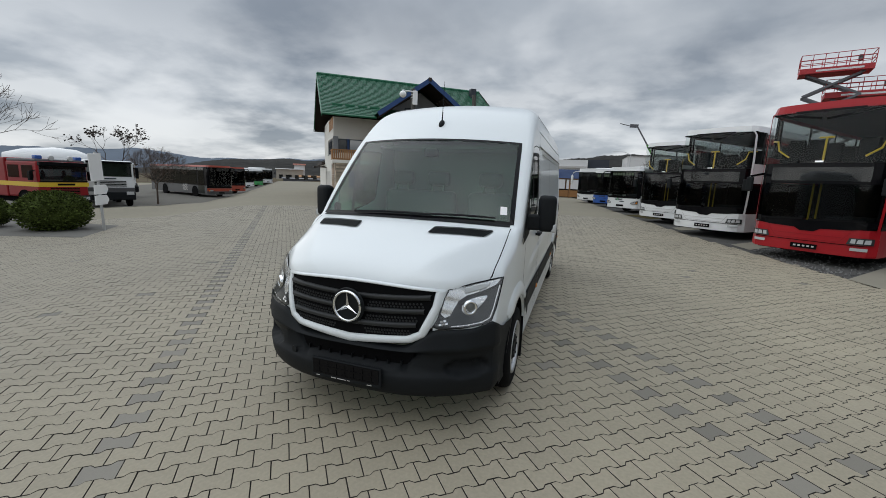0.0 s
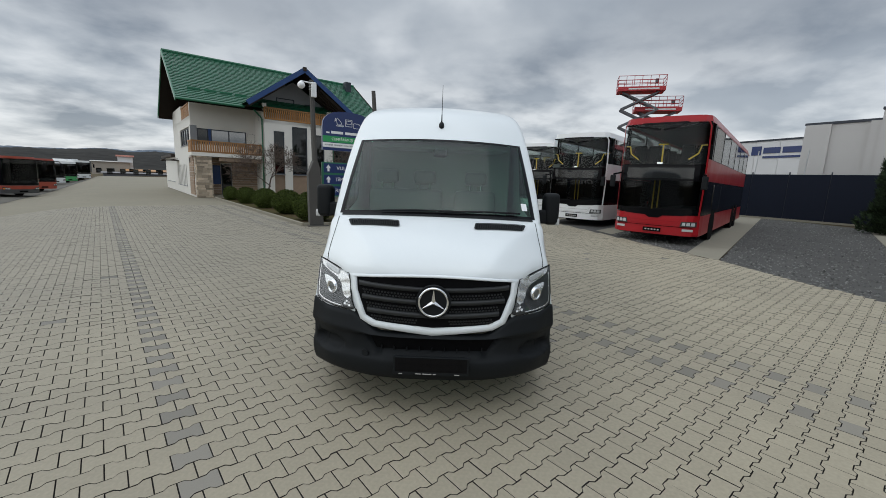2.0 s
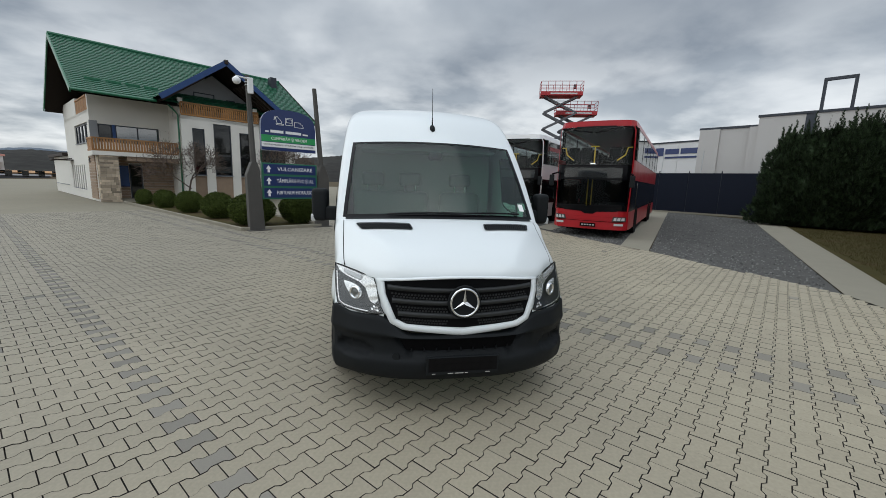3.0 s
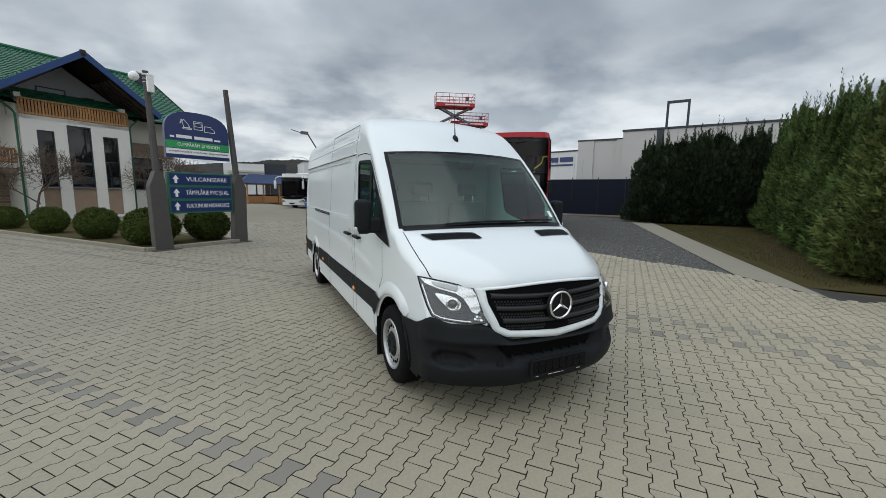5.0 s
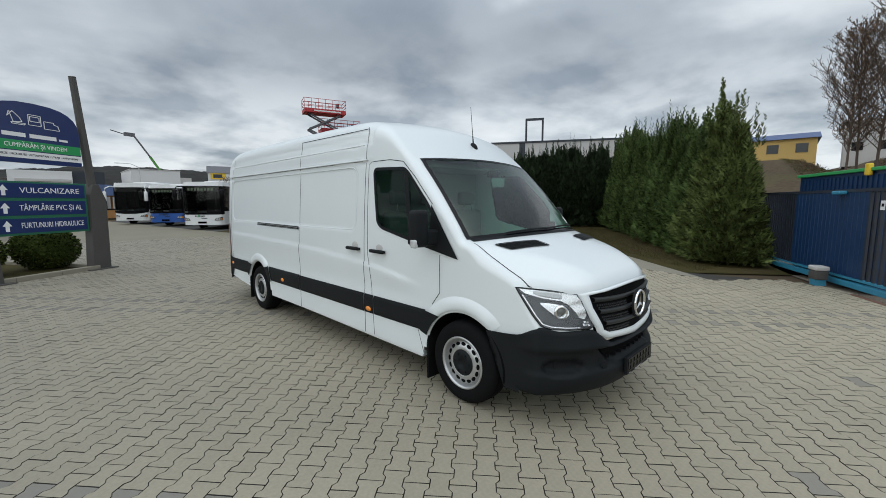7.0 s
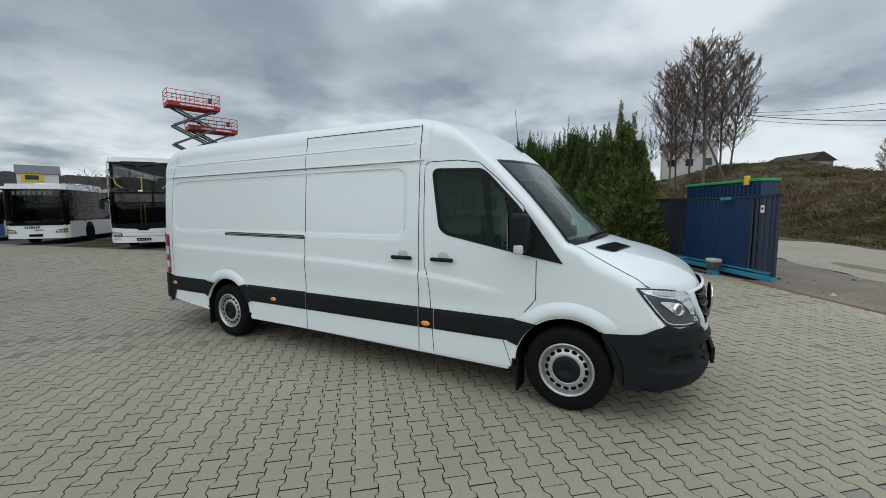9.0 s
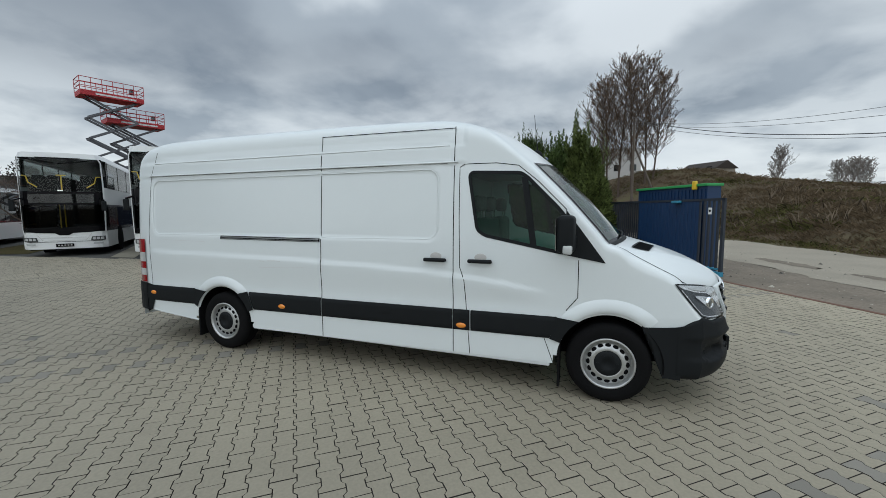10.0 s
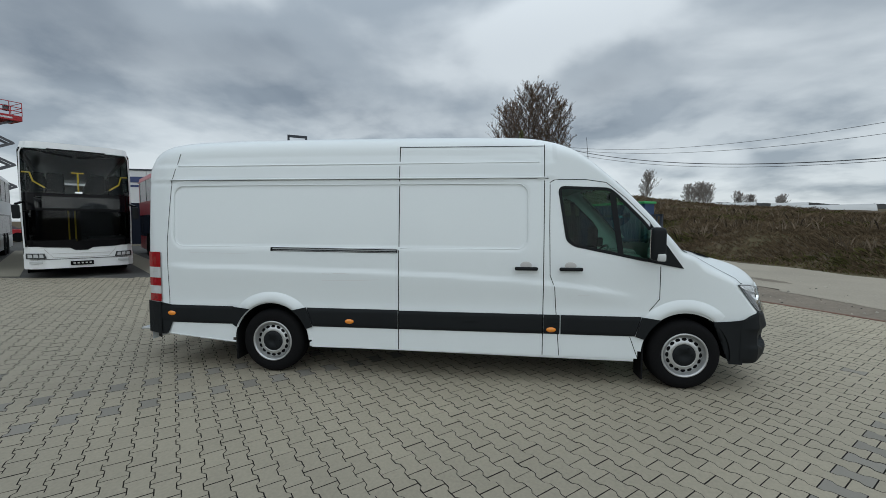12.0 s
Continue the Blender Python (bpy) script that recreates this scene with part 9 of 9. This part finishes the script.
def fire_engine(m):
    t = thing("fire_engine", m, "red fire engine with yellow stripe and blue beacons", "truck")
    W = 2.4
    part("cab", boxed(-W / 2, W / 2, 0, 2.6, 0.75, 2.75, 0.12, 3), M["fire_red"], t, "red cab")
    part("cab_roof", boxed(-W / 2 + 0.02, W / 2 - 0.02, 0.1, 2.5, 2.70, 2.86, 0.06), M["lift_grey"], t, "dark cab roof visor")
    part("yellow_stripe", boxed(-W / 2 - 0.012, W / 2 + 0.012, -0.012, 7.2, 1.36, 1.60), M["yellow"], t, "yellow stripe")
    ws = part("windscreen", boxed(-1.12, 1.12, -0.02, 0.0, 1.68, 2.50, 0.008), M["cab_pane"], t, "windscreen with grey reflections")
    part("screen_divider", boxed(-1.16, 1.16, -0.03, 0.0, 1.62, 1.69), M["bus_black"], t)
    part("sun_visor", boxed(-1.16, 1.16, -0.16, 0.05, 2.50, 2.72, 0.03), M["bus_black"], t, "black sun visor")
    part("grille_panel", boxed(-0.75, 0.75, -0.02, 0.0, 0.95, 1.33), M["fire_red"], t)
    for k in range(4):
        part("grille_slat", boxed(-0.7, 0.7, -0.04, -0.02, 0.97 + 0.09 * k, 1.02 + 0.09 * k), M["bus_black"], t)
    part("name_bar", boxed(-0.35, 0.5, -0.022, -0.012, 1.43, 1.54), M["bus_black"], t, "black bar of lettering")
    part("bumper", boxed(-W / 2 - 0.03, W / 2 + 0.03, -0.18, 0.1, 0.45, 0.85, 0.05), M["plastic"], t, "dark bumper")
    for s in (-1, 1):
        part("headlight", boxed(s * 0.9 - 0.18, s * 0.9 + 0.18, -0.20, -0.17, 0.60, 0.78), M["white_lens"], t)
        part("beacon", boxed(s * 0.95 - 0.16, s * 0.95 + 0.16, 0.2, 0.5, 2.86, 3.05, 0.04), M["bus_blue"], t, "blue beacon")
        part("spot_lamp", lathe(bmesh.new(), [(0, -0.05), (0.13, -0.04), (0.14, 0.05), (0, 0.08)], 16, "y"), M["white_lens"], t, m=Matrix.Translation((s * 0.45, 0.1, 2.93)))
        part("side_window", boxed(s * 1.2 - 0.015, s * 1.2 + 0.015, 0.35, 1.25, 1.82, 2.5), M["glass_dark"], t)
        part("side_window", boxed(s * 1.2 - 0.015, s * 1.2 + 0.015, 1.5, 2.4, 1.82, 2.5), M["glass_dark"], t)
        part("mirror", boxed(s * 1.42 - 0.08, s * 1.42 + 0.08, 0.1, 0.3, 1.7, 2.2, 0.03), M["bus_black"], t)
        part("mirror_arm", bar(bmesh.new(), (s * 1.15, 0.2, 2.25), (s * 1.42, 0.2, 2.2), 0.04, 0.04), M["bus_black"], t)
        for y in (1.2, 5.6):
            truck_wheel(t, s * 1.08, y, 0.5, s)
            part("wheel_arch", lathe(bmesh.new(), [(0.0, 0.0), (0.62, 0.0), (0.62, -0.02)], 28), M["seam"], t, m=Matrix.Translation((s * 1.212, y, 0.55)))
    part("body", boxed(-W / 2, W / 2, 2.65, 7.2, 0.75, 2.9, 0.06), M["fire_red"], t, "red equipment body")
    part("chassis", boxed(-0.9, 0.9, 0.2, 7.1, 0.45, 0.75), M["seam"], t)
    for z in (0.92, 1.12):
        part("step_line", boxed(W / 2, W / 2 + 0.012, 2.0, 4.9, z, z + 0.05), M["yellow"], t, "thin yellow line")
    for x0, x1 in ((-1.05, -0.75), (-0.35, 0.05), (0.72, 1.02)):
        part("print_bar", boxed(x0, x1, -0.19, -0.18, 0.70, 0.77), M["hall_grey"], t, "pale bar of lettering")
    return t


def mixer_truck(m, name, label, drum):
    t = thing(name, m, label, "truck")
    W = 2.5
    part("cab", boxed(-W / 2, W / 2, 0, 2.1, 1.0, 3.0, 0.14, 3), M["bus_white"], t, "white cab")
    part("windscreen", boxed(-1.12, 1.12, -0.02, 0.0, 2.0, 2.85, 0.008), M["cab_pane"], t, "dark windscreen")
    part("sun_visor", boxed(-1.15, 1.15, -0.25, 0.05, 2.85, 2.95, 0.03), M["bus_black"], t)
    for k in range(4):
        part("grille_slat", boxed(-0.80, 0.80, -0.035, 0.0, 1.38 + 0.10 * k, 1.43 + 0.10 * k), M["seam"], t)
    part("bumper", boxed(-W / 2, W / 2, -0.15, 0.3, 0.50, 1.02, 0.07), M["plastic"], t, "dark grey bumper")
    part("lower_grille", boxed(-W / 2 + 0.02, W / 2 - 0.02, -0.08, 0.2, 0.98, 1.30, 0.04), M["bus_grey"], t, "grey lower front panel")
    part("maker_bar", boxed(-0.30, 0.30, -0.03, -0.012, 1.84, 1.90), M["gate_frame"], t, "dark bar of lettering")
    part("dashboard", boxed(-1.1, 1.1, 0.05, 0.4, 1.9, 2.08), M["interior"], t)
    for s in (-1, 1):
        part("headlight", boxed(s * 0.95 - 0.2, s * 0.95 + 0.2, -0.17, -0.14, 0.85, 1.05), M["white_lens"], t)
        part("mirror", boxed(s * 1.42 - 0.09, s * 1.42 + 0.09, 0.0, 0.2, 1.9, 2.6, 0.03), M["bus_black"], t)
        part("mirror_arm", bar(bmesh.new(), (s * 1.2, 0.1, 2.6), (s * 1.42, 0.1, 2.5), 0.04, 0.04), M["bus_black"], t)
        part("side_window", boxed(s * 1.25 - 0.015, s * 1.25 + 0.015, 0.4, 1.5, 2.0, 2.7), M["glass_dark"], t)
        for y in (1.3, 5.2, 6.6):
            truck_wheel(t, s * 1.1, y, 0.52, s)
    part("chassis", boxed(-0.7, 0.7, 0.3, 8.2, 0.6, 1.1), M["seam"], t)
    if not drum:
        part("tipper_body", boxed(-1.2, 1.2, 2.3, 7.6, 1.15, 2.3, 0.05), M["bus_grey"], t, "grey tipper body")
        return t
    part("drum", lathe(bmesh.new(), [(0, 2.5), (0.8, 2.5), (1.25, 3.6), (1.3, 5.0), (1.0, 6.8), (0.5, 8.0), (0, 8.0)], 28, "y"), M["bus_white"], t, "white mixing drum", smooth=True, m=Matrix.Translation((0, 0.3, 2.55)) @ Matrix.Rotation(radians(3), 4, "X") @ Matrix.Diagonal((0.9, 0.95, 0.9, 1)))
    return t


fire_engine(pose(-27.8, 15.1, dz(-27.8, 15.1), 0, 0, 92))
mixer_truck(pose(-28.6, 18.0, dz(-28.6, 18.0), 0, 0, 66), "tipper_truck", "white and grey tipper truck with dark bumper", False)
mixer_truck(pose(-37.9, 25.8, dz(-37.9, 25.8), 0, 0, 152), "mixer_truck", "white concrete mixer truck behind a fire engine", True)


def left_coach(x, y, a, *args, **kw):
    return coach(pose(x, y, dz(x, y), 0, 0, a), *args, **kw)


g1 = left_coach(-34.0, 31.5, 76, 12.2, 3.12, "bus_grey", 2.95, "dark grey regional coach with orange-red roof", roof="bus_orange")
for i in range(6):
    for j in range(5):
        if (i + j) % 2 == 0:
            part("check_square", boxed(-1.264, -1.252, 4.1 + 0.16 * i, 4.25 + 0.16 * i, 0.55 + 0.13 * j, 0.67 + 0.13 * j), M["hall_grey"], g1)
part("front_band", shell(bus_plan(12.2, 2.515), 0.62, 0.90, first=0, last=16), M["bus_orange"], g1, "orange front band")
part("front_sill", shell(bus_plan(12.2, 2.515), 0.93, 0.99, first=0, last=16), M["bus_black"], g1)
left_coach(-39.2, 38.6, 76, 12.2, 3.12, "bus_orange", 2.95, "orange-red regional coach parked in a row", roof="bus_orange")
left_coach(-52.0, 53.5, 74, 11.0, 3.1, "bus_white", 2.8, "white coach with dark windows in a row")
left_coach(-57.0, 61.0, 74, 11.0, 3.1, "bus_green", 2.8, "green city bus in a far row")
left_coach(-60.5, 67.5, 74, 11.0, 3.1, "bus_white", 2.8, "white city bus at the end of a row")


def build_left():
    # bays in front of the trucks
    flat("truck_bay", [(-25.3, 13.0), (-24.3, 18.5), (-32.3, 29.5), (-37.3, 37.0), (-63, 73), (-75, 60), (-45, 15), (-30, 2)], 0.004, M["yard_bay"], "grey worn parking bay", "asphalt", 9)
    flat("bed_soil", [(-14.6, 8.2), (-16.6, 10.6), (-24, 9.5), (-23, 4.5)], 0.006, M["slab"], "grey worn concrete slab beside shrubs", "slab", 9)
    for k, (x, y, sx, sz) in enumerate([(-17.2, 8.95, 1.62, 1.30), (-19.3, 8.0, 1.15, 1.1)]):
        shrub(x, y, dz(x, y), sx, sz, k + 1, "wide rounded dark green shrub beside a slab")
    x, y = -15.7, 9.5
    s = thing("direction_post", pose(x, y, dz(x, y), 0, 0, 125), "steel post with blank white direction boards", "sign")
    part("post", rodded((0.06, 0, 0), (-0.06, 0, 2.7), 0.045), M["alu"], s, "leaning galvanised post")
    part("square_board", boxed(-0.42, 0.38, -0.05, -0.03, 1.75, 2.65, m=Matrix.Rotation(radians(-4), 4, "Y")), M["sign_white"], s, "white square board")
    for z in (1.28, 0.92):
        bm = bmesh.new()
        pts = [(-0.42, z), (0.35, z), (0.50, z + 0.16), (0.35, z + 0.32), (-0.42, z + 0.32)]
        f = [bm.verts.new((u, -0.05, v)) for u, v in pts]; g = [bm.verts.new((u, -0.03, v)) for u, v in pts]
        bm.faces.new(f); bm.faces.new(g[::-1])
        for i in range(5):
            bm.faces.new((f[i], f[(i + 1) % 5], g[(i + 1) % 5], g[i]))
        part("arrow_board", bm, M["sign_white"], s, "white arrow board")
    bare_tree(pose(-29.6, 21.7, dz(-29.6, 21.7)), "small umbrella-shaped bare tree beside coaches", 3.9, 31, levels=7, spread=0.85, first=0.42, up_pull=0.16, kids=(3, 4), trunk=0.018, crown_flat=True)
    bare_tree(pose(-34.5, 22.0, dz(-34, 22)), "bare tree with clinging dead leaves behind trucks", 7.0, 32, levels=7, spread=0.55, first=0.30, up_pull=0.2, kids=(2, 3), trunk=0.014, buds=1, bud_size=0.13, bud_mat="wood_dark")
    bare_tree(pose(-29.5, 11.6, dz(-29.5, 11.6)), "bare tree with thin upswept twigs", 8.0, 33, levels=7, spread=0.62, first=0.28, up_pull=0.15, kids=(3, 3), trunk=0.014)
    for k, (x, y) in enumerate([(-25.0, 39.0), (-26.2, 40.6), (-27.4, 42.2)]):
        shrub(x, y, -0.02, 1.15, 1.0, k, "low green hedge shrub beside the house")


build_left()


# ---- distance ----
def ridge(name, az0, az1, dist, heights, mat, label, seed, depth=120):
    """A chain of hills between two bearings: front slope, crest and back."""
    bm = bmesh.new()
    n = 260
    f = monotone(heights)
    cols = []
    for k in range(n + 1):
        a = az0 + (az1 - az0) * k / n
        h = f(a) * (1 + 0.10 * noise.noise(Vector((a * 0.35, seed, 0)))) + dist * (0.0010 * noise.noise(Vector((a * 2.3, seed, 4))) + 0.0012 * noise.noise(Vector((a * 9.0, seed, 8))))
        c, s = math.cos(radians(a)), math.sin(radians(a))
        cols.append([bm.verts.new((c * r, s * r, z)) for r, z in ((dist - depth, -2), (dist - depth * 0.5, h * 0.55), (dist - depth * 0.15, h * 0.93), (dist, h), (dist + depth * 0.6, h * 0.3), (dist + depth, -2))])
    for a, b in zip(cols, cols[1:]):
        for i in range(5):
            bm.faces.new((a[i], a[i + 1], b[i + 1], b[i]))
    return tagged(part(name, bm, mat, smooth=True), label, "hill", kind="structure")


ridge("hill_1", 108, 152, 420, [(108, 14), (122, 15.5), (128, 15.5), (134, 13.5), (137, 12), (140, 8), (143, 3), (152, 1)], M["hill"], "dark wooded hill at the end of the lane", 1)
ridge("hill_2", 100, 175, 1500, [(100, 40), (118, 50), (126, 55), (134, 45), (140, 43), (145, 59), (150, 48), (175, 40)], M["hill_far"], "distant hills with blue haze in their colour", 2, 500)
ridge("hill_3", 56, 106, 380, [(56, 20), (70, 26), (84, 28), (92, 24), (100, 18), (106, 14)], M["hill"], "dark wooded hill behind the halls", 3)
ridge("hill_4", -75, -8, 700, [(-75, 18), (-50, 22), (-42, 25), (-35, 29), (-24, 33), (-18, 31), (-8, 26)], M["hill"], "low dark wooded skyline", 4, 200)


def far_block(x, y, a, w, d, h, wall, roof, label, name="far_building", z=None, rise_=1.2):
    b = thing(name, pose(x, y, land_height(x, y) if z is None else z, 0, 0, a), label, "building", "far buildings")
    part("wall", boxed(0, w, 0, d, -1.5, h), M[wall], b)
    bm = bmesh.new()
    prof = [(-0.4, h), (d / 2, h + rise_), (d + 0.4, h)]
    f0 = [bm.verts.new((-0.4, y_, z_)) for y_, z_ in prof]; f1 = [bm.verts.new((w + 0.4, y_, z_)) for y_, z_ in prof]
    bm.faces.new(f0); bm.faces.new(f1[::-1])
    for i in range(3):
        bm.faces.new((f0[i], f0[(i + 1) % 3], f1[(i + 1) % 3], f1[i]))
    part("roof", bm, M[roof], b)
    n = max(2, int(w / 2.6))
    for row in range(max(1, int(h / 3))):
        for k in range(n):
            x0 = w * (k + 0.3) / n
            part("window", boxed(x0, x0 + w / n * 0.42, -0.05, 0.02, 0.9 + 3 * row, 2.2 + 3 * row), M["glass_house"], b)
    return b


far_block(-98.0, 113.2, 39, 8.5, 12, 4.0, "beige", "hall_grey", "long pale industrial building past the lane", z=-0.8, rise_=0.3)
far_block(-94, 117.5, 39, 3.4, 4, 5.6, "hall_white", "tile_red", "pale works tower with red top", z=-0.8, rise_=0.5)
far_block(-88, 112, 39, 12, 6, 1.7, "wood_clad", "wood", "long low timber-coloured shed", z=-0.8, rise_=0.5)
far_block(-85, 101, 39, 13, 4, 1.1, "lift_grey", "lift_grey", "row of dark grey stacked goods", z=-0.8, rise_=0.3)
far_block(74, 15.0, 95 + 180, 10, 9, 2.9, "house_yellow", "roof_blue", "yellow rendered house with blue roof on a slope", z=7.9, rise_=1.3)
far_block(86, 2.5, 92 + 180, 9, 10, 5.4, "hall_grey", "lift_grey", "unfinished grey house on the slope", z=8.6, rise_=0.5)
far_block(93, -15, 215, 8, 5, 1.8, "beige", "wood_dark", "low old barn with dark roof on the skyline", z=land_height(93, -15) - 0.1, rise_=1.5)
for k, (x, y, w) in enumerate([(58.0, -34.5, 5.5), (54.5, -39.0, 4), (50.0, -43.5, 7)]):
    b = thing("polytunnel", pose(x, y, land_height(x, y) - 0.8, 0, 0, 55), "pale film-covered greenhouse tunnel on the skyline", "greenhouse", "greenhouses")
    bm = bmesh.new()
    prev = None
    for j in range(13):
        t = math.pi * j / 12
        row = [bm.verts.new((u, 2.2 * math.cos(t), 1.5 * math.sin(t))) for u in (0, w)]
        if prev:
            bm.faces.new((prev[0], prev[1], row[1], row[0]))
        prev = row
    part("film", bm, M["poly"], b, smooth=True)
    for u in (0, w):
        bm = bmesh.new()
        bm.faces.new([bm.verts.new((u, 2.19 * math.cos(math.pi * j / 12), 1.49 * math.sin(math.pi * j / 12))) for j in range(13)])
        part("end_wall", thick(bm, 0.02), M["poly"], b)


def build_lines():
    pole = thing("power_pole", pose(47.0, -1.4, land_height(47, -1.4) - 0.3), "leaning braced wooden power pole", "pole")
    top = 12.1 - (land_height(47, -1.4) - 0.3)
    part("pole", rodded((0, 0, 0), (0, 0, top), 0.16, 0.11), M["bark"], pole)
    part("brace", rodded((0.4, -3.4, -0.2), (0, -0.1, top * 0.72), 0.14, 0.11), M["bark"], pole)
    part("cross_arm", bar(bmesh.new(), (-0.1, -0.7, top - 0.3), (0.1, 0.7, top - 0.3), 0.1, 0.1), M["bark"], pole)
    start = Vector((47.0, -1.4, 0))
    far = Vector((12.0, -26.0, 0))
    for k, (za, zb, sag, off) in enumerate(((11.8, 8.9, 2.2, 0.0), (11.7, 7.8, 2.1, 0.5), (11.9, 6.2, 2.5, -0.4), (11.7, 6.0, 2.5, 0.2))):
        w = thing("power_line", Matrix(), "thin black overhead cable", "cable", "overhead cables")
        pts = []
        for j in range(25):
            t = j / 24
            p = start.lerp(far, t)
            pts.append((p.x + off * 0.4, p.y + off, za + (zb - za) * t - sag * 4 * t * (1 - t)))
        part("wire", tube(pts, 0.014 if k < 2 else (0.030 if k == 2 else 0.016), 4), M["cable"], w)


build_lines()
